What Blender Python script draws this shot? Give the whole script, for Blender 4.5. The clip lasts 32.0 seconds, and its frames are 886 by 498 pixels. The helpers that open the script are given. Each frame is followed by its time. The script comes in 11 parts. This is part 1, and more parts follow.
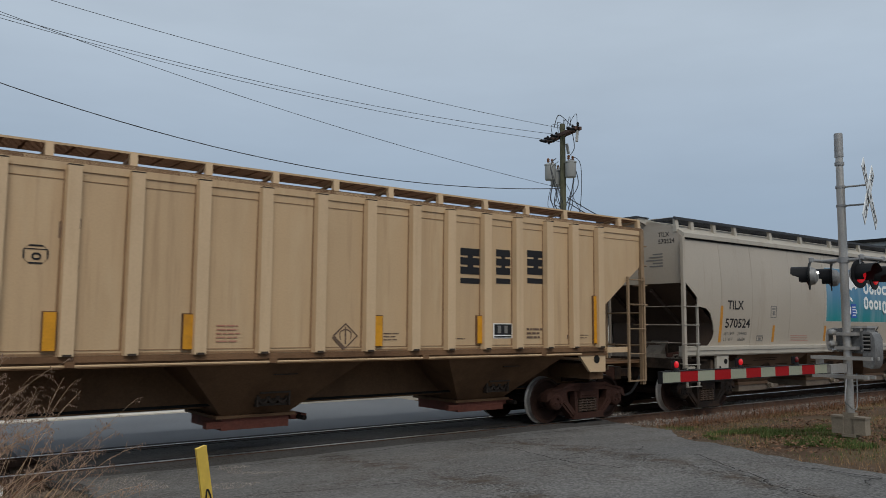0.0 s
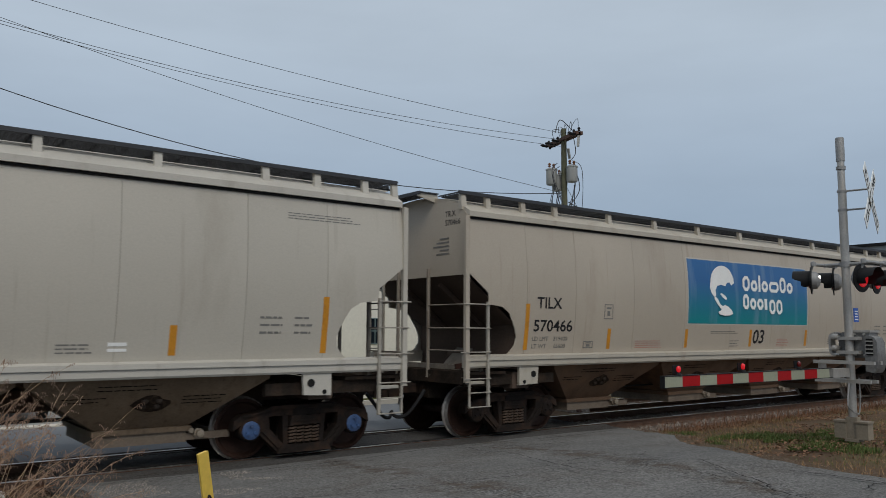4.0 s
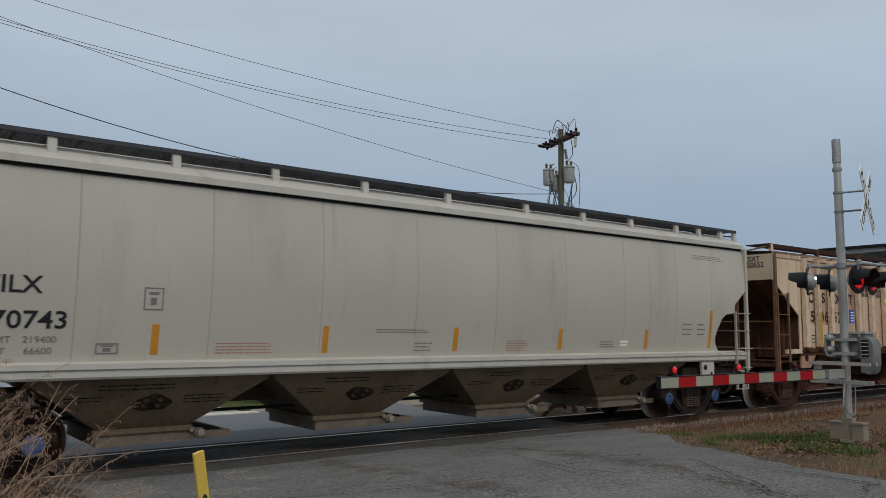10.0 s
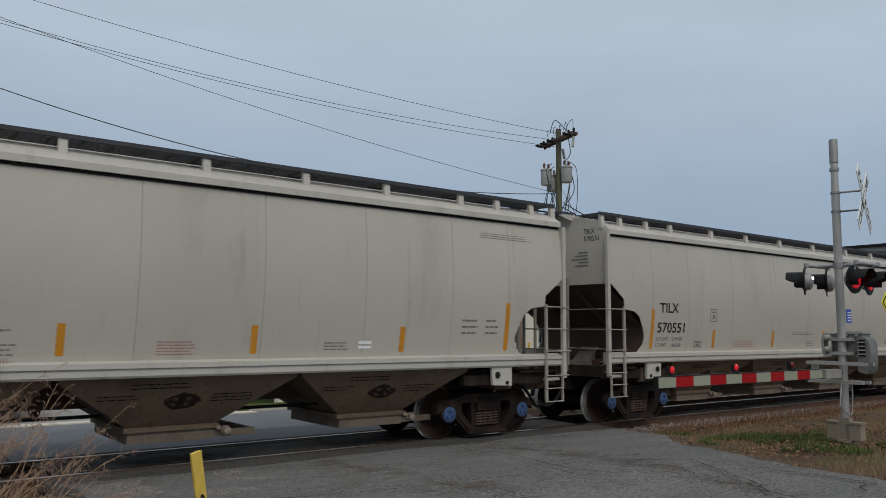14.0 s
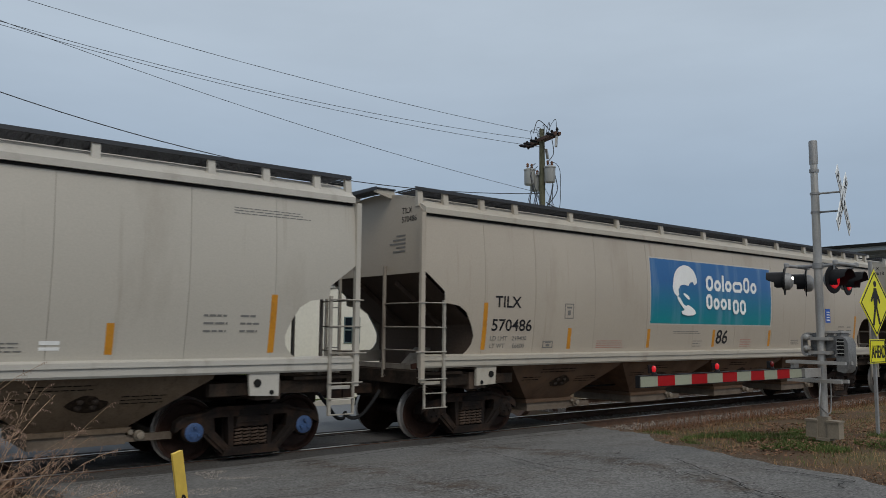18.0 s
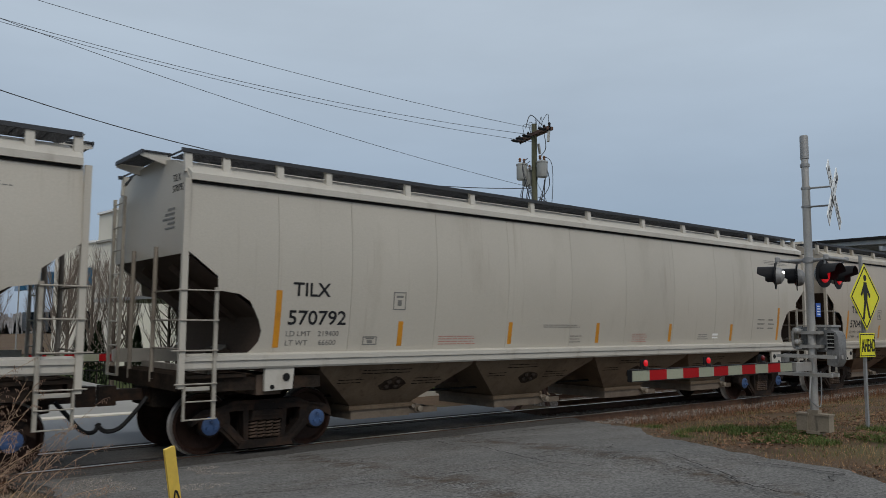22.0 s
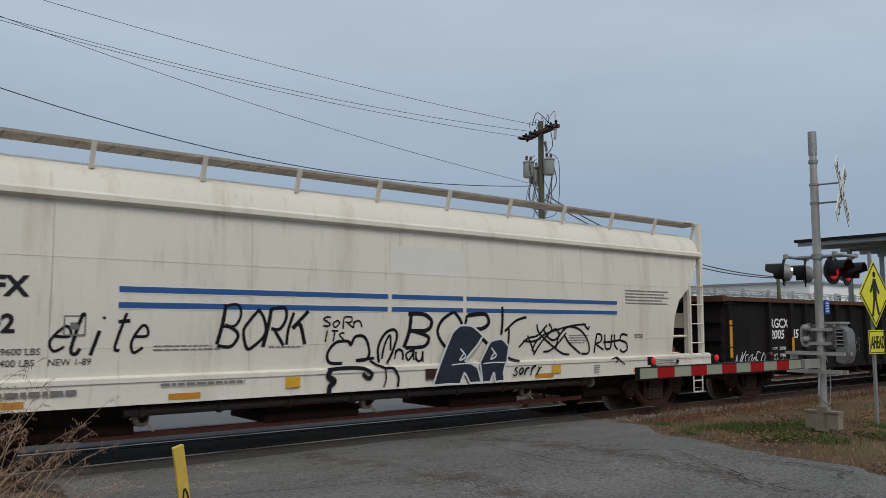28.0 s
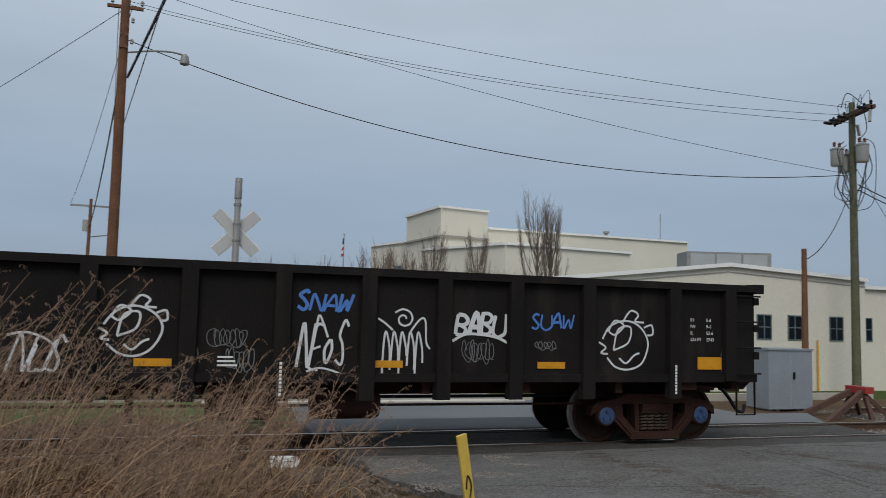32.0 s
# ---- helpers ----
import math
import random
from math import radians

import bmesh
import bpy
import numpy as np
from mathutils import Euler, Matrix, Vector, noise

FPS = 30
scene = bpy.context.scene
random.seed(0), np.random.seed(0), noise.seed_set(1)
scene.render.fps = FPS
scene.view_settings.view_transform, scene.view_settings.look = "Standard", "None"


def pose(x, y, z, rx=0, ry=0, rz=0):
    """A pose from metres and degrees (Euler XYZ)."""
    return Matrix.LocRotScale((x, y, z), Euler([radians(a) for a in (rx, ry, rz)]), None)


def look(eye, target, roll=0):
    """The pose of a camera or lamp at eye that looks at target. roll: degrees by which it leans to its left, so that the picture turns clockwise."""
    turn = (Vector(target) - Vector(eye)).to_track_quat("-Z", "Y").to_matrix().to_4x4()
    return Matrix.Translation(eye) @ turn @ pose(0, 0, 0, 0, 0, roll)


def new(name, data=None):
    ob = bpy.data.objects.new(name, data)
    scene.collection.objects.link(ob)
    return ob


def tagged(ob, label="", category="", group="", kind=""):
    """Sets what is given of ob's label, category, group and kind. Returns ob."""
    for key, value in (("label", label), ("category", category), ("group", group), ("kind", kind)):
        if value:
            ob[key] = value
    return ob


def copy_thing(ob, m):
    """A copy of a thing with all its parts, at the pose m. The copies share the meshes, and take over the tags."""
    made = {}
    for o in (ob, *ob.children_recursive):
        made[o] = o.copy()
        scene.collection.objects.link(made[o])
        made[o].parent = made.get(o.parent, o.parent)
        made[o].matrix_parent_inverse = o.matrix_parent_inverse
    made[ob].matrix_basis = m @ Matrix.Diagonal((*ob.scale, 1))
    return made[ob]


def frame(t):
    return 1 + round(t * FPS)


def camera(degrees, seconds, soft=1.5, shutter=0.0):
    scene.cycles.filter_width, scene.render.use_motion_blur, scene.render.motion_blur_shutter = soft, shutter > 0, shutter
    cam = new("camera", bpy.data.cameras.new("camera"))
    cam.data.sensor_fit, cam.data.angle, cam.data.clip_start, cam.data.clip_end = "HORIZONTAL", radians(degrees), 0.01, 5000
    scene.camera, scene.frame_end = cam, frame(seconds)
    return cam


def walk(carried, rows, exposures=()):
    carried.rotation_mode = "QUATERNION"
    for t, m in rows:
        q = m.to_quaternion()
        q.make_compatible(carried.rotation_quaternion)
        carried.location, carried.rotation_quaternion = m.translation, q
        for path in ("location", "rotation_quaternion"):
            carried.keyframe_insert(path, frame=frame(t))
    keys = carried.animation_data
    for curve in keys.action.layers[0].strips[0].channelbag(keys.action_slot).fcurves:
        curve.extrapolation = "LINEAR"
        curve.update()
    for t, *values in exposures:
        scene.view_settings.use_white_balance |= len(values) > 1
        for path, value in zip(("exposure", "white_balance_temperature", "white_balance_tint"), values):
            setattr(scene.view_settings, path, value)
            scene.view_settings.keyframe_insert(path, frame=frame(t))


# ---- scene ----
# The camera stands beside the crossing and turns; it sways a hand's width as it swings west at the end.
EYE = Vector((0.0, -12.31, 1.955))
cam = camera(58.97, 32.0, soft=0.5, shutter=0.07)
ROWS = [
    (0, -37.30, 5.58, 0.36), (0.5, -37.22, 5.59, 0.36), (1, -37.14, 5.59, 0.33), (1.5, -37.10, 5.60, 0.30), (2, -37.05, 5.64, 0.27),
    (2.5, -37.08, 5.70, 0.26), (4.5, -37.22, 5.98, 0.28), (5, -37.23, 6.00, 0.35), (5.5, -37.27, 6.07, 0.40), (6, -37.28, 6.13, 0.44),
    (6.5, -37.30, 6.07, 0.47), (7, -37.27, 6.08, 0.43), (7.5, -37.27, 6.08, 0.42), (8, -37.27, 6.11, 0.39), (8.5, -37.28, 6.08, 0.41),
    (9, -37.39, 6.10, 0.39), (9.5, -37.46, 6.00, 0.42), (10, -37.42, 5.95, 0.43), (10.5, -37.41, 5.89, 0.44), (11, -37.41, 5.85, 0.44),
    (11.5, -37.34, 5.86, 0.42), (12, -37.26, 5.84, 0.41), (12.5, -37.31, 5.83, 0.42), (13, -37.29, 5.83, 0.35), (13.5, -37.55, 5.89, 0.42),
    (14, -37.59, 5.94, 0.42), (14.5, -37.83, 5.96, 0.41), (16.5, -38.45, 6.13, 0.55), (17, -38.55, 6.01, 0.54), (17.5, -38.73, 5.97, 0.47),
    (18, -38.81, 5.90, 0.45), (18.5, -38.84, 5.81, 0.37), (19, -38.95, 5.76, 0.36), (19.5, -38.95, 5.70, 0.36), (20, -38.99, 5.61, 0.36),
    (20.5, -39.02, 5.53, 0.34), (21, -39.14, 5.49, 0.36), (21.5, -39.25, 5.49, 0.36), (22, -39.37, 5.53, 0.32), (22.5, -39.43, 5.55, 0.38),
    (23, -39.51, 5.60, 0.40), (23.5, -39.50, 5.56, 0.37), (24, -39.46, 5.57, 0.31), (24.5, -39.38, 5.56, 0.23), (25, -39.36, 5.51, 0.23),
    (25.5, -39.28, 5.47, 0.20), (27.5, -39.03, 5.41, 0.16), (28, -38.86, 5.39, 0.14), (28.5, -38.68, 5.38, 0.12), (29, -38.54, 5.33, 0.13),
    (29.5, -38.47, 5.35, 0.17), (30, -38.43, 5.25, 0.16), (30.5, -38.55, 5.22, 0.21), (31, -38.28, 5.29, 0.47), (31.3, -36.34, 5.36, 1.05),
    (31.5, -32.68, 5.34, 1.05), (31.6, -30.12, 5.16, 1.60), (31.8, -24.30, 5.02, 1.80), (32, -18.17, 5.00, 1.55),
]


def aimed(t, yaw, pitch, roll):
    a, b = radians(yaw), radians(pitch)
    way = Vector((-math.sin(a) * math.cos(b), math.cos(a) * math.cos(b), math.sin(b)))
    at = EYE + Vector((0.048, -0.036, 0.0)) * min(max((t - 30.0) / 1.0, 0.0), 1.0)
    return look(at, at + way, roll)


walk(cam, [(t, aimed(t, yaw, pitch, roll)) for t, yaw, pitch, roll in ROWS], exposures=[(0.0, 0.0), (32.0, 0.0)])

# ---- light: an overcast spring sky ----
SUN_UP, SUN_TURN = radians(42), radians(200)
world = bpy.data.worlds.new("overcast_sky")
scene.world = world
world.use_nodes = True
wn, wl = world.node_tree.nodes, world.node_tree.links
wn.clear()
w_out = wn.new("ShaderNodeOutputWorld")
w_bg = wn.new("ShaderNodeBackground")
w_sky = wn.new("ShaderNodeTexSky")
w_sky.sky_type = "NISHITA"
w_sky.sun_disc = False
w_sky.sun_elevation, w_sky.sun_rotation = SUN_UP, SUN_TURN
w_co = wn.new("ShaderNodeTexCoord")
w_map = wn.new("ShaderNodeMapping")
w_map.inputs["Scale"].default_value = (1.2, 1.2, 5.0)
w_noise = wn.new("ShaderNodeTexNoise")
w_noise.inputs["Scale"].default_value = 1.6
w_noise.inputs["Detail"].default_value = 7
w_noise.inputs["Roughness"].default_value = 0.55
w_sep = wn.new("ShaderNodeSeparateXYZ")
w_grad = wn.new("ShaderNodeValToRGB")
w_grad.color_ramp.elements[0].position, w_grad.color_ramp.elements[0].color = 0.0, (0.255, 0.325, 0.435, 1)
w_grad.color_ramp.elements[1].position, w_grad.color_ramp.elements[1].color = 0.9, (0.575, 0.615, 0.66, 1)
mid = w_grad.color_ramp.elements.new(0.14)
mid.color = (0.31, 0.395, 0.505, 1)
mid = w_grad.color_ramp.elements.new(0.34)
mid.color = (0.468, 0.55, 0.64, 1)
w_east = wn.new("ShaderNodeMath")
w_east.operation = "MULTIPLY_ADD"
w_east.inputs[1].default_value = 0.16
w_var = wn.new("ShaderNodeMapRange")
w_var.inputs["From Min"].default_value, w_var.inputs["From Max"].default_value = 0.33, 0.73
w_var.inputs["To Min"].default_value, w_var.inputs["To Max"].default_value = 0.93, 1.07
w_mul = wn.new("ShaderNodeMix")
w_mul.data_type, w_mul.blend_type = "RGBA", "MULTIPLY"
w_mul.inputs[0].default_value = 1.0
w_dim = wn.new("ShaderNodeMix")
w_dim.data_type, w_dim.blend_type = "RGBA", "MULTIPLY"
w_dim.inputs[0].default_value = 1.0
w_dim.inputs[7].default_value = (0.09, 0.09, 0.09, 1)
w_mix = wn.new("ShaderNodeMix")
w_mix.data_type = "RGBA"
w_mix.inputs[0].default_value = 0.9
wl.new(w_co.outputs["Generated"], w_map.inputs["Vector"])
wl.new(w_map.outputs["Vector"], w_noise.inputs["Vector"])
wl.new(w_co.outputs["Generated"], w_sep.inputs["Vector"])
wl.new(w_sep.outputs["Z"], w_grad.inputs["Fac"])
wl.new(w_sep.outputs["X"], w_east.inputs[0])
wl.new(w_noise.outputs["Fac"], w_east.inputs[2])
wl.new(w_east.outputs[0], w_var.inputs["Value"])
w_var.clamp = False
wl.new(w_grad.outputs["Color"], w_mul.inputs[6])
wl.new(w_var.outputs["Result"], w_mul.inputs[7])
wl.new(w_sky.outputs["Color"], w_dim.inputs[6])
wl.new(w_dim.outputs[2], w_mix.inputs[6])
wl.new(w_mul.outputs[2], w_mix.inputs[7])
wl.new(w_mix.outputs[2], w_bg.inputs["Color"])
w_bg.inputs["Strength"].default_value = 1.0
wl.new(w_bg.outputs["Background"], w_out.inputs["Surface"])

sun_data = bpy.data.lights.new("sun", "SUN")
sun_data.energy, sun_data.angle, sun_data.color = 1.5, radians(30), (1.0, 0.95, 0.87)
sun = new("sun", sun_data)
sun.matrix_world = look((-6, -22, 26), (4, 0, 0))


# ---- materials ----
def mat(name, base, rough=0.6, metal=0.0, grain=30.0, blot=1.2, spread=0.18, bump=0.15, dirt=None, dirt_amount=0.0,
        dirt_scale=(1, 1, 1), random_tone=0.0, island=False, glow=None, gloss=0.5, more=(), second=None):
    """Two scales of tone (grain and blotches), fine relief, and stains of another colour stretched by dirt_scale."""
    m = bpy.data.materials.new(name)
    m.use_nodes = True
    n, l = m.node_tree.nodes, m.node_tree.links
    b = n["Principled BSDF"]
    b.inputs["Roughness"].default_value, b.inputs["Metallic"].default_value = rough, metal
    b.inputs["Specular IOR Level"].default_value = gloss
    co = n.new("ShaderNodeTexCoord")
    g = n.new("ShaderNodeTexNoise")
    g.inputs["Scale"].default_value, g.inputs["Detail"].default_value = grain, 4
    k = n.new("ShaderNodeTexNoise")
    k.inputs["Scale"].default_value, k.inputs["Detail"].default_value = blot, 5
    l.new(co.outputs["Object"], g.inputs["Vector"])
    l.new(co.outputs["Object"], k.inputs["Vector"])
    both = n.new("ShaderNodeMath")
    both.operation = "ADD"
    l.new(g.outputs["Fac"], both.inputs[0])
    l.new(k.outputs["Fac"], both.inputs[1])
    tone = n.new("ShaderNodeMapRange")
    tone.inputs["From Min"].default_value, tone.inputs["From Max"].default_value = 0.65, 1.35
    tone.inputs["To Min"].default_value, tone.inputs["To Max"].default_value = 1 - spread, 1 + spread
    l.new(both.outputs[0], tone.inputs["Value"])
    value = tone.outputs["Result"]
    if random_tone:
        info = n.new("ShaderNodeNewGeometry" if island else "ShaderNodeObjectInfo")
        r = n.new("ShaderNodeMapRange")
        r.inputs["To Min"].default_value, r.inputs["To Max"].default_value = 1 - random_tone, 1 + random_tone
        l.new(info.outputs["Random Per Island" if island else "Random"], r.inputs["Value"])
        t2 = n.new("ShaderNodeMath")
        t2.operation = "MULTIPLY"
        l.new(value, t2.inputs[0])
        l.new(r.outputs["Result"], t2.inputs[1])
        value = t2.outputs[0]
    mul = n.new("ShaderNodeMix")
    mul.data_type, mul.blend_type = "RGBA", "MULTIPLY"
    mul.inputs[0].default_value = 1.0
    mul.inputs[6].default_value = (*base, 1)
    l.new(value, mul.inputs[7])
    colour = mul.outputs[2]
    if second:
        # pieces differ in colour, each somewhere between base and second
        own = n.new("ShaderNodeObjectInfo")
        tint = n.new("ShaderNodeMix")
        tint.data_type = "RGBA"
        tint.inputs[6].default_value, tint.inputs[7].default_value = (*base, 1), (*second, 1)
        l.new(own.outputs["Random"], tint.inputs[0])
        l.new(tint.outputs[2], mul.inputs[6])
    for dirt, dirt_amount, dirt_scale in ([(dirt, dirt_amount, dirt_scale)] if dirt else []) + list(more):
        mp = n.new("ShaderNodeMapping")
        mp.inputs["Scale"].default_value = dirt_scale
        d = n.new("ShaderNodeTexNoise")
        d.inputs["Scale"].default_value, d.inputs["Detail"].default_value, d.inputs["Roughness"].default_value = 1.0, 8, 0.6
        ramp = n.new("ShaderNodeMapRange")
        ramp.inputs["From Min"].default_value, ramp.inputs["From Max"].default_value = 0.62 - 0.3 * dirt_amount, 0.8 - 0.1 * dirt_amount
        ramp.inputs["To Max"].default_value = min(1.0, 0.45 + 0.5 * dirt_amount)
        mix = n.new("ShaderNodeMix")
        mix.data_type = "RGBA"
        mix.inputs[7].default_value = (*dirt, 1)
        l.new(co.outputs["Object"], mp.inputs["Vector"])
        l.new(mp.outputs["Vector"], d.inputs["Vector"])
        l.new(d.outputs["Fac"], ramp.inputs["Value"])
        l.new(ramp.outputs["Result"], mix.inputs[0])
        l.new(colour, mix.inputs[6])
        colour = mix.outputs[2]
    l.new(colour, b.inputs["Base Color"])
    if bump:
        bp = n.new("ShaderNodeBump")
        bp.inputs["Strength"].default_value, bp.inputs["Distance"].default_value = bump, 0.02
        l.new(g.outputs["Fac"], bp.inputs["Height"])
        l.new(bp.outputs["Normal"], b.inputs["Normal"])
    if glow:
        b.inputs["Emission Color"].default_value = (*glow[:3], 1)
        b.inputs["Emission Strength"].default_value = glow[3]
    return m


def fade(name, low, high, z0, z1, dirt, amount):
    """A printed panel whose colour runs from low to high between two heights, worn by streaks."""
    m = mat(name, (1, 1, 1), 0.35, dirt=dirt, dirt_amount=amount, dirt_scale=(3.0, 1.0, 0.35), bump=0.03, spread=0.06)
    n, l = m.node_tree.nodes, m.node_tree.links
    co = n.new("ShaderNodeTexCoord")
    sep = n.new("ShaderNodeSeparateXYZ")
    r = n.new("ShaderNodeMapRange")
    r.inputs["From Min"].default_value, r.inputs["From Max"].default_value = z0, z1
    mix = n.new("ShaderNodeMix")
    mix.data_type = "RGBA"
    mix.inputs[6].default_value, mix.inputs[7].default_value = (*low, 1), (*high, 1)
    l.new(co.outputs["Object"], sep.inputs["Vector"])
    l.new(sep.outputs["Z"], r.inputs["Value"])
    l.new(r.outputs["Result"], mix.inputs[0])
    for node in n:
        if node.type == "MIX" and node.blend_type == "MULTIPLY":
            l.new(mix.outputs[2], node.inputs[6])
    return m


GREY = mat("hopper_grey_paint", (0.435, 0.404, 0.348), 0.42, grain=45, blot=0.5, spread=0.08, bump=0.04, random_tone=0.025,
           dirt=(0.24, 0.20, 0.15), dirt_amount=0.12, dirt_scale=(0.9, 1.0, 0.3), more=[((0.24, 0.19, 0.14), 0.03, (9, 1, 0.4))])
GREY_CLEAN = mat("hopper_trim_paint", (0.455, 0.43, 0.38), 0.42, grain=40, blot=0.8, spread=0.08, bump=0.04,
                 dirt=(0.22, 0.18, 0.14), dirt_amount=0.2, dirt_scale=(3, 1, 1))
BEIGE_TRIM = mat("hopper_beige_trim_paint", (0.40, 0.365, 0.305), 0.45, grain=40, blot=0.8, spread=0.1, bump=0.04, dirt=(0.24, 0.185, 0.13), dirt_amount=0.3, dirt_scale=(3, 3, 2))
BEIGE = mat("hopper_beige_paint", (0.40, 0.35, 0.285), 0.42, grain=45, blot=0.5, spread=0.09, bump=0.04, random_tone=0.03,
            dirt=(0.24, 0.18, 0.12), dirt_amount=0.15, dirt_scale=(0.9, 1.0, 0.3), more=[((0.2, 0.14, 0.09), 0.05, (9, 1, 0.4))])
# dirty brown chute paint, its base also darkened for shade under the body
GREY_LOW = mat("chute_paint_and_shade", (0.172, 0.124, 0.082), 0.6, grain=35, blot=0.9, spread=0.18, bump=0.1,
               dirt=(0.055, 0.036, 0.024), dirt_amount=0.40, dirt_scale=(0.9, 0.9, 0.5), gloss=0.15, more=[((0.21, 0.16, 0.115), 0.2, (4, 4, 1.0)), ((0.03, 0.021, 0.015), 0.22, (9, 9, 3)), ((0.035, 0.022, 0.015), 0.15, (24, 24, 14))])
# grime brown with the shade below the hopper ends mixed into its colour
SLOPE = mat("slope_grime_and_shade", (0.10, 0.072, 0.056), 0.9, grain=25, blot=1.0, spread=0.2,
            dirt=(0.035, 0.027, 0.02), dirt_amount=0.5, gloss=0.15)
GRATE = mat("walkway_steel", (0.045, 0.047, 0.052), 0.55, 0.4, grain=60, spread=0.25)
BLACK_STEEL = mat("black_steel", (0.015, 0.0145, 0.014), 0.6, 0.2, grain=40, spread=0.3, bump=0.1, gloss=0.15)
TRUCK = mat("truck_cast_steel", (0.02, 0.0155, 0.0135), 0.75, 0.15, grain=30, blot=3, spread=0.35, bump=0.25,
            dirt=(0.075, 0.042, 0.026), dirt_amount=0.5, dirt_scale=(4, 4, 4), gloss=0.12)
TRUCK_RUST = mat("truck_rusty_steel", (0.050, 0.023, 0.017), 0.8, 0.1, grain=30, blot=3, spread=0.35, bump=0.25,
                 dirt=(0.03, 0.02, 0.016), dirt_amount=0.4, dirt_scale=(3, 3, 3), gloss=0.15)
SPRING_STEEL = mat("worn_spring_steel", (0.085, 0.058, 0.043), 0.6, 0.2, grain=30, blot=4, spread=0.3, gloss=0.2)
WHEEL = mat("wheel_steel", (0.036, 0.019, 0.014), 0.65, 0.2, grain=30, blot=4, spread=0.35, gloss=0.2, dirt=(0.07, 0.033, 0.02), dirt_amount=0.4, dirt_scale=(3, 3, 3))
TREAD = mat("polished_tread", (0.40, 0.37, 0.34), 0.4, 0.35, grain=40, blot=5, spread=0.3, bump=0)
BLUE_CAP = mat("blue_bearing_cap", (0.04, 0.085, 0.20), 0.5, spread=0.25, dirt=(0.05, 0.04, 0.03), dirt_amount=0.35, dirt_scale=(9, 9, 9))
INK = mat("black_lettering", (0.02, 0.02, 0.022), 0.5, spread=0.1, bump=0, gloss=0.15)
FAINT = mat("small_print", (0.16, 0.155, 0.145), 0.5, spread=0.1, bump=0)
RED_PRINT = mat("red_print", (0.40, 0.17, 0.14), 0.5, spread=0.1, bump=0)
WHITE_PRINT = mat("white_print", (0.78, 0.78, 0.76), 0.45, spread=0.08, bump=0)
ORANGE = mat("orange_reflector", (0.52, 0.22, 0.015), 0.4, spread=0.12, bump=0, dirt=(0.2, 0.09, 0.02), dirt_amount=0.3, dirt_scale=(4, 4, 4))
YELLOW = mat("yellow_reflector", (0.66, 0.36, 0.02), 0.4, spread=0.1, bump=0)
RUBBER = mat("rubber_hose", (0.015, 0.015, 0.016), 0.6, spread=0.2, gloss=0.15)
TAN = mat("tan_paint", (0.50, 0.345, 0.195), 0.5, grain=40, blot=0.6, spread=0.08, bump=0.05, random_tone=0.04,
          dirt=(0.40, 0.27, 0.15), dirt_amount=0.35, dirt_scale=(2.5, 1, 0.25), more=[((0.30, 0.185, 0.095), 0.22, (9, 1, 0.5)), ((0.56, 0.42, 0.26), 0.3, (2.2, 1, 0.5))])
# lighter copy of the tan paint: the ribs' highlight is put into the colour
TAN_RIB = mat("lightened_tan_paint", (0.56, 0.40, 0.24), 0.5, grain=40, blot=0.8, spread=0.07, bump=0.05, random_tone=0.03,
              dirt=(0.42, 0.28, 0.155), dirt_amount=0.3, dirt_scale=(6, 6, 0.5))
TAN_WALK = mat("brown_walkway_steel", (0.19, 0.11, 0.068), 0.8, grain=50, blot=3, spread=0.25, gloss=0.1)
# brown of the weld lines, and of the shade painted beside the tan ribs
PRINT_TAN = mat("brown_weld_and_shade_line", (0.25, 0.155, 0.085), 0.7, grain=40, blot=3, spread=0.25, bump=0, gloss=0.15)
PRINT_BROWN = mat("worn_brown_print", (0.13, 0.085, 0.06), 0.6, grain=50, blot=4, spread=0.25, bump=0, gloss=0.2)
RED_WORN = mat("faded_red_print", (0.38, 0.185, 0.125), 0.6, spread=0.15, bump=0, gloss=0.2)
YELLOW_TAN = mat("deep_yellow_reflector", (0.60, 0.27, 0.008), 0.4, grain=30, blot=4, spread=0.14, bump=0, dirt=(0.24, 0.10, 0.02), dirt_amount=0.25, dirt_scale=(3, 3, 4))
# dark brown for chutes, slope sheets, sills and roof, with blacker blotches
TAN_DARK = mat("tan_chute_brown", (0.175, 0.098, 0.052), 0.7, grain=30, blot=0.8, spread=0.2,
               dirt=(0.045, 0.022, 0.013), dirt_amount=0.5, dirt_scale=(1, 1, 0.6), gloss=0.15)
RUSTY = mat("weathered_cream_paint", (0.63, 0.49, 0.36), 0.65, grain=26, blot=0.55, spread=0.10, bump=0.08, random_tone=0.07, second=(0.52, 0.37, 0.26),
            dirt=(0.40, 0.25, 0.16), dirt_amount=0.5, dirt_scale=(1.1, 1, 0.3), gloss=0.15,
            more=[((0.66, 0.55, 0.43), 0.42, (1.4, 1, 0.5)), ((0.30, 0.165, 0.10), 0.46, (3.2, 1, 0.22)), ((0.27, 0.135, 0.075), 0.46, (11, 1, 0.25)), ((0.16, 0.075, 0.042), 0.28, (15, 1, 0.6)), ((0.06, 0.03, 0.019), 0.17, (16, 14, 11))])
RUST_EDGE = mat("dark_rusted_walkway_edge", (0.045, 0.024, 0.019), 0.85, grain=30, blot=3, spread=0.3, bump=0.1, gloss=0.1)
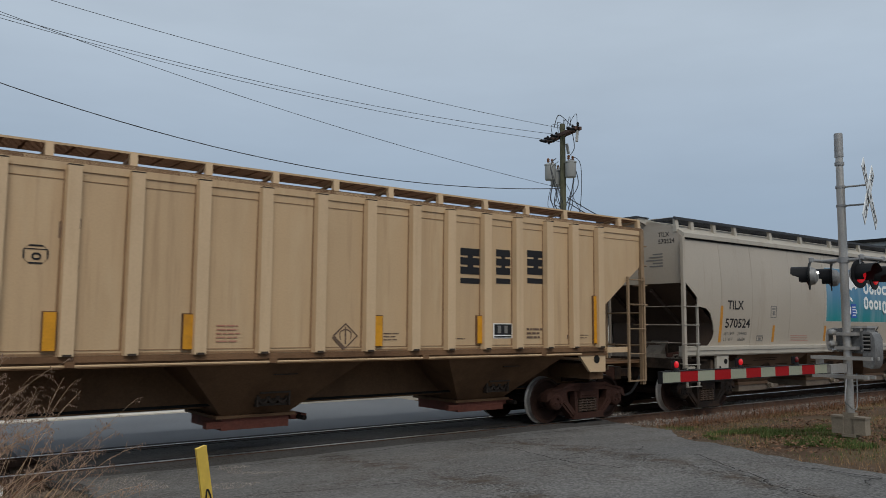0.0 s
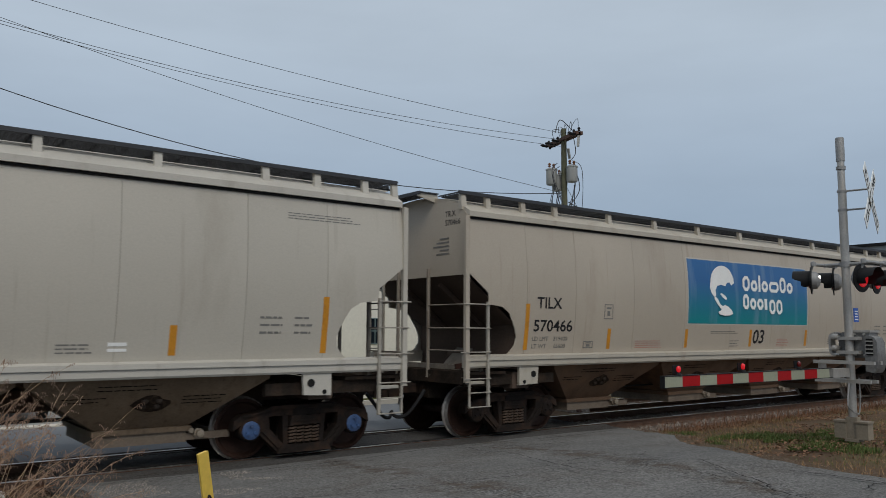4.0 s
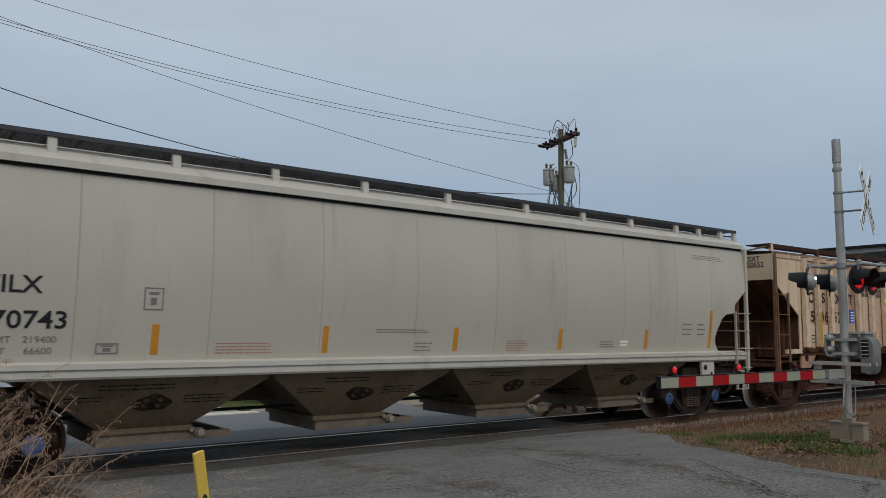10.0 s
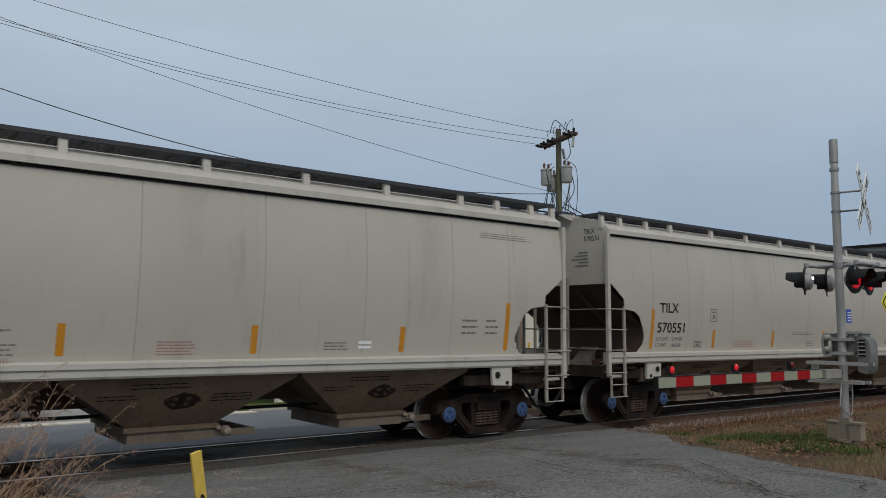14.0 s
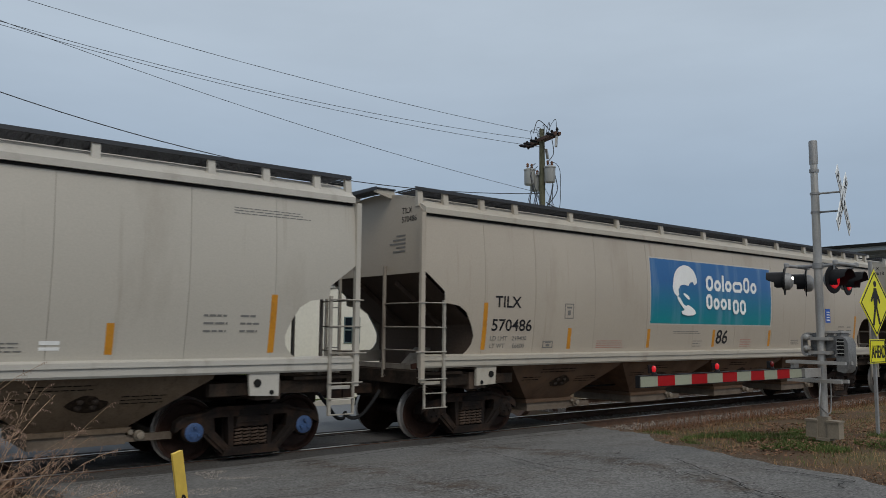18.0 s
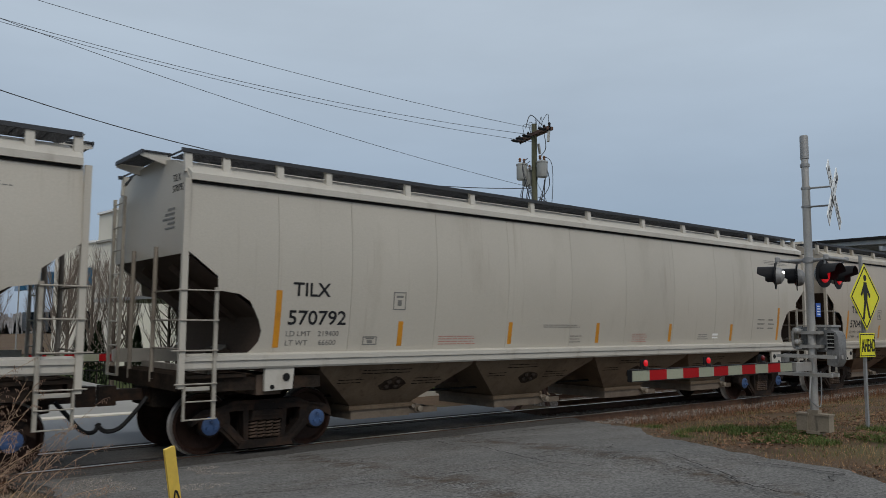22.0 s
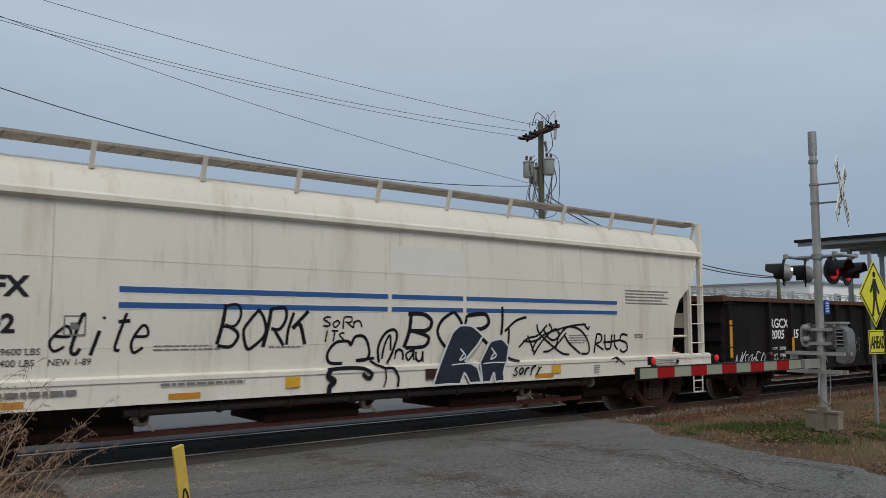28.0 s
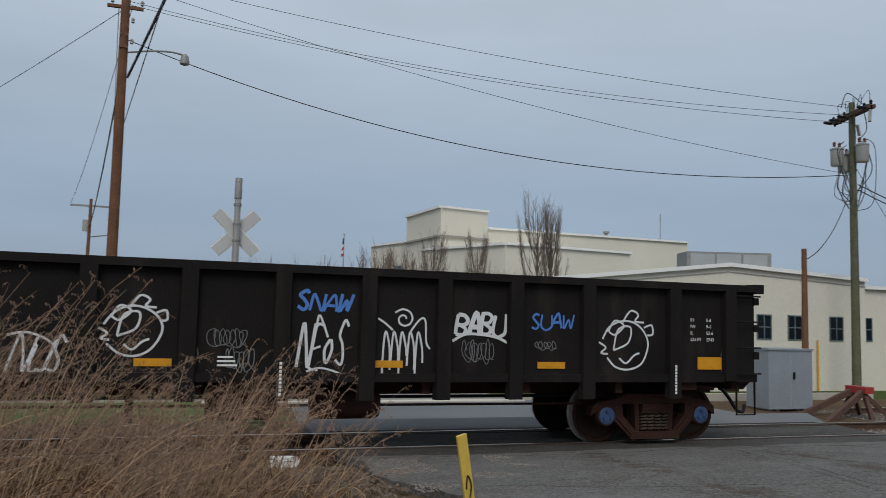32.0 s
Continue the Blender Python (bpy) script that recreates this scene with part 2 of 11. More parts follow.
RUST_STAIN = mat("rust_wash_under_roof", (0.38, 0.245, 0.16), 0.8, grain=30, blot=3, spread=0.25, bump=0.1, gloss=0.1, dirt=(0.12, 0.055, 0.032), dirt_amount=0.5, dirt_scale=(6, 1, 2), more=[((0.56, 0.43, 0.31), 0.4, (9, 1, 1.5))])
RUSTY_BAND = mat("mauve_brown_old_paint", (0.32, 0.18, 0.118), 0.65, grain=26, blot=0.9, spread=0.12, bump=0.08, random_tone=0.08, gloss=0.15,
                 dirt=(0.54, 0.41, 0.30), dirt_amount=0.35, dirt_scale=(2.2, 1, 0.7), more=[((0.20, 0.095, 0.055), 0.25, (7, 1, 1.0)), ((0.08, 0.035, 0.022), 0.12, (16, 16, 12))])
RUSTY_RIB = mat("weathered_rib_paint", (0.60, 0.46, 0.32), 0.6, grain=30, blot=1.1, spread=0.10, bump=0.08,
                dirt=(0.45, 0.28, 0.165), dirt_amount=0.34, dirt_scale=(1.6, 1, 0.9), random_tone=0.06,
                more=[((0.10, 0.045, 0.026), 0.38, (8, 8, 3)), ((0.06, 0.03, 0.02), 0.26, (22, 20, 12))])
RIB_RUST = mat("rust_bleeding_at_seams", (0.10, 0.045, 0.026), 0.85, grain=30, blot=3, spread=0.35, bump=0.2, gloss=0.1, dirt=(0.32, 0.18, 0.10), dirt_amount=0.45, dirt_scale=(3, 3, 5))
RUSTY_DARK = mat("rusty_chute", (0.078, 0.037, 0.022), 0.8, grain=30, blot=1.0, spread=0.3, bump=0.2,
                 dirt=(0.020, 0.011, 0.007), dirt_amount=0.55, dirt_scale=(0.9, 0.9, 0.9), gloss=0.12, more=[((0.17, 0.08, 0.043), 0.42, (2.2, 2.2, 1.3)), ((0.02, 0.011, 0.008), 0.25, (9, 9, 9))])
WHITE_CAR = mat("aged_white_paint", (0.71, 0.665, 0.58), 0.45, grain=40, blot=0.5, spread=0.07, bump=0.04,
                dirt=(0.40, 0.32, 0.21), dirt_amount=0.22, dirt_scale=(1.8, 1, 0.25), more=[((0.30, 0.22, 0.14), 0.06, (9, 3, 0.8))])
WHITE_PATCH = mat("fresh_white_patch", (0.71, 0.69, 0.635), 0.45, spread=0.05, bump=0.02)
STRIPE = mat("blue_stripe", (0.02, 0.085, 0.26), 0.45, spread=0.1, bump=0)
GONDOLA = mat("black_gondola_paint", (0.014, 0.0122, 0.0115), 0.75, grain=35, blot=1.0, spread=0.3, bump=0.12,
              dirt=(0.042, 0.035, 0.03), dirt_amount=0.22, dirt_scale=(2, 1, 0.5), gloss=0.1)
GONDOLA_RUST = mat("rusted_top_chord", (0.10, 0.05, 0.032), 0.8, grain=35, blot=2, spread=0.35, bump=0.2,
                   dirt=(0.03, 0.02, 0.018), dirt_amount=0.4, gloss=0.15)
SPRAY_WHITE = mat("white_spray", (0.62, 0.63, 0.64), 0.5, spread=0.12, bump=0)
SPRAY_BLUE = mat("blue_spray", (0.07, 0.2, 0.55), 0.5, spread=0.15, bump=0)
SPRAY_TEAL = mat("teal_spray", (0.02, 0.36, 0.45), 0.5, spread=0.15, bump=0)
SPRAY_GREEN = mat("olive_green_spray", (0.36, 0.42, 0.12), 0.5, spread=0.15, bump=0)
SPRAY_PINK = mat("red_spray", (0.35, 0.03, 0.05), 0.5, spread=0.15, bump=0)
SPRAY_GREY = mat("faint_grey_spray", (0.16, 0.16, 0.165), 0.5, spread=0.2, bump=0)
SPRAY_BLACK = mat("black_spray", (0.012, 0.0125, 0.015), 0.6, spread=0.1, bump=0, gloss=0.1)



def stony(name, dark, pale, stain, cell, bands, rough=0.85, worn=()):
    """Worn asphalt: single stones of differing tone, ravelled bands where they stand out, tarry and dusty patches."""
    m = bpy.data.materials.new(name)
    m.use_nodes = True
    n, l = m.node_tree.nodes, m.node_tree.links
    b = n["Principled BSDF"]
    b.inputs["Roughness"].default_value, b.inputs["Specular IOR Level"].default_value = rough, 0.15
    co = n.new("ShaderNodeTexCoord")
    v = n.new("ShaderNodeTexVoronoi")
    v.inputs["Scale"].default_value = cell
    l.new(co.outputs["Object"], v.inputs["Vector"])
    sep = n.new("ShaderNodeSeparateColor")
    l.new(v.outputs["Color"], sep.inputs["Color"])

    def cloud(scale, detail=5, rough_of=0.6):
        mp, q = n.new("ShaderNodeMapping"), n.new("ShaderNodeTexNoise")
        mp.inputs["Scale"].default_value = scale
        q.inputs["Scale"].default_value, q.inputs["Detail"].default_value, q.inputs["Roughness"].default_value = 1.0, detail, rough_of
        l.new(co.outputs["Object"], mp.inputs["Vector"])
        l.new(mp.outputs["Vector"], q.inputs["Vector"])
        return q.outputs["Fac"]

    def span(value, lo, hi, to_lo=0.0, to_hi=1.0):
        r = n.new("ShaderNodeMapRange")
        r.inputs["From Min"].default_value, r.inputs["From Max"].default_value = lo, hi
        r.inputs["To Min"].default_value, r.inputs["To Max"].default_value = to_lo, to_hi
        l.new(value, r.inputs["Value"])
        return r.outputs["Result"]

    def blend(fac, one, two):
        x = n.new("ShaderNodeMix")
        x.data_type = "RGBA"
        for k, c in ((6, one), (7, two)):
            if isinstance(c, tuple):
                x.inputs[k].default_value = (*c, 1)
            else:
                l.new(c, x.inputs[k])
        l.new(fac, x.inputs[0])
        return x.outputs[2]

    def product(p, q):
        x = n.new("ShaderNodeMath")
        x.operation = "MULTIPLY"
        l.new(p, x.inputs[0])
        l.new(q, x.inputs[1])
        return x.outputs[0]

    ravel = span(cloud(bands, 6), 0.46, 0.66, 0.0, 0.45 if worn else 1.0)
    for x0, y0, slope, half in worn:
        # a long strip where wheels have torn the surface open
        place = n.new("ShaderNodeSeparateXYZ")
        l.new(co.outputs["Object"], place.inputs["Vector"])
        along = n.new("ShaderNodeMath")
        along.operation = "MULTIPLY_ADD"
        l.new(place.outputs["Y"], along.inputs[0])
        along.inputs[1].default_value, along.inputs[2].default_value = -slope, slope * y0 - x0
        off = n.new("ShaderNodeMath")
        off.operation = "ADD"
        l.new(place.outputs["X"], off.inputs[0])
        l.new(along.outputs[0], off.inputs[1])
        away = n.new("ShaderNodeMath")
        away.operation = "ABSOLUTE"
        l.new(off.outputs[0], away.inputs[0])
        rough_edge = n.new("ShaderNodeMath")
        rough_edge.operation = "ADD"
        l.new(away.outputs[0], rough_edge.inputs[0])
        l.new(span(cloud((2.2, 0.9, 1), 5), 0.3, 0.7, -0.25, 0.45), rough_edge.inputs[1])
        most = n.new("ShaderNodeMath")
        most.operation = "MAXIMUM"
        l.new(ravel, most.inputs[0])
        l.new(span(rough_edge.outputs[0], 0.0, half, 1.0, 0.0), most.inputs[1])
        ravel = most.outputs[0]
    stones = span(sep.outputs["Red"], 0.0, 1.0, 0.0, 1.0)
    tone = blend(stones, dark, pale)
    flat_tone = blend(span(cloud((0.5, 0.9, 1), 4), 0.35, 0.65), tuple(0.55 * x + 0.45 * y for x, y in zip(dark, pale)), tuple(0.3 * x + 0.7 * y for x, y in zip(dark, pale)))
    colour = blend(span(ravel, 0, 1, 0.42, 1.0), flat_tone, tone)
    colour = blend(product(ravel, span(cloud((3, 5, 1), 6), 0.42, 0.58, 0.0, 0.85)), colour, stain)
    colour = blend(span(cloud((26, 26, 26), 3), 0.56, 0.72, 0.0, 0.7), colour, tuple(x * 0.45 for x in dark))
    l.new(colour, b.inputs["Base Color"])
    bp = n.new("ShaderNodeBump")
    bp.inputs["Strength"].default_value, bp.inputs["Distance"].default_value = 0.8, 0.012
    l.new(product(span(v.outputs["Distance"], 0, 0.6, 1, 0), span(ravel, 0, 1, 0.3, 1)), bp.inputs["Height"])
    l.new(bp.outputs["Normal"], b.inputs["Normal"])
    return m


ASPHALT = stony("worn_asphalt", (0.026, 0.026, 0.026), (0.235, 0.23, 0.222), (0.078, 0.058, 0.042), 46.0, (0.5, 0.5, 1),
                worn=((5.61, -2.47, 0.108, 0.60), (8.87, -2.19, 0.248, 0.52)))
ASPHALT_DARK = stony("dark_asphalt_patch", (0.03, 0.029, 0.028), (0.105, 0.10, 0.095), (0.05, 0.04, 0.032), 40.0, (0.6, 2.0, 1))
ROAD_FAR = mat("grey_road", (0.15, 0.16, 0.172), 0.8, grain=60, blot=0.3, spread=0.15, bump=0.3, gloss=0.15)
EARTH = mat("dry_earth", (0.098, 0.064, 0.041), 0.95, grain=22, blot=0.5, spread=0.35, bump=0.8,
            dirt=(0.08, 0.10, 0.035), dirt_amount=0.35, dirt_scale=(0.5, 0.5, 0.5), gloss=0.15)
LAWN = mat("lawn", (0.085, 0.115, 0.04), 0.95, grain=30, blot=0.3, spread=0.35, bump=0.8,
           dirt=(0.17, 0.14, 0.075), dirt_amount=0.4, dirt_scale=(0.35, 0.35, 1), gloss=0.15)
BALLAST = mat("ballast_bed", (0.115, 0.095, 0.08), 0.95, grain=45, blot=1.5, spread=0.5, bump=1.0, gloss=0.15)
STONE = mat("ballast_stone", (0.205, 0.185, 0.165), 0.9, grain=20, blot=5, spread=0.2, random_tone=0.55, island=True, gloss=0.15)
RAIL = mat("rusty_rail", (0.10, 0.062, 0.045), 0.7, 0.3, grain=50, blot=4, spread=0.3, gloss=0.15)
RAIL_HEAD = mat("worn_rail_head", (0.45, 0.44, 0.43), 0.28, 1.0, grain=60, blot=3, spread=0.15, bump=0.02)
TIE = mat("creosoted_tie", (0.06, 0.045, 0.035), 0.9, grain=20, blot=2, spread=0.4, bump=0.5, random_tone=0.3, gloss=0.15)
TIMBER = mat("crossing_timber", (0.032, 0.027, 0.024), 0.85, grain=30, blot=2, spread=0.35, bump=0.4, random_tone=0.25, gloss=0.15)
ROAD_PALE = mat("pale_concrete_street", (0.27, 0.265, 0.25), 0.85, grain=40, blot=0.4, spread=0.15, bump=0.2, gloss=0.1)
CONCRETE = mat("weathered_concrete", (0.40, 0.375, 0.325), 0.85, grain=35, blot=1.2, spread=0.18, bump=0.3)
GALV = mat("galvanised_steel", (0.40, 0.385, 0.36), 0.45, 0.55, grain=30, blot=2.5, spread=0.16, bump=0.05)
GALV_DULL = mat("dull_cast_aluminium", (0.26, 0.262, 0.262), 0.6, 0.3, grain=25, blot=3, spread=0.2, bump=0.1)
SIGN_WHITE = mat("white_reflective_sheet", (0.72, 0.74, 0.73), 0.4, spread=0.06, bump=0)
SIGN_YELLOW = mat("fluorescent_yellow_sheet", (0.72, 0.68, 0.01), 0.4, spread=0.05, bump=0)
SIGN_BLUE = mat("blue_sign_sheet", (0.015, 0.09, 0.42), 0.4, spread=0.08, bump=0)
GATE_RED = mat("red_gate_sheet", (0.30, 0.008, 0.010), 0.55, spread=0.12, bump=0, gloss=0.12)
GATE_WHITE = mat("pale_gate_sheet", (0.27, 0.28, 0.205), 0.45, spread=0.1, bump=0)
HOOD = mat("black_lamp_hood", (0.012, 0.012, 0.013), 0.5, spread=0.2, gloss=0.15)
LENS_LIT = mat("lit_red_lens", (0.45, 0.012, 0.016), 0.2, spread=0.05, bump=0, glow=(1.0, 0.02, 0.03, 0.28))
LENS_OFF = mat("dark_red_lens", (0.12, 0.008, 0.008), 0.15, spread=0.05, bump=0)
LENS_CLEAR = mat("white_pilot_light", (0.8, 0.8, 0.8), 0.2, spread=0.02, bump=0, glow=(1, 0.97, 0.9, 2.5))
POST_YELLOW = mat("yellow_marker_plastic", (0.68, 0.47, 0.08), 0.5, grain=25, blot=3, spread=0.1,
                  dirt=(0.25, 0.17, 0.05), dirt_amount=0.3, dirt_scale=(6, 6, 3))
POLE_WOOD = mat("brown_pole_wood", (0.17, 0.085, 0.05), 0.9, grain=14, blot=2, spread=0.3, bump=0.5, gloss=0.15)
POLE_GREEN = mat("treated_pole_wood", (0.115, 0.115, 0.075), 0.9, grain=14, blot=2, spread=0.3, bump=0.5, gloss=0.15)
CABLE = mat("cable", (0.03, 0.032, 0.036), 0.6, spread=0.1, bump=0)
TRAFO = mat("transformer_grey", (0.33, 0.335, 0.32), 0.5, spread=0.1)
WALL_WHITE = mat("cream_render", (0.66, 0.63, 0.545), 0.85, grain=12, blot=0.25, spread=0.07, bump=0.1)
COPING = mat("white_coping", (0.80, 0.80, 0.79), 0.6, spread=0.05)
WALL_LINE = mat("render_joint", (0.30, 0.29, 0.26), 0.85, spread=0.1)
GLASS_DARK = mat("tinted_window", (0.006, 0.010, 0.015), 0.25, gloss=0.2, spread=0.1, bump=0)
# dark glass whose blue reflection is painted into the base colour
GLASS_BLUE = mat("sky_reflection_window", (0.03, 0.10, 0.18), 0.08, spread=0.1, bump=0)
FRAME_TEAL = mat("dull_green_window_frame", (0.10, 0.14, 0.14), 0.5, spread=0.08)
CABINET = mat("grey_cabinet", (0.27, 0.30, 0.33), 0.5, 0.2, grain=20, blot=1.5, spread=0.12)
BUMPER_RED = mat("red_bumper_head", (0.35, 0.03, 0.025), 0.6, spread=0.2)
RUST_BROWN = mat("rusted_beam", (0.085, 0.045, 0.032), 0.85, grain=30, blot=3, spread=0.35, bump=0.2)
BARK = mat("grey_bark", (0.135, 0.11, 0.092), 0.9, grain=20, blot=3, spread=0.3, gloss=0.15)
TWIG = mat("bare_twig", (0.155, 0.12, 0.098), 0.9, grain=20, blot=3, spread=0.3, gloss=0.15)
EVERGREEN = mat("evergreen_needles", (0.018, 0.03, 0.014), 0.9, grain=30, spread=0.4, gloss=0.15)
GRASS_DRY = mat("dry_grass", (0.25, 0.17, 0.088), 0.85, grain=10, blot=1, spread=0.25, bump=0, random_tone=0.7, island=True, gloss=0.15)
GRASS_RUSSET = mat("russet_grass", (0.145, 0.070, 0.038), 0.85, grain=10, blot=1, spread=0.25, bump=0, random_tone=0.65, island=True, gloss=0.15)
GRASS_GREEN = mat("green_grass", (0.075, 0.135, 0.030), 0.85, grain=10, blot=1, spread=0.25, bump=0, random_tone=0.4, island=True, gloss=0.15)
VERGE_DRY = mat("short_dry_grass", (0.245, 0.155, 0.082), 0.9, grain=10, blot=1, spread=0.25, bump=0, random_tone=0.6, island=True, gloss=0.1)
VERGE_GREEN = mat("dull_green_grass", (0.082, 0.115, 0.036), 0.9, grain=10, blot=1, spread=0.25, bump=0, random_tone=0.5, island=True, gloss=0.1)
SEED = mat("seed_heads", (0.25, 0.165, 0.12), 0.9, grain=10, spread=0.25, bump=0, random_tone=0.3, island=True, gloss=0.15)
CAR_PAINT = mat("silver_blue_car_paint", (0.28, 0.33, 0.37), 0.25, 0.5, spread=0.04, bump=0)
TYRE = mat("tyre_rubber", (0.02, 0.02, 0.02), 0.8, spread=0.2)
HEADLIGHT = mat("lit_headlight", (0.9, 0.9, 0.85), 0.2, spread=0.02, bump=0, glow=(1.0, 0.98, 0.9, 6.0))
FLAG_RED = mat("flag_red", (0.42, 0.03, 0.05), 0.8, spread=0.15)
FLAG_BLUE = mat("flag_blue", (0.02, 0.03, 0.14), 0.8, spread=0.15)
PLANT_WHITE = mat("white_plant_cladding", (0.80, 0.80, 0.78), 0.6, grain=15, blot=0.6, spread=0.08)
PLANT_STEEL = mat("grey_plant_steel", (0.36, 0.38, 0.39), 0.5, 0.2, spread=0.15)
# woods colour lightened and greyed to carry the distance haze
WOODS = mat("distant_woods", (0.27, 0.265, 0.27), 0.95, grain=2, blot=0.2, spread=0.35, gloss=0.15)
PANEL_TEAL = fade("faded_teal_panel", (0.0, 0.22, 0.23), (0.055, 0.19, 0.32), 2.15, 2.9, (0.22, 0.33, 0.38), 0.5)
PANEL_BLUE = fade("deep_blue_panel", (0.0, 0.20, 0.22), (0.010, 0.075, 0.23), 2.2, 3.25, (0.15, 0.25, 0.35), 0.12)
PANEL_WORN = fade("worn_blue_panel", (0.0, 0.20, 0.23), (0.012, 0.10, 0.28), 2.2, 3.1, (0.20, 0.30, 0.42), 0.30)


# ---- building helpers ----
class Shape:
    """Collects vertices and faces for one mesh."""

    def __init__(self):
        self.v, self.f = [], []

    def add(self, verts, faces):
        k = len(self.v)
        self.v += [tuple(p) for p in verts]
        self.f += [tuple(i + k for i in q) for q in faces]
        return self

    def box(self, x0, x1, y0, y1, z0, z1):
        return self.add([(x0, y0, z0), (x1, y0, z0), (x1, y1, z0), (x0, y1, z0), (x0, y0, z1), (x1, y0, z1), (x1, y1, z1), (x0, y1, z1)],
                        [(0, 3, 2, 1), (4, 5, 6, 7), (0, 1, 5, 4), (1, 2, 6, 5), (2, 3, 7, 6), (3, 0, 4, 7)])

    def bar(self, a, b, w, h=None):
        """A rectangular beam from a to b, w wide and h deep."""
        a, b = Vector(a), Vector(b)
        h = w if h is None else h
        d = (b - a).normalized()
        s = d.cross(Vector((0, 0, 1)))
        s = Vector((1, 0, 0)) if s.length < 1e-3 else s.normalized()
        u = s.cross(d)
        ring = [s * (w / 2 * i) + u * (h / 2 * j) for i, j in ((-1, -1), (1, -1), (1, 1), (-1, 1))]
        return self.add([a + r for r in ring] + [b + r for r in ring],
                        [(3, 2, 1, 0), (4, 5, 6, 7), (0, 1, 5, 4), (1, 2, 6, 5), (2, 3, 7, 6), (3, 0, 4, 7)])

    def slab(self, poly, axis, lo, hi):
        """A flat polygon, in the two other axes in order, given thickness along axis."""
        def at(p, c):
            return {"x": (c, p[0], p[1]), "y": (p[0], c, p[1]), "z": (p[0], p[1], c)}[axis]
        n = len(poly)
        area = sum(poly[i][0] * poly[(i + 1) % n][1] - poly[(i + 1) % n][0] * poly[i][1] for i in range(n))
        if (area > 0) == (axis == "y"):
            poly = poly[::-1]
        return self.add([at(p, lo) for p in poly] + [at(p, hi) for p in poly],
                        [tuple(range(n))[::-1], tuple(range(n, 2 * n))] + [(i, (i + 1) % n, n + (i + 1) % n, n + i) for i in range(n)])

    def loft(self, rings, closed=True, caps=True):
        n, k = len(rings[0]), len(self.v)
        self.v += [tuple(p) for r in rings for p in r]
        for a in range(len(rings) - 1):
            for i in range(n if closed else n - 1):
                j = (i + 1) % n
                self.f.append((k + a * n + i, k + a * n + j, k + (a + 1) * n + j, k + (a + 1) * n + i))
        if caps and closed:
            self.f.append(tuple(k + i for i in range(n))[::-1])
            self.f.append(tuple(k + (len(rings) - 1) * n + i for i in range(n)))
        return self

    def tube(self, points, r, seg=8):
        """A round bar along points; r is one radius or one for each point."""
        pts = [Vector(p) for p in points]
        rs = r if isinstance(r, (list, tuple)) else [r] * len(pts)
        rings, side = [], None
        for i, p in enumerate(pts):
            d = (pts[min(i + 1, len(pts) - 1)] - pts[max(i - 1, 0)]).normalized()
            if side is None:
                side = d.orthogonal().normalized()
            side = (side - d * side.dot(d)).normalized()
            up = d.cross(side)
            rings.append([p + side * (math.cos(2 * math.pi * k / seg) * rs[i]) + up * (math.sin(2 * math.pi * k / seg) * rs[i]) for k in range(seg)])
        return self.loft(rings)

    def lathe(self, profile, origin, axis="z", seg=20):
        """Rings of (radius, height) round an axis through origin."""
        ox, oy, oz = origin
        rings = []
        for r, h in profile:
            ring = []
            for k in range(seg):
                c, s = math.cos(2 * math.pi * k / seg) * r, math.sin(2 * math.pi * k / seg) * r
                ring.append({"z": (ox + c, oy + s, oz + h), "y": (ox + s, oy + h, oz + c), "x": (ox + h, oy + c, oz + s)}[axis])
            rings.append(ring)
        return self.loft(rings)

    def mesh(self, name):
        me = bpy.data.meshes.new(name)
        me.from_pydata(self.v, [], self.f)
        me.polygons.foreach_set("use_smooth", [True] * len(me.polygons))
        me.set_sharp_from_angle(angle=radians(32))
        return me


def smooth_line(points, steps=6):
    """A rounded way through points (Catmull-Rom)."""
    p = [Vector(q) for q in points]
    out = []
    for i in range(len(p) - 1):
        a, b, c, d = p[max(i - 1, 0)], p[i], p[i + 1], p[min(i + 2, len(p) - 1)]
        for k in range(steps):
            t = k / steps
            out.append(0.5 * ((2 * b) + (c - a) * t + (2 * a - 5 * b + 4 * c - d) * t * t + (3 * b - a - 3 * c + d) * t ** 3))
    return out + [p[-1]]


def part(name, shape, material, parent, label="", kind=""):
    """One mesh under a thing or under a part."""
    me = shape if isinstance(shape, bpy.types.Mesh) else shape.mesh(name)
    if not me.materials:
        me.materials.append(material)
    ob = new(name, me)
    ob.parent = parent
    return tagged(ob, label, kind=kind)


def thing(name, label, category, group="", at=None):
    """An empty at the base of a thing whose parts hang under it."""
    ob = new(name)
    ob.empty_display_size = 0.2
    if at is not None:
        ob.matrix_basis = at
    return tagged(ob, label, category, group)


def setting(name, shape, material, label, category):
    me = shape.mesh(name)
    me.materials.append(material)
    return tagged(new(name, me), label, category, kind="structure")


text_cache = {}


def words(text, size, bold=0.0, squeeze=1.0, shear=0.0):
    """A mesh of letters lying in the xz plane, facing -y, its lower left corner at the origin, size high."""
    key = (text, size, bold, squeeze, shear)
    if key not in text_cache:
        c = bpy.data.curves.new("letters", "FONT")
        c.body, c.size, c.offset, c.shear, c.extrude, c.resolution_u = text, size * 1.38, bold, shear, 0.0015, 3
        o = bpy.data.objects.new("letters", c)
        me = bpy.data.meshes.new_from_object(o)
        me.transform(Matrix.Diagonal((squeeze, 1, 1, 1)))
        me.transform(Matrix.Rotation(radians(90), 4, "X"))
        bpy.data.objects.remove(o)
        text_cache[key] = me
    return text_cache[key].copy()


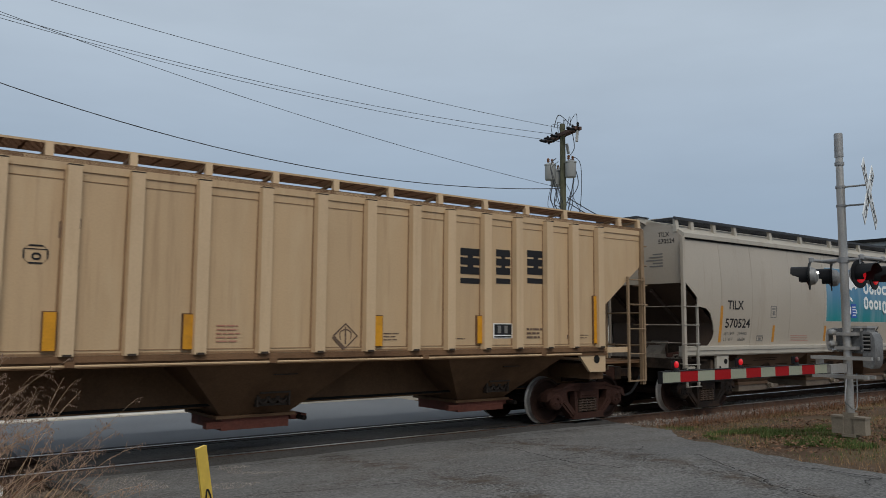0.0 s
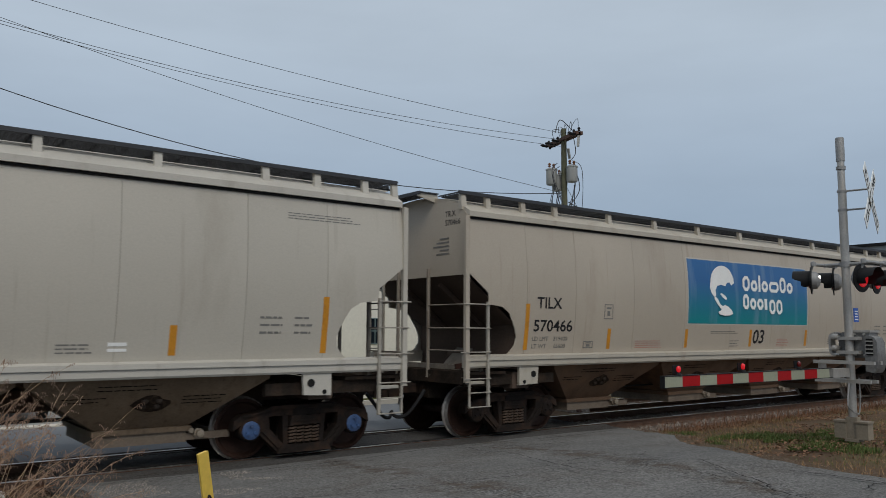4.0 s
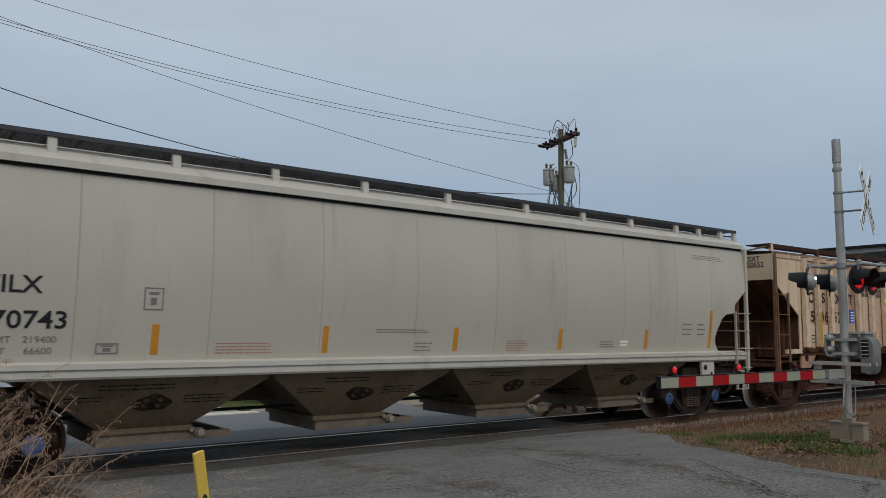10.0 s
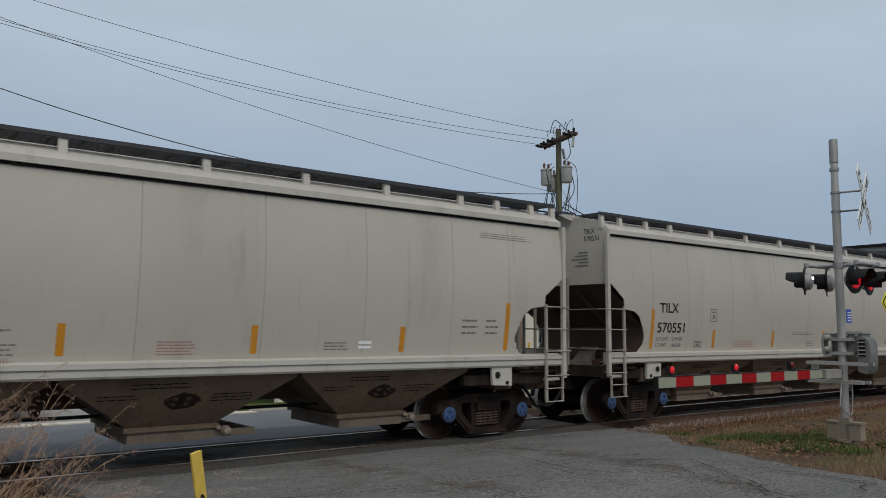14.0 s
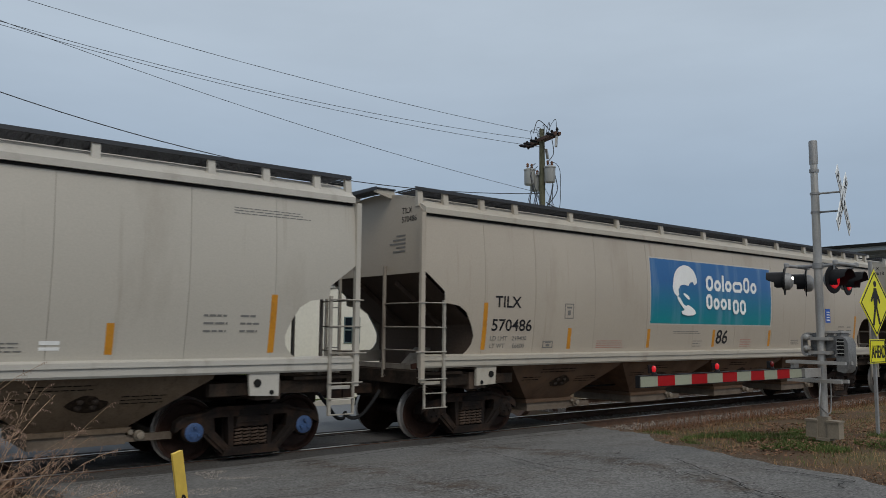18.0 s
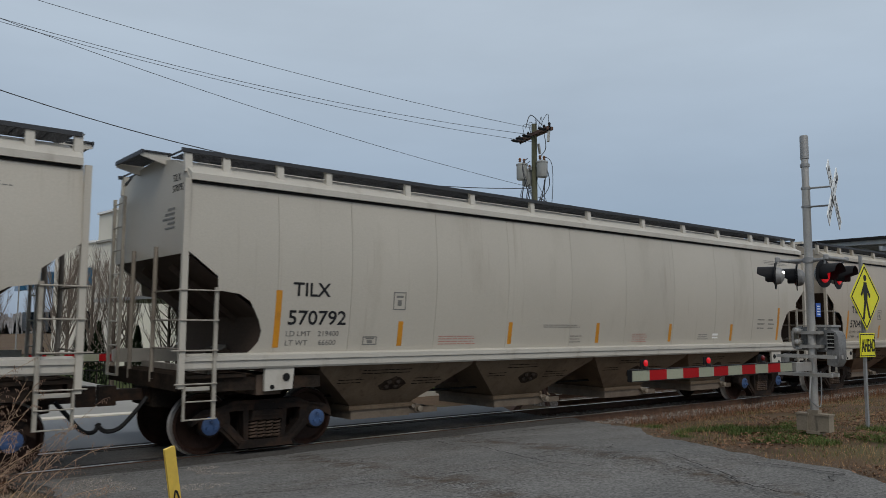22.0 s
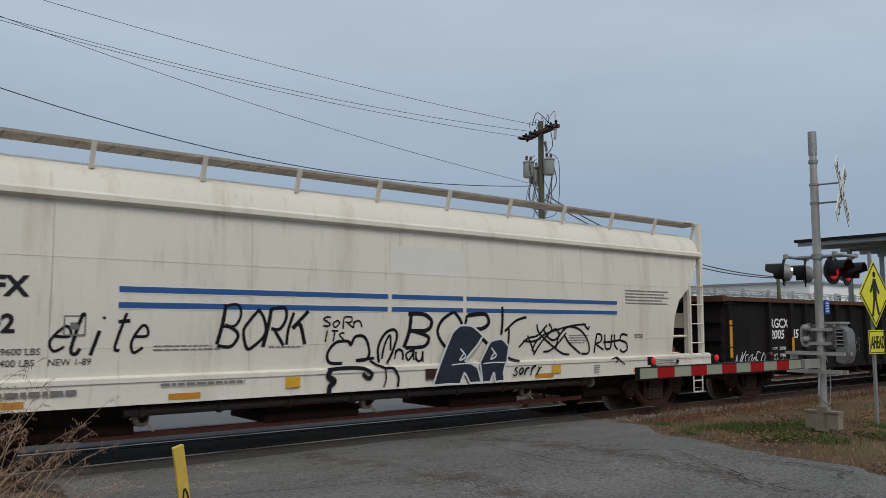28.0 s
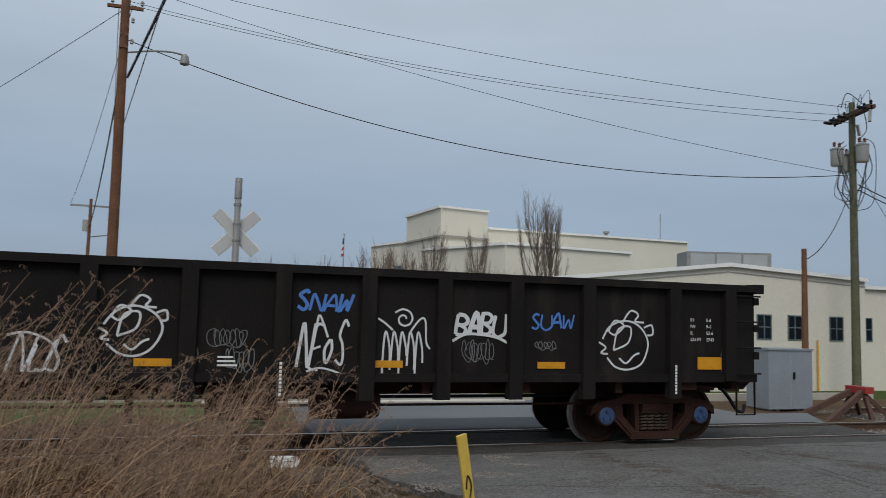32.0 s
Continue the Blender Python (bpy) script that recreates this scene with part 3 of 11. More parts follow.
def lettering(text, size, x, y, z, material, parent, name="lettering", wrap=None, **how):
    """Letters on an upright sheet; wrap gives the y of a curved sheet at a height."""
    me = words(text, size, **how)
    if wrap:
        for vert in me.vertices:
            vert.co.y += wrap(z + vert.co.z) - y
    ob = part(name, me, material, parent)
    ob.location = (x, y, z)
    return ob


def print_lines(shape, x, y, z, width, rows, gap=0.06, high=0.022, seed=0):
    """Print too small to read: rows of short bars."""
    rng = random.Random(seed)
    for r in range(rows):
        at, end = x, x + width * rng.uniform(0.75, 1.0)
        while at < end:
            w = rng.uniform(0.05, 0.16)
            shape.box(at, min(at + w, end), y - 0.003, y, z - r * gap - high, z - r * gap)
            at += w + 0.02
    return shape


def ribbon(shape, points, width, y, steps=5):
    """A painted stroke on an upright sheet, from points in x and z."""
    line = smooth_line([(p[0], 0, p[1]) for p in points], steps)
    left, right = [], []
    for i, p in enumerate(line):
        d = line[min(i + 1, len(line) - 1)] - line[max(i - 1, 0)]
        d = d.normalized() if d.length > 1e-6 else Vector((1, 0, 0))
        s = Vector((-d.z, 0, d.x)) * (width / 2)
        left.append((p.x + s.x, y(p.z + s.z) if callable(y) else y, p.z + s.z))
        right.append((p.x - s.x, y(p.z - s.z) if callable(y) else y, p.z - s.z))
    n, k = len(line), len(shape.v)
    shape.v += left + right
    shape.f += [(k + i, k + n + i, k + n + i + 1, k + i + 1) for i in range(n - 1)]
    return shape


def scribble(x, z, w, h, y, stroke, seed, loops=6):
    """One tangled run of hand-drawn loops."""
    r, s = random.Random(seed), Shape()
    n = loops * 5
    pts = []
    for k in range(n):
        a = k * 1.256 + r.uniform(-0.35, 0.35)
        big = r.uniform(0.55, 1.0)
        pts.append((x + w * (0.12 + 0.76 * k / (n - 1)) + w * 0.14 * big * math.cos(a), z + h * 0.5 + h * 0.5 * big * math.sin(a)))
    ribbon(s, pts, stroke, y, 4)
    return s


def ring_tag(x, z, r, y, stroke, seed):
    """Loops and curls sprayed as a round figure."""
    rng = random.Random(seed)
    s = Shape()
    ribbon(s, [(x + r * math.cos(a) * (1 + rng.uniform(-0.08, 0.08)), z + r * 0.95 * math.sin(a)) for a in [k * 0.55 - 2.6 for k in range(11)]], stroke, y)
    ribbon(s, [(x - 0.55 * r, z - 0.2 * r), (x - 0.35 * r, z + 0.6 * r), (x + 0.2 * r, z + 0.7 * r), (x + 0.1 * r, z + 0.1 * r), (x - 0.55 * r, z - 0.2 * r)], stroke, y - 0.001)
    ribbon(s, [(x - 0.8 * r, z + 0.5 * r), (x - 0.5 * r, z + 0.95 * r), (x - 0.1 * r, z + 0.75 * r), (x - 0.5 * r, z + 0.4 * r), (x - 0.8 * r, z + 0.55 * r)], stroke, y - 0.002)
    ribbon(s, [(x - 0.15 * r, z + 0.9 * r), (x + 0.2 * r, z + 1.35 * r), (x + 0.55 * r, z + 1.2 * r), (x + 0.4 * r, z + 0.95 * r), (x + 0.8 * r, z + 0.9 * r)], stroke, y - 0.003)
    ribbon(s, [(x + 0.8 * r, z + 0.7 * r), (x + 1.15 * r, z + 0.8 * r), (x + 1.2 * r, z + 0.45 * r), (x + 0.95 * r, z + 0.4 * r)], stroke, y - 0.004)
    ribbon(s, [(x - 1.2 * r, z + 0.1 * r), (x - 0.9 * r, z - 0.1 * r), (x - 1.1 * r, z - 0.3 * r), (x - 0.8 * r, z - 0.35 * r)], stroke, y - 0.005)
    ribbon(s, [(x - 0.3 * r, z - 0.5 * r), (x, z - 0.7 * r), (x + 0.35 * r, z - 0.4 * r), (x + 0.6 * r, z - 0.3 * r)], stroke, y - 0.006)
    return s


# strokes of hand-drawn letters on a grid 6 wide and 8 high: two digits a point, | between strokes
STROKES = {"A": "00 14 38 54 60|13 53", "B": "00 04 08|08 38 56 44 04|14 43 52 40 00", "C": "57 38 06 02 30 51", "E": "58 08 04 00 50|04 44", "F": "58 08 00|04 44", "G": "57 38 06 02 30 52 54 34",
           "H": "00 08|60 68|04 64", "I": "30 38", "K": "00 04 08|58 14|14 35 60", "L": "08 00 50", "M": "00 18 34 58 60", "N": "00 08 34 60 68", "O": "38 16 03 20 40 63 56 38",
           "P": "00 08|08 48 56 44 04", "Q": "38 06 02 30 62 66 38|32 60", "R": "00 04 08|08 48 56 44 14|24 60", "S": "57 38 16 34 52 40 11", "T": "08 68|38 30", "U": "08 02 20 40 62 68",
           "V": "08 30 68", "W": "08 10 35 50 68", "X": "00 68|08 60", "Y": "08 34|68 34 20", "Z": "08 68 00 60", "a": "55 25 03 20 42 55|56 52 60", "e": "03 53 45 25 02 20 51",
           "i": "15 10|17 18", "l": "18 08 01 20 31", "n": "05 00|03 25 44 50", "o": "35 03 20 43 35", "r": "05 00|03 25 45", "s": "45 25 14 42 30 01", "t": "28 21 40|06 46",
           "u": "05 02 20 41 45|45 50", "w": "05 10 33 50 65", "y": "05 23|45 23 00", "*": "00 68|08 60|30 38|04 64"}


def tag(text, x, z, width, height, y, stroke, seed, slant=0.12, wild=0.35):
    """Hand-sprayed letters: jittered strokes with uneven width."""
    r, s = random.Random(seed), Shape()
    step = width / len(text)
    for i, ch in enumerate(text):
        up, grow = r.uniform(-0.08, 0.08) * height, r.uniform(0.9, 1.12)
        for stroke_of in STROKES.get(ch, "").split("|"):
            pts = []
            for q in stroke_of.split():
                px, pz = int(q[0]) + r.uniform(-wild, wild), int(q[1]) + r.uniform(-wild, wild)
                pts.append((x + step * (i + 0.04 + px / 6 * 0.92) + slant * pz / 8 * height, z + up + pz / 8 * height * grow))
            if len(pts) > 1:
                ribbon(s, pts, stroke * r.uniform(0.8, 1.25), y)
    return s


def ring_block(s, x, z, w, h, t, y):
    """A rounded letter-sized block with a slot, as one ring."""
    def eight(x0, x1, z0, z1, c, yy):
        return [(x0 + c, yy, z0), (x1 - c, yy, z0), (x1, yy, z0 + c), (x1, yy, z1 - c), (x1 - c, yy, z1), (x0 + c, yy, z1), (x0, yy, z1 - c), (x0, yy, z0 + c)]
    c = min(w, h) * 0.3
    outer, inner = eight(x, x + w, z, z + h, c, y), eight(x + t, x + w - t, z + t, z + h - t, c * 0.5, y)
    back_o, back_i = [(p[0], y + 0.004, p[2]) for p in outer], [(p[0], y + 0.004, p[2]) for p in inner]
    return s.loft([back_o, outer, inner, back_i], caps=False)


def bar_block(s, x, z, w, h, y):
    """Three bars, one over another, in place of a letter of a name."""
    for k in range(3):
        s.box(x, x + w, y, y + 0.004, z + h * (k * 0.36), z + h * (k * 0.36 + 0.28))
    s.box(x + w * 0.36, x + w * 0.64, y + 0.001, y + 0.004, z, z + h)
    return s


# ---- the ground: one sheet that falls away behind the track ----
def ground_z(x, y):
    def mix(a, b, u):
        u = min(max(u, 0.0), 1.0)
        return a + (b - a) * u * u * (3 - 2 * u)
    z = -0.05 + 0.41 * min(max((-1.3 - y) / 5.2, 0.0), 1.0)
    z = mix(z, -0.36, (y - 1.6) / 1.4)
    z = mix(z, -1.05, (y - 8.5) / 2.5)
    if y < 3 and (x < 2.4 or x > 12.8):
        z -= 0.14 * (1 - min(abs(y) / 3.4, 1.0))
    return z


def ground_sheet():
    xs = [-900, -300, -120, -60, -30] + [-20 + 0.8 * k for k in range(76)] + [45, 60, 90, 160, 350, 900]
    ys = [-500, -150, -60, -30] + [-20 + 0.7 * k for k in range(62)] + [26, 32, 45, 70, 120, 300, 900]
    rng = random.Random(4)
    v = [(x, y, ground_z(x, y) - 0.02 + (rng.uniform(-0.02, 0.02) if abs(y) > 2.5 and not 1.0 < x < 13.2 else -0.03) - (0.12 if y < -1 and road_edges(y)[0] + 0.2 < x < road_edges(y)[1] - 0.2 else 0)) for y in ys for x in xs]
    n = len(xs)
    f = [(j * n + i, j * n + i + 1, (j + 1) * n + i + 1, (j + 1) * n + i) for j in range(len(ys) - 1) for i in range(n - 1)]
    return setting("ground", Shape().add(v, f), EARTH, "dry earth and thin grass beside the track", "ground")



def sheet(name, outline, material, label, category, lift=0.0, thick=0.05, flat=None):
    """A paved or planted patch that follows the ground, with a real edge."""
    s = Shape()
    s.slab(outline, "z", -thick, 0)
    ob = setting(name, s, material, label, category)
    for vert in ob.data.vertices:
        z = flat if flat is not None else ground_z(vert.co.x, vert.co.y)
        vert.co.z += z + lift
    return ob


def graded(name, left, right, y0, y1, rows, cols, material, label, category, lift, thick=0.14, rough=0.0):
    """A paved sheet that follows the fall of the ground, as a fine grid with skirts at its edges."""
    r, top = random.Random(7), []
    for j in range(rows + 1):
        y = y0 + (y1 - y0) * j / rows
        a, c = left(y), right(y)
        row = []
        for i in range(cols + 1):
            x = a + (c - a) * i / cols
            sag = 0.03 * noise.noise(Vector((x * 0.4, y * 0.4, 5.0))) * rough
            row.append((x, y, road_z(y) + lift + sag + r.uniform(-1, 1) * 0.004 * rough))
        top.append([(row[0][0], y, row[0][2] - thick)] + row + [(row[-1][0], y, row[-1][2] - thick)])
    n = cols + 3
    v = [q for row in top for q in row]
    f = [(j * n + i, j * n + i + 1, (j + 1) * n + i + 1, (j + 1) * n + i) for j in range(rows) for i in range(n - 1)]
    f += [tuple(range(n))[::-1], tuple(rows * n + i for i in range(n))]
    return setting(name, Shape().add(v, f), material, label, category)


def road_z(y):
    return 0.41 * min(max((-1.3 - y) / 5.2, 0.0), 1.0)


def strips(outline_at, y0, y1, steps):
    """Left and right edges by y, as one outline."""
    ys = [y0 + (y1 - y0) * k / steps for k in range(steps + 1)]
    return [(outline_at(y)[0], y) for y in ys] + [(outline_at(y)[1], y) for y in reversed(ys)]


def road_edges(y):
    rng = random.Random(int(y * 50) + 900)
    left = 2.25 + 0.10 * math.sin(y * 2.1) + rng.uniform(-0.05, 0.05) + 0.10 * max(0, -y - 3)
    right = 4.0
    rim = [(-60, 4.0), (-14.0, 6.6), (-9.4, 8.2), (-8.45, 8.81), (-7.65, 8.83), (-7.0, 9.12), (-6.2, 9.44), (-5.2, 10.0), (-4.0, 11.2), (-3.0, 11.75), (-2.4, 12.2), (-1.1, 12.9), (3, 15.0)]
    for (ya, xa), (yb, xb) in zip(rim, rim[1:]):
        if ya <= y <= yb:
            right = xa + (xb - xa) * (y - ya) / (yb - ya)
    right += rng.uniform(-0.05, 0.05) + 0.06 * math.sin(y * 3)
    return left, right


PALE_KERB = mat("pale_kerb_concrete", (0.55, 0.51, 0.44), 0.85, grain=35, blot=1.2, spread=0.12, bump=0.2)
GRIT = stony("pale_grit", (0.09, 0.085, 0.078), (0.34, 0.33, 0.31), (0.14, 0.115, 0.09), 38.0, (0.8, 0.8, 1))
ground_sheet()
graded("road", lambda y: road_edges(y)[0], lambda y: road_edges(y)[1], -30, -1.62, 150, 40, ASPHALT, "worn grey asphalt road up to the crossing", "road", -0.005, rough=1.0)
def crack(points, width, seed):
    r, s = random.Random(seed), Shape()
    line = smooth_line([(x, y, 0) for x, y in points], 8)
    k = len(s.v)
    for i, q in enumerate(line):
        w = width * (0.3 + 0.85 * r.random()) / 2
        d = line[min(i + 1, len(line) - 1)] - line[max(i - 1, 0)]
        d.normalize()
        jx, jy = r.uniform(-0.02, 0.02), r.uniform(-0.02, 0.02)
        z = road_z(q.y) + 0.012
        s.v += [(q.x - d.y * w + jx, q.y + d.x * w + jy, z + 0.02), (q.x + d.y * w + jx, q.y - d.x * w + jy, z + 0.02)]
    s.f += [(k + 2 * i, k + 2 * i + 1, k + 2 * i + 3, k + 2 * i + 2) for i in range(len(line) - 1)]
    return s


CRACK = mat("open_crack", (0.02, 0.019, 0.018), 0.9, spread=0.3, gloss=0.1)
for k, (pts, w) in enumerate((([(3.2, -2.2), (5.5, -2.5), (7.5, -2.15), (10.0, -2.4), (11.6, -2.3)], 0.02), ([(7.95, -2.5), (7.68, -3.17), (7.66, -3.82), (7.14, -5.03), (6.8, -5.92), (6.75, -6.6)], 0.022), ([(8.69, -5.39), (8.3, -5.6), (7.9, -5.2), (7.3, -5.3)], 0.014), ([(8.2, -6.6), (7.76, -7.33), (7.52, -7.8), (7.22, -8.1), (7.1, -8.6)], 0.024),
                              ([(6.4, -5.4), (7.3, -5.6), (8.0, -6.2), (8.4, -6.9)], 0.016), ([(8.40, -7.55), (8.46, -7.9), (8.47, -8.25), (8.50, -8.55)], 0.035), ([(8.48, -8.55), (8.25, -8.5), (8.0, -8.65)], 0.025), ([(7.2, -6.3), (7.5, -6.9), (7.4, -7.5)], 0.018),
                              ([(7.5, -2.15), (8.4, -3.0), (9.4, -3.4)], 0.02), ([(3.0, -5.0), (4.4, -5.6), (6.0, -5.8)], 0.014))):
    c = setting("road_crack_%d" % (k + 1), crack(pts, w, 40 + k), CRACK, "open crack in the worn asphalt", "crack")
sheet("gravel_drive", [(8.52, -8.62), (8.95, -8.95), (9.6, -9.5), (10.4, -10.4), (10.8, -14), (6.65, -14), (7.78, -9.42)], GRIT, "pale gravelly edge beside the worn asphalt", "gravel", lift=-0.004, thick=0.06)
sheet("crossing_apron", strips(road_edges, -1.60, -0.86, 4), ASPHALT_DARK, "dark patched asphalt beside the rail", "road", flat=-0.008, thick=0.1)
sheet("crossing_middle", [(2.5, -0.62), (12.7, -0.62), (12.9, 0.62), (2.4, 0.62)], ASPHALT_DARK, "dark asphalt between the rails", "road", flat=-0.02, thick=0.12)
sheet("far_apron", [(2.2, 0.86), (12.9, 0.86), (14.0, 2.6), (2.25, 2.6)], ROAD_FAR, "grey asphalt behind the track", "road", flat=-0.03, thick=0.25)
sheet("far_road", [(2.3, 2.5), (13.8, 2.5), (13.9, 8.2), (2.75, 8.2)], ROAD_FAR, "grey street running along behind the track", "road", flat=-0.30, thick=0.3)
sheet("far_gutter", [(0.6, 7.75), (9.2, 7.85), (9.2, 8.25), (0.6, 8.15)], PALE_KERB, "bright concrete gutter strip across the side street", "kerb", flat=-0.27, thick=0.2)
sheet("far_road_arm", [(0.8, 8.2), (9.0, 8.2), (8.0, 60), (-1.0, 60)], ROAD_PALE, "grey street leading away from the crossing", "road", flat=-0.305, thick=1.0)
for name, outline in (("kerb_1", [(9.2, 8.2), (22, 8.2), (22, 8.42), (9.2, 8.42)]), ("kerb_2", [(-14, 8.2), (1.2, 8.2), (1.2, 8.42), (-14, 8.42)])):
    sheet(name, outline, CONCRETE, "pale concrete kerb along the street", "kerb", flat=-0.16, thick=0.3)
sheet("verge_1", [(9.0, 8.44), (30, 8.44), (30, 11.0), (9.0, 11.0)], LAWN, "short grass verge in front of the low building", "grass", lift=0.25, thick=0.5)
sheet("verge_2", [(-30, 8.44), (1.0, 8.44), (1.0, 30), (-30, 30)], LAWN, "lawn beside the street", "grass", lift=0.5, thick=0.8)
sheet("verge_3", [(-30, 2.9), (2.15, 2.9), (2.55, 8.1), (-30, 8.1)], LAWN, "green grass strip behind the track", "grass", lift=0.08, thick=0.3)
BERM = stony("dusty_ballast_bank", (0.065, 0.045, 0.032), (0.25, 0.19, 0.14), (0.15, 0.10, 0.07), 15.0, (0.8, 0.8, 1))
berm = Shape()
rings = []
for k in range(81):
    bx = -30 + 32.05 * k / 80
    h = 0.06 * noise.noise(Vector((bx * 0.9, 1, 2))) - (0.12 if k > 77 else 0)
    rings.append([(bx, 1.35, -0.5), (bx, 1.35, -0.26 + h * 0.3), (bx, 1.75, -0.12 + h), (bx, 2.35, -0.03 + h), (bx, 2.85, -0.08 + h), (bx, 3.45 + h, -0.29), (bx, 3.45, -0.5)])
setting("track_shoulder", berm.loft(rings), BERM, "brown dusty ballast bank behind the rails", "gravel")
sheet("verge_4", [(9.2, 11.0), (60, 11.0), (60, 44), (9.2, 44)], LAWN, "lawn round the large building", "grass", lift=0.1, thick=0.5)


# ---- the tracks ----
def rail_shape(x0, x1, y, top):
    s = Shape()
    s.slab([(y - 0.075, top - 0.17), (y + 0.075, top - 0.17), (y + 0.075, top - 0.155), (y + 0.012, top - 0.13), (y + 0.012, top - 0.04), (y + 0.036, top - 0.03),
            (y + 0.036, top - 0.006), (y - 0.036, top - 0.006), (y - 0.036, top - 0.03), (y - 0.012, top - 0.04), (y - 0.012, top - 0.13), (y - 0.075, top - 0.155)], "x", x0, x1)
    return s


def track(x0, x1, y, top, tie_from, tie_to, skip, name):
    t = tagged(thing(name, "rusty steel rails on dark timber sleepers", "railway track"), kind="structure")
    for m in (-1, 1):
        r = part("rail", rail_shape(x0, x1, y + m * 0.7525, top), RAIL, t)
        part("rail_head", Shape().box(x0, x1, y + m * 0.7525 - 0.033, y + m * 0.7525 + 0.033, top - 0.006, top), RAIL_HEAD, r, "worn bright rail head")
    tie = Shape().box(-0.11, 0.11, -1.3, 1.3, -0.15, 0).mesh("sleeper")
    tie.materials.append(TIE)
    plate = Shape()
    for m in (-1, 1):
        plate.box(-0.1, 0.1, m * 0.7525 - 0.17, m * 0.7525 + 0.17, 0, 0.012)
        for dx, dy in ((-0.06, 0.1), (0.06, -0.1)):
            plate.box(dx - 0.015, dx + 0.015, m * 0.7525 + dy - 0.015, m * 0.7525 + dy + 0.015, 0.012, 0.04)
    plate = plate.mesh("tie_plate")
    plate.materials.append(RAIL)
    rng = random.Random(9)
    x = tie_from
    while x < tie_to:
        if not skip[0] < x < skip[1]:
            o = part("sleeper", tie, TIE, t)
            o.matrix_basis = pose(x, y + rng.uniform(-0.04, 0.04), top - 0.18, 0, 0, rng.uniform(-1.5, 1.5))
            p = part("tie_plate", plate, RAIL, o)
        x += 0.52
    return t


track(-160, 260, 0, 0.0, -14, 60, (2.6, 12.6), "railway_track")
track(17.2, 220, 4.1, -0.22, 17.5, 55, (0, 0), "siding_track")


def ballast(name, x0, x1, y0, y1, z, count, seed, bed_of=None, stone_of=None):
    bed = Shape()
    bed.slab([(y0 - 0.7, z - 0.35), (y0, z), (y1, z), (y1 + 0.5, z - 0.35)], "x", x0, x1)
    b = setting(name, bed, bed_of or BALLAST, "grey crushed stone ballast under the track", "ballast")
    rng, s = random.Random(seed), Shape()
    for _ in range(count):
        x, y = rng.uniform(max(x0, -12), min(x1, 46)), rng.uniform(y0 - 0.6, y1 + 0.4)
        h = z if y0 < y < y1 else z - 0.5 * max(y0 - y, y - y1)
        r = rng.uniform(0.018, 0.04)
        a = [rng.uniform(0.6, 1.3) for _ in range(6)]
        s.add([(x - r * a[0], y, h), (x + r * a[1], y, h), (x, y - r * a[2], h), (x, y + r * a[3], h), (x, y, h + r * a[4]), (x, y, h - 0.03)],
              [(0, 2, 4), (2, 1, 4), (1, 3, 4), (3, 0, 4)])
    part("ballast_stones", s, stone_of or STONE, b, kind="stuff")


ballast("ballast_1", -160, 2.3, -1.45, 1.6, -0.16, 9000, 11, mat("fouled_ballast", (0.055, 0.038, 0.027), 0.95, grain=45, blot=1.5, spread=0.5, bump=1.0, gloss=0.1),
        mat("fouled_ballast_stone", (0.085, 0.062, 0.046), 0.9, grain=20, blot=5, spread=0.2, random_tone=0.6, island=True, gloss=0.1))
ballast("ballast_2", 12.8, 260, -1.7, 1.6, -0.16, 16000, 12)
ballast("ballast_3", 16.8, 220, 2.6, 5.6, -0.37, 7000, 13)
# timber flangeways of the crossing
for y0, y1 in ((-1.02, -0.84), (-0.67, -0.55), (0.55, 0.67), (0.84, 1.04)):
    t = tagged(thing("flangeway_timber", "dark timber strip laid beside the rail", "timber"), kind="structure")
    for k in range(5):
        a = 2.5 + k * 2.04
        o = part("timber_plank", Shape().box(a + 0.01, a + 2.03, y0, y1, -0.2, -0.012), TIMBER, t)


# ---- crossing signal with its gate ----
def lamp_unit(sig, x, y, z, facing, lit):
    """A round black flasher with a long hood; facing is the heading of its light in degrees."""
    s = Shape()
    s.lathe([(0.02, 0.14), (0.15, 0.10), (0.18, 0.02), (0.285, 0.02), (0.285, 0.0), (0.19, -0.01)], (0, 0, 0), "y", 20)
    lamp = part("flasher", s, HOOD, sig, "black round flasher background")
    lamp.matrix_basis = pose(x, y, z, 0, 0, facing) @ Matrix.Scale(0.9, 4)
    h = Shape()
    ring = []
    for d in (0.0, -0.34):
        ring.append([(0.205 * math.sin(a), d + (0.0 if abs(a) < 1.4 else 0.16 if d < 0 else 0), 0.205 * math.cos(a)) for a in [-2.2 + 0.275 * k for k in range(17)]])
    h.loft(ring, closed=False)
    inner = [[(p[0] * 0.96, p[1], p[2] * 0.96) for p in r][::-1] for r in ring]
    h.loft(inner, closed=False)
    part("hood", h, HOOD, lamp)
    part("lens", Shape().lathe([(0.185, -0.012), (0.16, -0.035), (0.01, -0.045)], (0, 0, 0), "y", 20), LENS_LIT if lit else LENS_OFF, lamp, "lit red lens" if lit else "dark red lens")
    part("back_housing", Shape().lathe([(0.19, 0.03), (0.17, 0.12), (0.10, 0.17), (0.02, 0.19)], (0, 0, 0), "y", 16), GALV_DULL, lamp)
    return lamp


BLADE_BACK = mat("pale_blade_back", (0.52, 0.52, 0.51), 0.5, 0.1, spread=0.1)


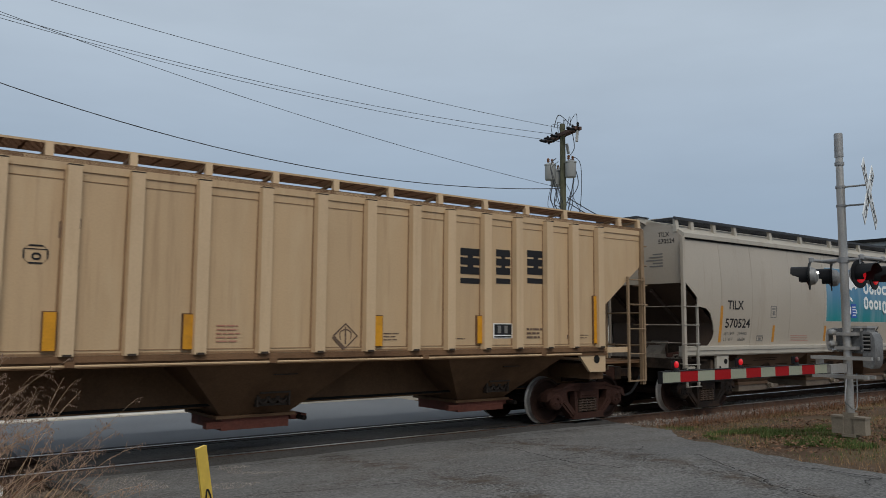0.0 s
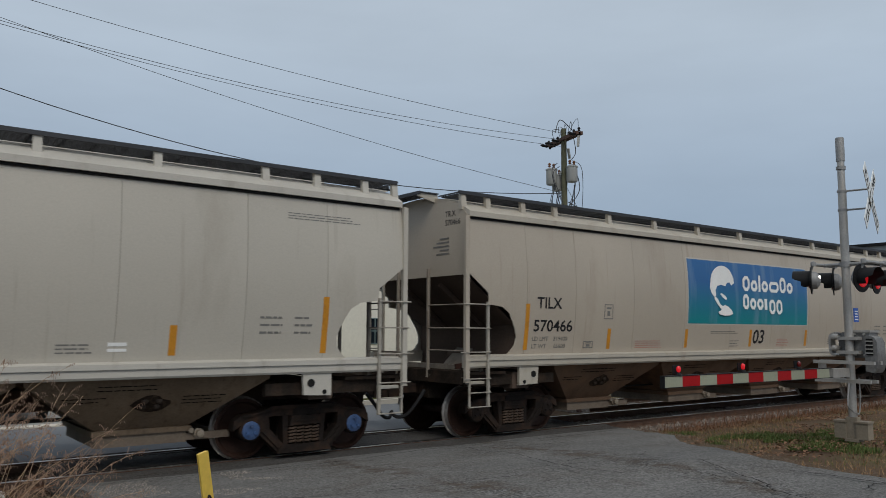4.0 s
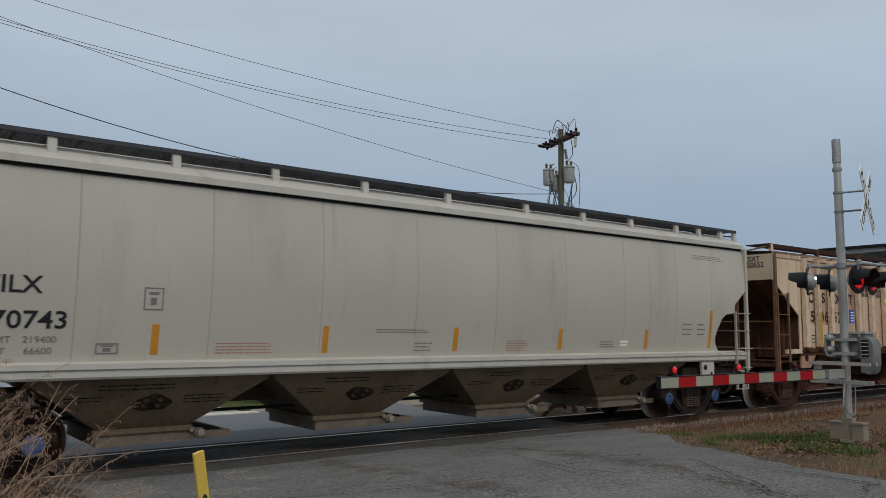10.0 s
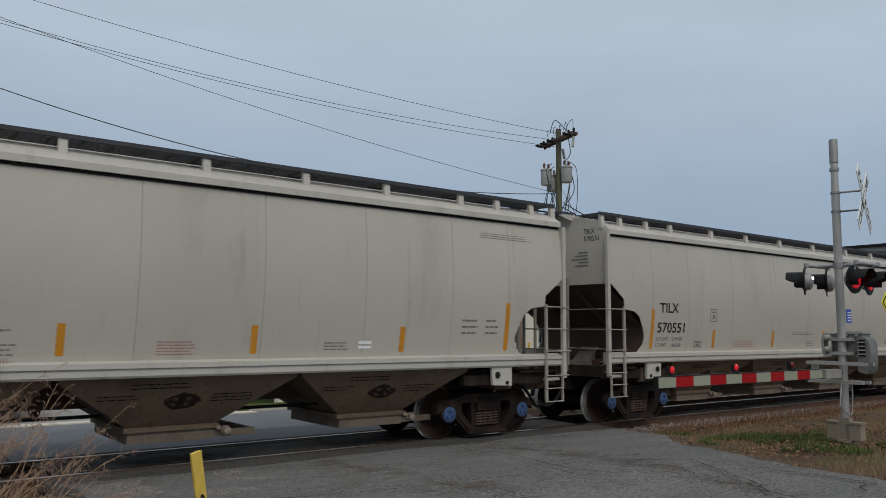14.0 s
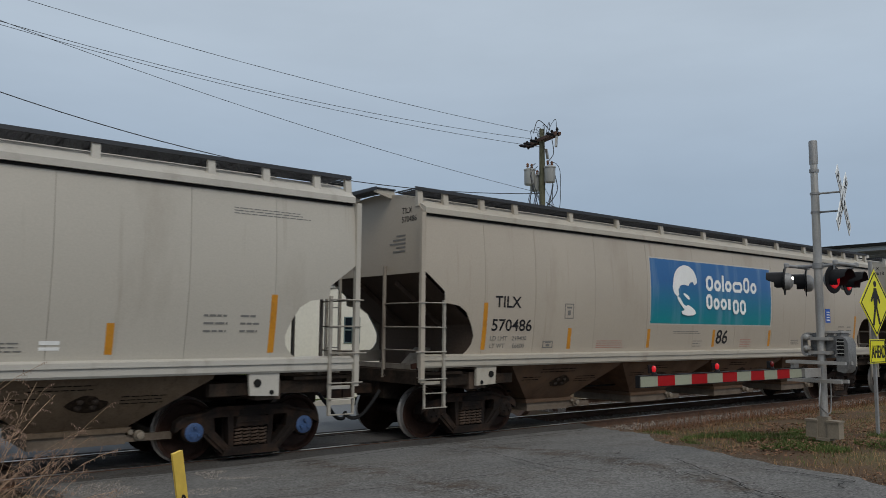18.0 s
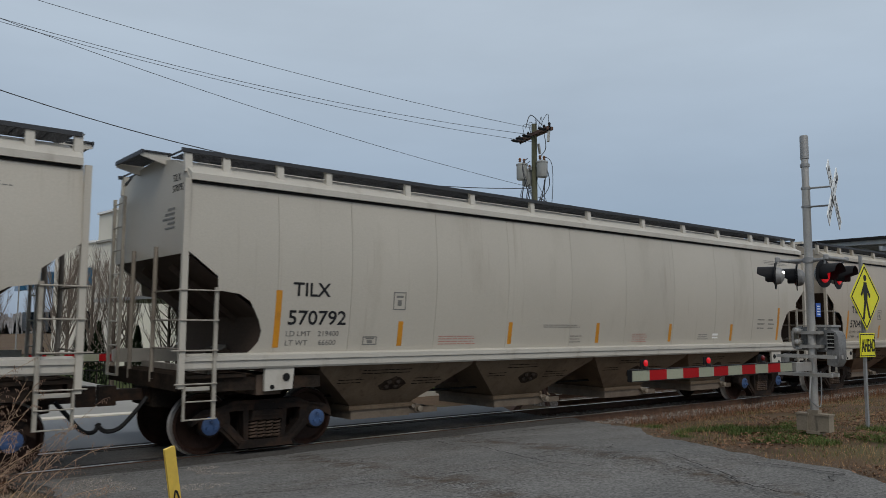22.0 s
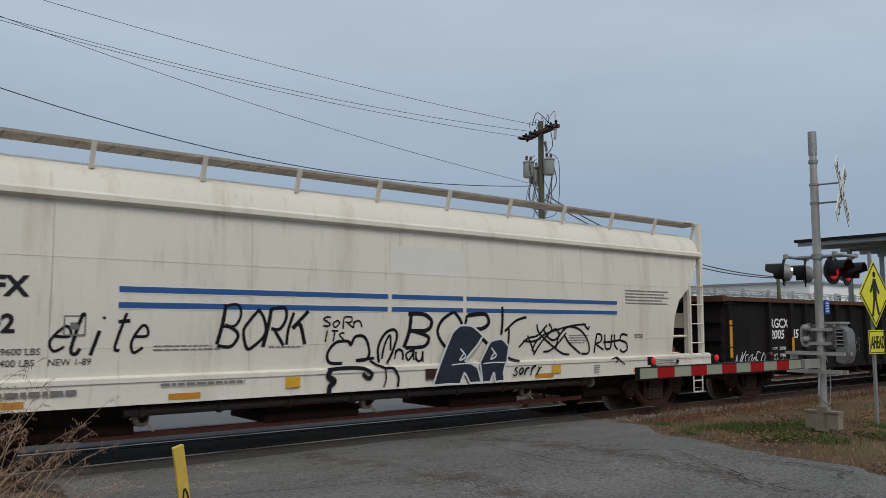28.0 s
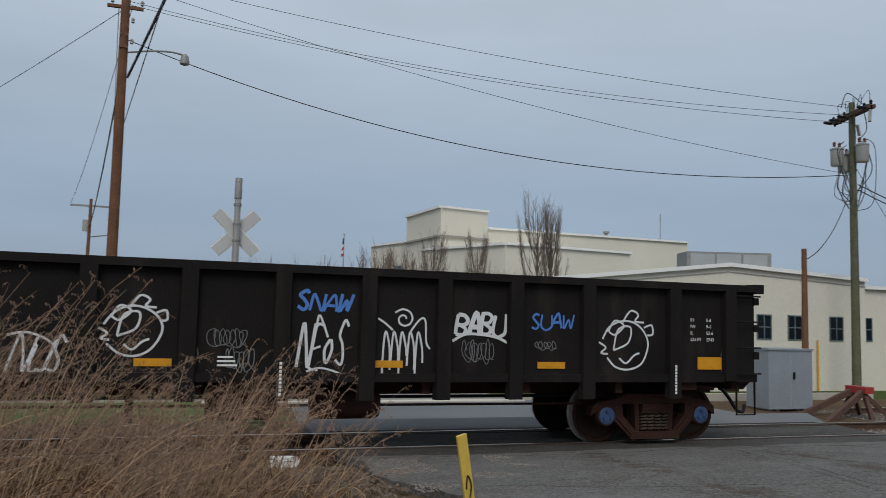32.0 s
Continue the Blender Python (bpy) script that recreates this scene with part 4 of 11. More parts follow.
def crossbuck(sig, x, y, z, turn, back):
    for k, tilt in enumerate((-45, 45)):
        s = Shape()
        half, wide = (0.61, 0.115) if back else (0.75, 0.13)
        s.box(-half, half, -0.006, 0.006, -wide, wide)
        blade = part("crossbuck_blade", s, BLADE_BACK if back else SIGN_WHITE, sig, "white reflective crossbuck blade")
        blade.matrix_basis = pose(x, y, z, 0, 0, turn) @ pose(0, -0.02 * k, 0, 0, tilt, 0)
        if back:
            e = Shape()
            for m in (-1, 1):
                e.box(-0.61, 0.61, 0.006, 0.012, m * 0.115 - 0.03, m * 0.115 + 0.03)
            part("blade_edge", e, SIGN_WHITE, blade)
        else:
            text = "RAILROAD" if tilt > 0 else "CROSSING"
            for i, ch in enumerate(text):
                o = lettering(ch, 0.165, -0.665 + i * 0.17, -0.009, -0.088, INK, blade, bold=0.001)


MACHINE = mat("dark_cast_machine_housing", (0.175, 0.175, 0.172), 0.6, 0.3, grain=25, blot=4, spread=0.3, bump=0.15, dirt=(0.06, 0.055, 0.05), dirt_amount=0.3, dirt_scale=(8, 8, 4))
BASE_GREY = mat("dusty_base_casting", (0.21, 0.175, 0.13), 0.8, grain=35, blot=2, spread=0.22, bump=0.2)


def signal(x, y, ground, name_group, lamps, mast_top, sign_z, sign_turn, back, arm_to, arm_z, arm_lamps, lean=0.0):
    sig = thing("crossing_signal", "galvanised steel crossing signal mast with flashers and lowered gate", "crossing signal", name_group, pose(x, y, ground, lean, 0, 0))
    part("mast", Shape().lathe([(0.075, 0), (0.075, mast_top - 1.0), (0.066, mast_top - 1.0), (0.066, mast_top - 0.45)], (0, 0, 0), "z", 16), GALV, sig)
    b = Shape()
    b.lathe([(0.078, mast_top - 0.46), (0.078, mast_top - 0.02), (0.07, mast_top)], (0, 0, 0), "z", 16)
    b.lathe([(0.086, mast_top - 0.62), (0.086, mast_top - 0.56)], (0, 0, 0), "z", 12)
    part("bell", b, GALV_DULL, sig)
    base = Shape()
    base.box(-0.075, 0.075, -0.1, 0.1, 0, 0.44)
    base.box(-0.11, 0.11, -0.13, 0.12, 0, 0.05)
    foot = part("base_casting", base, BASE_GREY, sig, "pale junction-box base casting")
    for dy in (0.20, -0.20):
        box = Shape().box(-0.10, 0.10, dy - 0.105, dy + 0.105, 0.05, 0.36)
        box.box(-0.115, 0.115, dy - 0.12, dy + 0.12, 0.34, 0.375)
        part("junction_box", box, BASE_GREY, foot)
    reach = 0.12 if back else 0.47
    crossbuck(sig, reach * math.sin(radians(sign_turn)), -reach * math.cos(radians(sign_turn)) if not back else 0.1, sign_z, sign_turn, back)
    for z in (sign_z - 0.18, sign_z + 0.18):
        s = Shape()
        s.tube([(0, 0, z), ((reach - 0.02) * math.sin(radians(sign_turn)), -(reach - 0.02) * math.cos(radians(sign_turn)), z)], 0.018, 6)
        s.lathe([(0.09, z - 0.02), (0.09, z + 0.02)], (0, 0, 0), "z", 12)
        part("sign_clamp", s, GALV_DULL, sig)
    if lamps:
        arm = Shape()
        z = lamps[0][2] + 0.30
        for yy in (0.40, -0.52):
            arm.tube([(-0.45, yy, z), (0.45, yy, z)], 0.03, 8)
        arm.tube([(0, 0.40, z), (0, -0.52, z)], 0.035, 8)
        arm.lathe([(0.1, z - 0.05), (0.1, z + 0.05)], (0, 0, 0), "z", 12)
        part("lamp_arm", arm, GALV_DULL, sig)
        for lx, ly, lz, facing, lit in lamps:
            # each lamp hangs from the cross arm by a short bracket
            near_y = 0.40 if ly > 0 else -0.52
            hang = Shape().tube([(lx, near_y, z), (lx, ly * 0.5 + near_y * 0.5, z - 0.05), (lx, ly, lz + 0.15)], 0.022, 6)
            hang.lathe([(0.05, z - 0.03), (0.05, z + 0.04), (0.02, z + 0.06)], (lx, near_y, 0), "z", 8)
            part("lamp_bracket", hang, GALV_DULL, sig)
        for lx, ly, lz, facing, lit in lamps:
            lamp_unit(sig, lx, ly, lz, facing, lit)
    # gate mechanism and arm
    machine = part("gate_machine", Shape().slab([(-0.40, 1.40), (0.04, 1.40), (0.04, 2.02), (-0.34, 2.02), (-0.40, 1.98)], "x", 0.08, 0.42), MACHINE, sig, "grey cast gate machine housing")
    part("machine_flange", Shape().box(0.05, 0.45, -0.43, 0.07, 1.98, 2.03), GALV, machine)
    part("motor_cover", Shape().slab([(-0.32, 1.10), (-0.50, 1.06), (-0.56, 1.14), (-0.59, 1.30), (-0.59, 1.74), (-0.54, 1.86), (-0.46, 1.90), (-0.32, 1.88)], "x", 0.02, 0.34), MACHINE, machine, "rounded grey motor cover")
    part("cover_rim", Shape().box(0.0, 0.02, -0.50, -0.36, 1.46, 1.84), BLACK_STEEL, machine)
    for k in range(4):
        part("cover_rib", Shape().box(-0.015, 0.0, -0.51, -0.35, 1.50 + k * 0.09, 1.525 + k * 0.09), GALV, machine)
    part("counter_frame", Shape().slab([(0.30, 1.42), (0.40, 1.46), (0.44, 1.56), (0.44, 1.86), (0.40, 1.95), (0.28, 1.99), (0.28, 1.94), (0.36, 1.90), (0.385, 1.82), (0.385, 1.60), (0.36, 1.50), (0.28, 1.46)], "x", -0.06, 0.12), GALV, machine)
    part("machine_back", Shape().slab([(0.28, 1.44), (0.08, 1.40), (0.08, 2.0), (0.28, 1.96)], "x", 0.06, 0.34), MACHINE, machine)
    for pz in (1.88, 1.62):
        part("machine_boss", Shape().lathe([(0.02, -0.20), (0.05, -0.19), (0.07, -0.15), (0.07, -0.08), (0.05, -0.02), (0.04, 0.10)], (0.0, 0.26, pz), "x", 14), GALV, machine)
        part("mast_clamp", Shape().box(-0.10, 0.10, -0.20, 0.20, pz - 0.03, pz + 0.03), GALV, sig)
    for py, pz in ((-0.08, 1.94), (-0.30, 1.94), (-0.08, 1.46), (-0.30, 1.46)):
        part("machine_bolt", Shape().lathe([(0.028, 0.04), (0.028, 0.085), (0.01, 0.09)], (0.0, py, pz), "x", 8), GALV, machine)
    machine.scale = (1.0, 0.82, 0.80)
    machine.location = (0, 0, 0.404)
    side = 1 if arm_to > 0 else -1
    c = Shape()
    for x0, x1 in ((-0.17, -0.10), (0.10, 0.17)):
        c.box(x0, x1, -0.50, 0.62, arm_z + 0.14, arm_z + 0.20)
        c.box(x0, x1, -0.42, 0.60, arm_z - 0.20, arm_z - 0.14)
    c.box(-0.10, 0.10, 0.50, 0.56, arm_z - 0.18, arm_z + 0.18)
    part("gate_bracket", c, GALV, sig)
    g = Shape()
    g.box(min(side * 0.15, side * 0.75), max(side * 0.15, side * 0.75), -0.05, 0.05, arm_z - 0.09, arm_z + 0.07)
    hinge = part("gate_arm", g, GALV, sig, "lowered gate arm with red and pale stripes")
    n = 11
    step = (abs(arm_to) - 0.85) / n
    for k in range(n):
        a, b2 = side * (0.85 + k * step), side * (0.85 + (k + 1) * step)
        w = 0.082 if k < 5 else 0.075
        part("gate_stripe", Shape().box(min(a, b2), max(a, b2), -0.03, 0.03, arm_z - w, arm_z + w), GATE_WHITE if k % 2 == 0 else GATE_RED, hinge)
    rail = Shape()
    for dz in (-0.087, 0.080):
        rail.box(min(side * 0.75, arm_to), max(side * 0.75, arm_to), -0.036, 0.036, arm_z + dz, arm_z + dz + 0.010)
    rail.box(arm_to - 0.012, arm_to + 0.012, -0.036, 0.036, arm_z - 0.085, arm_z + 0.088)
    part("arm_edge", rail, HOOD, hinge, "thin dark edge of the gate arm")
    for d2, lit in arm_lamps:
        l = Shape()
        l.lathe([(0.010, -0.045), (0.024, -0.038), (0.033, -0.012), (0.033, 0.018), (0.022, 0.042), (0.008, 0.05)], (side * d2, 0, arm_z + 0.175), "z", 12)
        b3 = Shape().lathe([(0.05, 0.08), (0.045, 0.10), (0.03, 0.125)], (side * d2, 0, arm_z), "z", 8)
        b3.box(side * d2 - 0.06, side * d2 + 0.06, 0.05, 0.065, arm_z + 0.11, arm_z + 0.23)
        part("lamp_base", b3, HOOD, hinge)
        part("gate_lamp", l, LENS_LIT if lit else LENS_OFF, hinge, "small red gate lamp")
    w = Shape()
    w.tube(smooth_line([(-0.3, -0.1, arm_z - 0.2), (-0.5, -0.16, arm_z - 0.55), (-0.35, -0.12, 0.62), (0.02, -0.1, 0.5), (0.1, -0.1, 0.8), (0.12, -0.09, 1.15)], 5), 0.012, 5)
    w.tube([(0.2, 0.05, 0.35), (0.2, 0.05, 1.15)], 0.035, 8)
    part("cable_conduit", w, GALV_DULL, sig)
    return sig


near_signal = signal(11.66, -6.74, 0.40, "crossing signals",
                     [(-0.42, 0.46, 2.96, 203, False), (0.38, 0.44, 2.96, 206, False), (-0.42, -0.48, 2.96, -6, True), (0.42, -0.36, 2.96, 6, True)],
                     5.69, 4.47, 14, False, -5.563, 1.265, ((5.18, True), (3.52, True), (1.82, False)))
near_signal.scale = (0.782, 0.782, 0.782)
part("blue_notice", Shape().box(0.02, 0.20, -0.10, -0.09, 2.18, 2.44), SIGN_BLUE, near_signal, "small blue notice plate")
s = Shape()
for k in range(4):
    s.box(0.05, 0.17, -0.104, -0.101, 2.22 + k * 0.05, 2.24 + k * 0.05)
part("notice_print", s, WHITE_PRINT, near_signal)
part("pilot_light", Shape().lathe([(0.03, 0), (0.02, 0.03), (0.002, 0.035)], (-0.42, 0.28, 3.02), "y", 10), LENS_CLEAR, near_signal)
signal(1.06, 5.2, -0.32, "crossing signals", [], 5.20, 4.00, 0, True, 4.6, 1.55, ((4.3, True), (2.8, False), (1.6, False)))


# ---- pedestrian warning sign ----
def walk_sign():
    sg = thing("warning_sign", "fluorescent yellow diamond warning sign over a smaller yellow plate", "road sign", at=pose(13.35, -6.78, 0.36))
    face = pose(0, -0.05, -0.66, 0, 0, -1)
    s = Shape()
    s.box(-0.03, 0.03, -0.02, 0.02, 0, 2.75)
    part("post", s, GALV_DULL, sg)
    for name, shape, m in (("diamond_plate", Shape().slab([(0, 2.20), (0.54, 2.74), (0, 3.28), (-0.54, 2.74)], "y", -0.004, 0.004), SIGN_YELLOW),
                           ("lower_plate", Shape().slab([(-0.27, 1.78), (0.27, 1.78), (0.27, 2.16), (-0.27, 2.16)], "y", -0.004, 0.004), SIGN_YELLOW)):
        p = part(name, shape, m, sg)
        p.matrix_basis = face
        b = Shape()
        if name == "diamond_plate":
            for a, c in (((0, 2.25), (0.49, 2.74)), ((0.49, 2.74), (0, 3.23)), ((0, 3.23), (-0.49, 2.74)), ((-0.49, 2.74), (0, 2.25))):
                b.bar((a[0], -0.006, a[1]), (c[0], -0.006, c[1]), 0.004, 0.022)
            # a plain upright symbol
            b.slab([(-0.05, 2.98), (0.05, 2.98), (0.07, 2.80), (0.05, 2.66), (-0.05, 2.66), (-0.07, 2.80)], "y", -0.009, -0.005)
            b.slab([(-0.05, 2.68), (0.01, 2.68), (-0.07, 2.38), (-0.13, 2.38)], "y", -0.009, -0.005)
            b.slab([(0.0, 2.68), (0.05, 2.68), (0.15, 2.40), (0.09, 2.40)], "y", -0.009, -0.005)
            b.slab([(0.05, 2.95), (0.17, 2.76), (0.13, 2.73), (0.04, 2.88)], "y", -0.009, -0.005)
            b.slab([(-0.05, 2.95), (-0.17, 2.78), (-0.13, 2.75), (-0.04, 2.88)], "y", -0.009, -0.005)
            b.lathe([(0.05, -0.009), (0.05, -0.005)], (0.0, 0.0, 3.05), "y", 12)
        else:
            for x0, x1, z0, z1 in ((-0.255, 0.255, 1.795, 1.807), (-0.255, 0.255, 2.133, 2.145), (-0.255, -0.243, 1.795, 2.145), (0.243, 0.255, 1.795, 2.145)):
                b.box(x0, x1, -0.008, -0.005, z0, z1)
        part("sign_marking", b, INK, p)
        if name == "lower_plate":
            lettering("AHEAD", 0.2, -0.215, -0.008, 1.87, INK, p, bold=0.006, squeeze=0.53)


walk_sign()

# ---- yellow marker post beside the road ----
post = thing("marker_post", "leaning yellow flat plastic marker post beside the road", "marker post", at=pose(1.90, -7.6, 0.34, 3, -13, 18))
part("post", Shape().slab([(-0.037, -0.012), (-0.032, 0.010), (0.032, 0.010), (0.037, -0.012)], "z", 0, 0.92), POST_YELLOW, post)
s = Shape()
ribbon(s, [(-0.02, 0.58), (0.0, 0.66), (0.02, 0.6), (0.0, 0.52)], 0.012, -0.016)
part("worn_mark", s, INK, post)


# ---- poles and wires ----
def pole(x, y, ground, top, r, material, label, lean=(0, 0)):
    p = thing("utility_pole", label, "utility pole", "poles along the street", pose(x, y, ground))
    part("shaft", Shape().tube([(0, 0, 0), (lean[0] * 0.5, lean[1] * 0.5, (top - ground) / 2), (*lean, top - ground)], [r, r * 0.85, r * 0.68], 12), material, p)
    return p


def insulator(shape, x, y, z):
    return shape.lathe([(0.03, 0), (0.06, 0.03), (0.04, 0.08), (0.065, 0.11), (0.03, 0.18)], (x, y, z), "z", 8)


street_pole = pole(23.07, 9.9, -1.0, 10.25, 0.16, POLE_GREEN, "wooden utility pole carrying grey transformers")
ca, sa = math.cos(radians(74)), math.sin(radians(74))
for o in (-0.1, 0.1):
    s = Shape()
    s.bar((-1.25 * ca - o * sa, -1.25 * sa + o * ca, 10.80), (1.25 * ca - o * sa, 1.25 * sa + o * ca, 10.80), 0.10, 0.13)
    part("cross_arm", s, RUST_BROWN, street_pole)
for u in (-1.2, -0.8, -0.45, 0.5, 0.9, 1.25):
    part("insulator", insulator(Shape(), u * ca, u * sa, 10.86), HOOD, street_pole)
for u in (-1.1, 0.2, 0.75, 1.15):
    part("insulator", Shape().lathe([(0.03, -0.55), (0.06, -0.45), (0.06, -0.2), (0.02, -0.12)], (u * ca, u * sa, 10.74), "x", 8), HOOD, street_pole)
    part("insulator", Shape().lathe([(0.03, 0.1), (0.06, 0.16), (0.06, 0.3), (0.02, 0.36)], (u * ca, u * sa, 10.55), "z", 8), HOOD, street_pole)
part("fuse_cutout", Shape().bar((-0.3, -1.1, 10.7), (-0.4, -1.15, 10.25), 0.09), TRAFO, street_pole)
part("fuse_cutout", Shape().bar((0.35, 0.1, 10.5), (0.5, 0.15, 10.1), 0.09), TRAFO, street_pole)
for k, (dx, dy, z) in enumerate(((-0.35, 0.37, 8.92), (0.08, -0.36, 8.98), (0.03, 0.42, 8.72))):
    s = Shape()
    s.lathe([(0.20, 0), (0.225, 0.04), (0.225, 0.58), (0.245, 0.60), (0.245, 0.65), (0.13, 0.70)], (dx, dy, z), "z", 18)
    t = part("transformer", s, TRAFO, street_pole, "grey can transformer")
    for ox in (-0.12, 0.12):
        part("bushing", insulator(Shape(), dx + ox, dy, z + 0.72), POLE_WOOD, t)
    part("mounting_lug", Shape().bar((dx * 0.4, dy * 0.4, z + 0.5), (0, 0, z + 0.5), 0.08), GALV_DULL, t)
s = Shape()
for a, b, c in (((-0.6, -0.2, 9.7), (-1.0, -0.3, 9.2), (-0.3, -0.2, 7.6)), ((0.6, 0, 9.8), (0.9, 0, 8.8), (0.1, 0, 7.9)), ((-0.3, 0, 8.7), (-0.8, -0.3, 7.8), (0.0, 0, 7.5)),
                ((0.4, -0.2, 8.9), (-0.3, -0.5, 7.4), (0.1, 0, 7.7)), ((-0.7, -0.2, 8.8), (-0.9, -0.2, 8.0), (-0.2, 0, 7.3)),
                ((0.9, 0.3, 11.1), (0.9, 0.2, 10.4), (0.3, 0, 9.9)), ((-0.5, 0, 11.0), (-0.2, 0, 11.6), (0.8, 0.3, 11.4)), ((0.7, 0.1, 9.0), (0.65, 0.1, 8.0), (0.1, 0, 7.2))):
    part("jumper_wire", Shape().tube(smooth_line([a, b, c], 6), 0.018, 5), CABLE, street_pole)

r_wire = random.Random(31)
for k in range(9):
    a = r_wire.uniform(0, 6.28)
    top = (0.35 * math.cos(a), 0.35 * math.sin(a), r_wire.uniform(9.4, 9.9))
    low_end = (0.1 * math.cos(a), 0.1 * math.sin(a), r_wire.uniform(7.2, 8.2))
    out = r_wire.uniform(0.45, 0.85)
    part("jumper_wire", Shape().tube(smooth_line([top, (out * math.cos(a), out * math.sin(a), top[2] - 0.45), (out * 0.9 * math.cos(a + 0.5), out * 0.9 * math.sin(a + 0.5), low_end[2] + 0.35), low_end], 5), 0.013, 5), CABLE, street_pole)
for k in range(5):
    u = -1.15 + 0.5 * k
    part("jumper_wire", Shape().tube(smooth_line([(u * ca, u * sa, 11.02), (u * ca - 0.15, u * sa - 0.1, 11.35), (u * ca * 0.5 + 0.1, u * sa * 0.5, 11.3), (u * ca * 0.4, u * sa * 0.4, 10.9)], 4), 0.011, 5), CABLE, street_pole)
west_pole = pole(-2.24, 15.4, -1.0, 13.6, 0.19, POLE_WOOD, "leaning reddish brown wooden utility pole with a street lamp", lean=(0.0, -1.2))
s = Shape()
s.tube(smooth_line([(0.1, -0.9, 11.25), (0.7, -0.95, 11.36), (1.4, -1.0, 11.42), (1.9, -1.0, 11.36)], 4), 0.03, 6)
s.lathe([(0.05, 0.12), (0.12, 0.05), (0.14, -0.08), (0.16, -0.14), (0.15, -0.22), (0.05, -0.26)], (1.9, -1.0, 11.28), "z", 12)
part("street_lamp_arm", s, GALV_DULL, west_pole, "small grey street lamp on a curved arm")
for z, w in ((12.7, 1.1), (12.1, 0.25), (11.8, 0.25), (11.4, 0.25)):
    part("cross_arm", Shape().bar((-w / 2, -1.05, z), (w / 2, -1.05, z), 0.1), POLE_WOOD, west_pole)
for u, z in ((-0.4, 12.8), (0.1, 12.8), (0.5, 12.8), (0.25, 12.2), (0.25, 11.5)):
    part("insulator", insulator(Shape(), u, -1.05, z), TRAFO, west_pole)
back_pole = pole(-6.5, 47.3, -1.0, 9.6, 0.15, POLE_WOOD, "distant wooden utility pole with a cross arm")
part("cross_arm", Shape().bar((-1.3, 0, 10.1), (1.3, 0, 10.1), 0.12), GALV_DULL, back_pole)
part("transformer", Shape().lathe([(0.2, 8.3), (0.2, 9.1)], (-0.25, 0, 0), "z", 10), TRAFO, back_pole)
part("lamp_arm", Shape().tube([(0, 0, 7.9), (1.4, -0.3, 8.1)], 0.04, 6), GALV_DULL, back_pole)
pole(18.0, 6.9, -0.9, 4.35, 0.11, POLE_WOOD, "short brown wooden pole beside the grey cabinet")
pole(33.0, 5.2, -0.6, 4.1, 0.11, POLE_GREEN, "dark wooden pole at the plant fence")


def wire(name, a, b, sag, r, label):
    a, b = Vector(a), Vector(b)
    pts = [a.lerp(b, k / 26) - Vector((0, 0, sag * 4 * (k / 26) * (1 - k / 26))) for k in range(27)]
    me = Shape().tube(pts, r, 5).mesh(name)
    me.materials.append(CABLE)
    tagged(new(name, me), label, "cable", "overhead wires")


for z0, z1, sag in ((10.07, 13.19, 0.45), (9.79, 12.31, 0.70), (9.50, 12.19, 0.62), (7.57, 12.90, 0.54)):
    wire("overhead_wire", (23.0, 9.915, z0), (-2.24, 15.4, z1), sag, 0.009, "thin overhead power wire")
wire("overhead_cable", (23.0, 9.915, 7.56), (-2.24, 15.4, 10.98), 1.53, 0.016, "thick sagging black overhead cable")
wire("overhead_cable", (23.2, 9.8, 7.2), (33.0, 5.2, 4.0), 0.7, 0.022, "twisted black service cable")
wire("overhead_cable", (23.2, 9.8, 7.0), (33.0, 5.2, 3.95), 0.75, 0.022, "twisted black service cable")
wire("overhead_cable", (22.9, 9.8, 7.1), (18.0, 6.9, 4.0), 0.5, 0.016, "thin black service cable")
wire("guy_wire", (23.2, 10.0, 8.0), (27.6, 10.9, 3.9), 0.0, 0.01, "thin steel guy wire")
wire("overhead_cable", (-2.05, 14.35, 9.4), (2.9, -12.0, 10.3), 0.1, 0.042, "thick bundled black overhead cable")
wire("overhead_wire", (-2.1, 14.6, 7.9), (0.2, 0.0, 9.6), 0.0, 0.014, "thin overhead power wire")
wire("overhead_wire", (-2.5, 15.0, 11.9), (-5.2, 47.3, 9.2), 0.6, 0.012, "thin overhead power wire")
wire("overhead_wire", (-2.1, 15.0, 11.9), (-7.8, 47.3, 9.2), 0.6, 0.012, "thin overhead power wire")
wire("overhead_cable", (-2.3, 15.0, 9.8), (-6.5, 47.3, 7.6), 0.6, 0.03, "bundled black overhead cable")
wire("overhead_wire", (-2.3, 15.0, 11.9), (-22.0, 40.0, 7.0), 0.5, 0.012, "thin overhead power wire")


# ---- large white building ----
def prism(outline, z0, z1):
    return Shape().slab(outline, "z", z0, z1)


def coping(outline, z):
    s = Shape()
    n = len(outline)
    for i in range(n):
        a, b = outline[i], outline[(i + 1) % n]
        s.bar((*a, z), (*b, z), 0.35, 0.16)
    return s


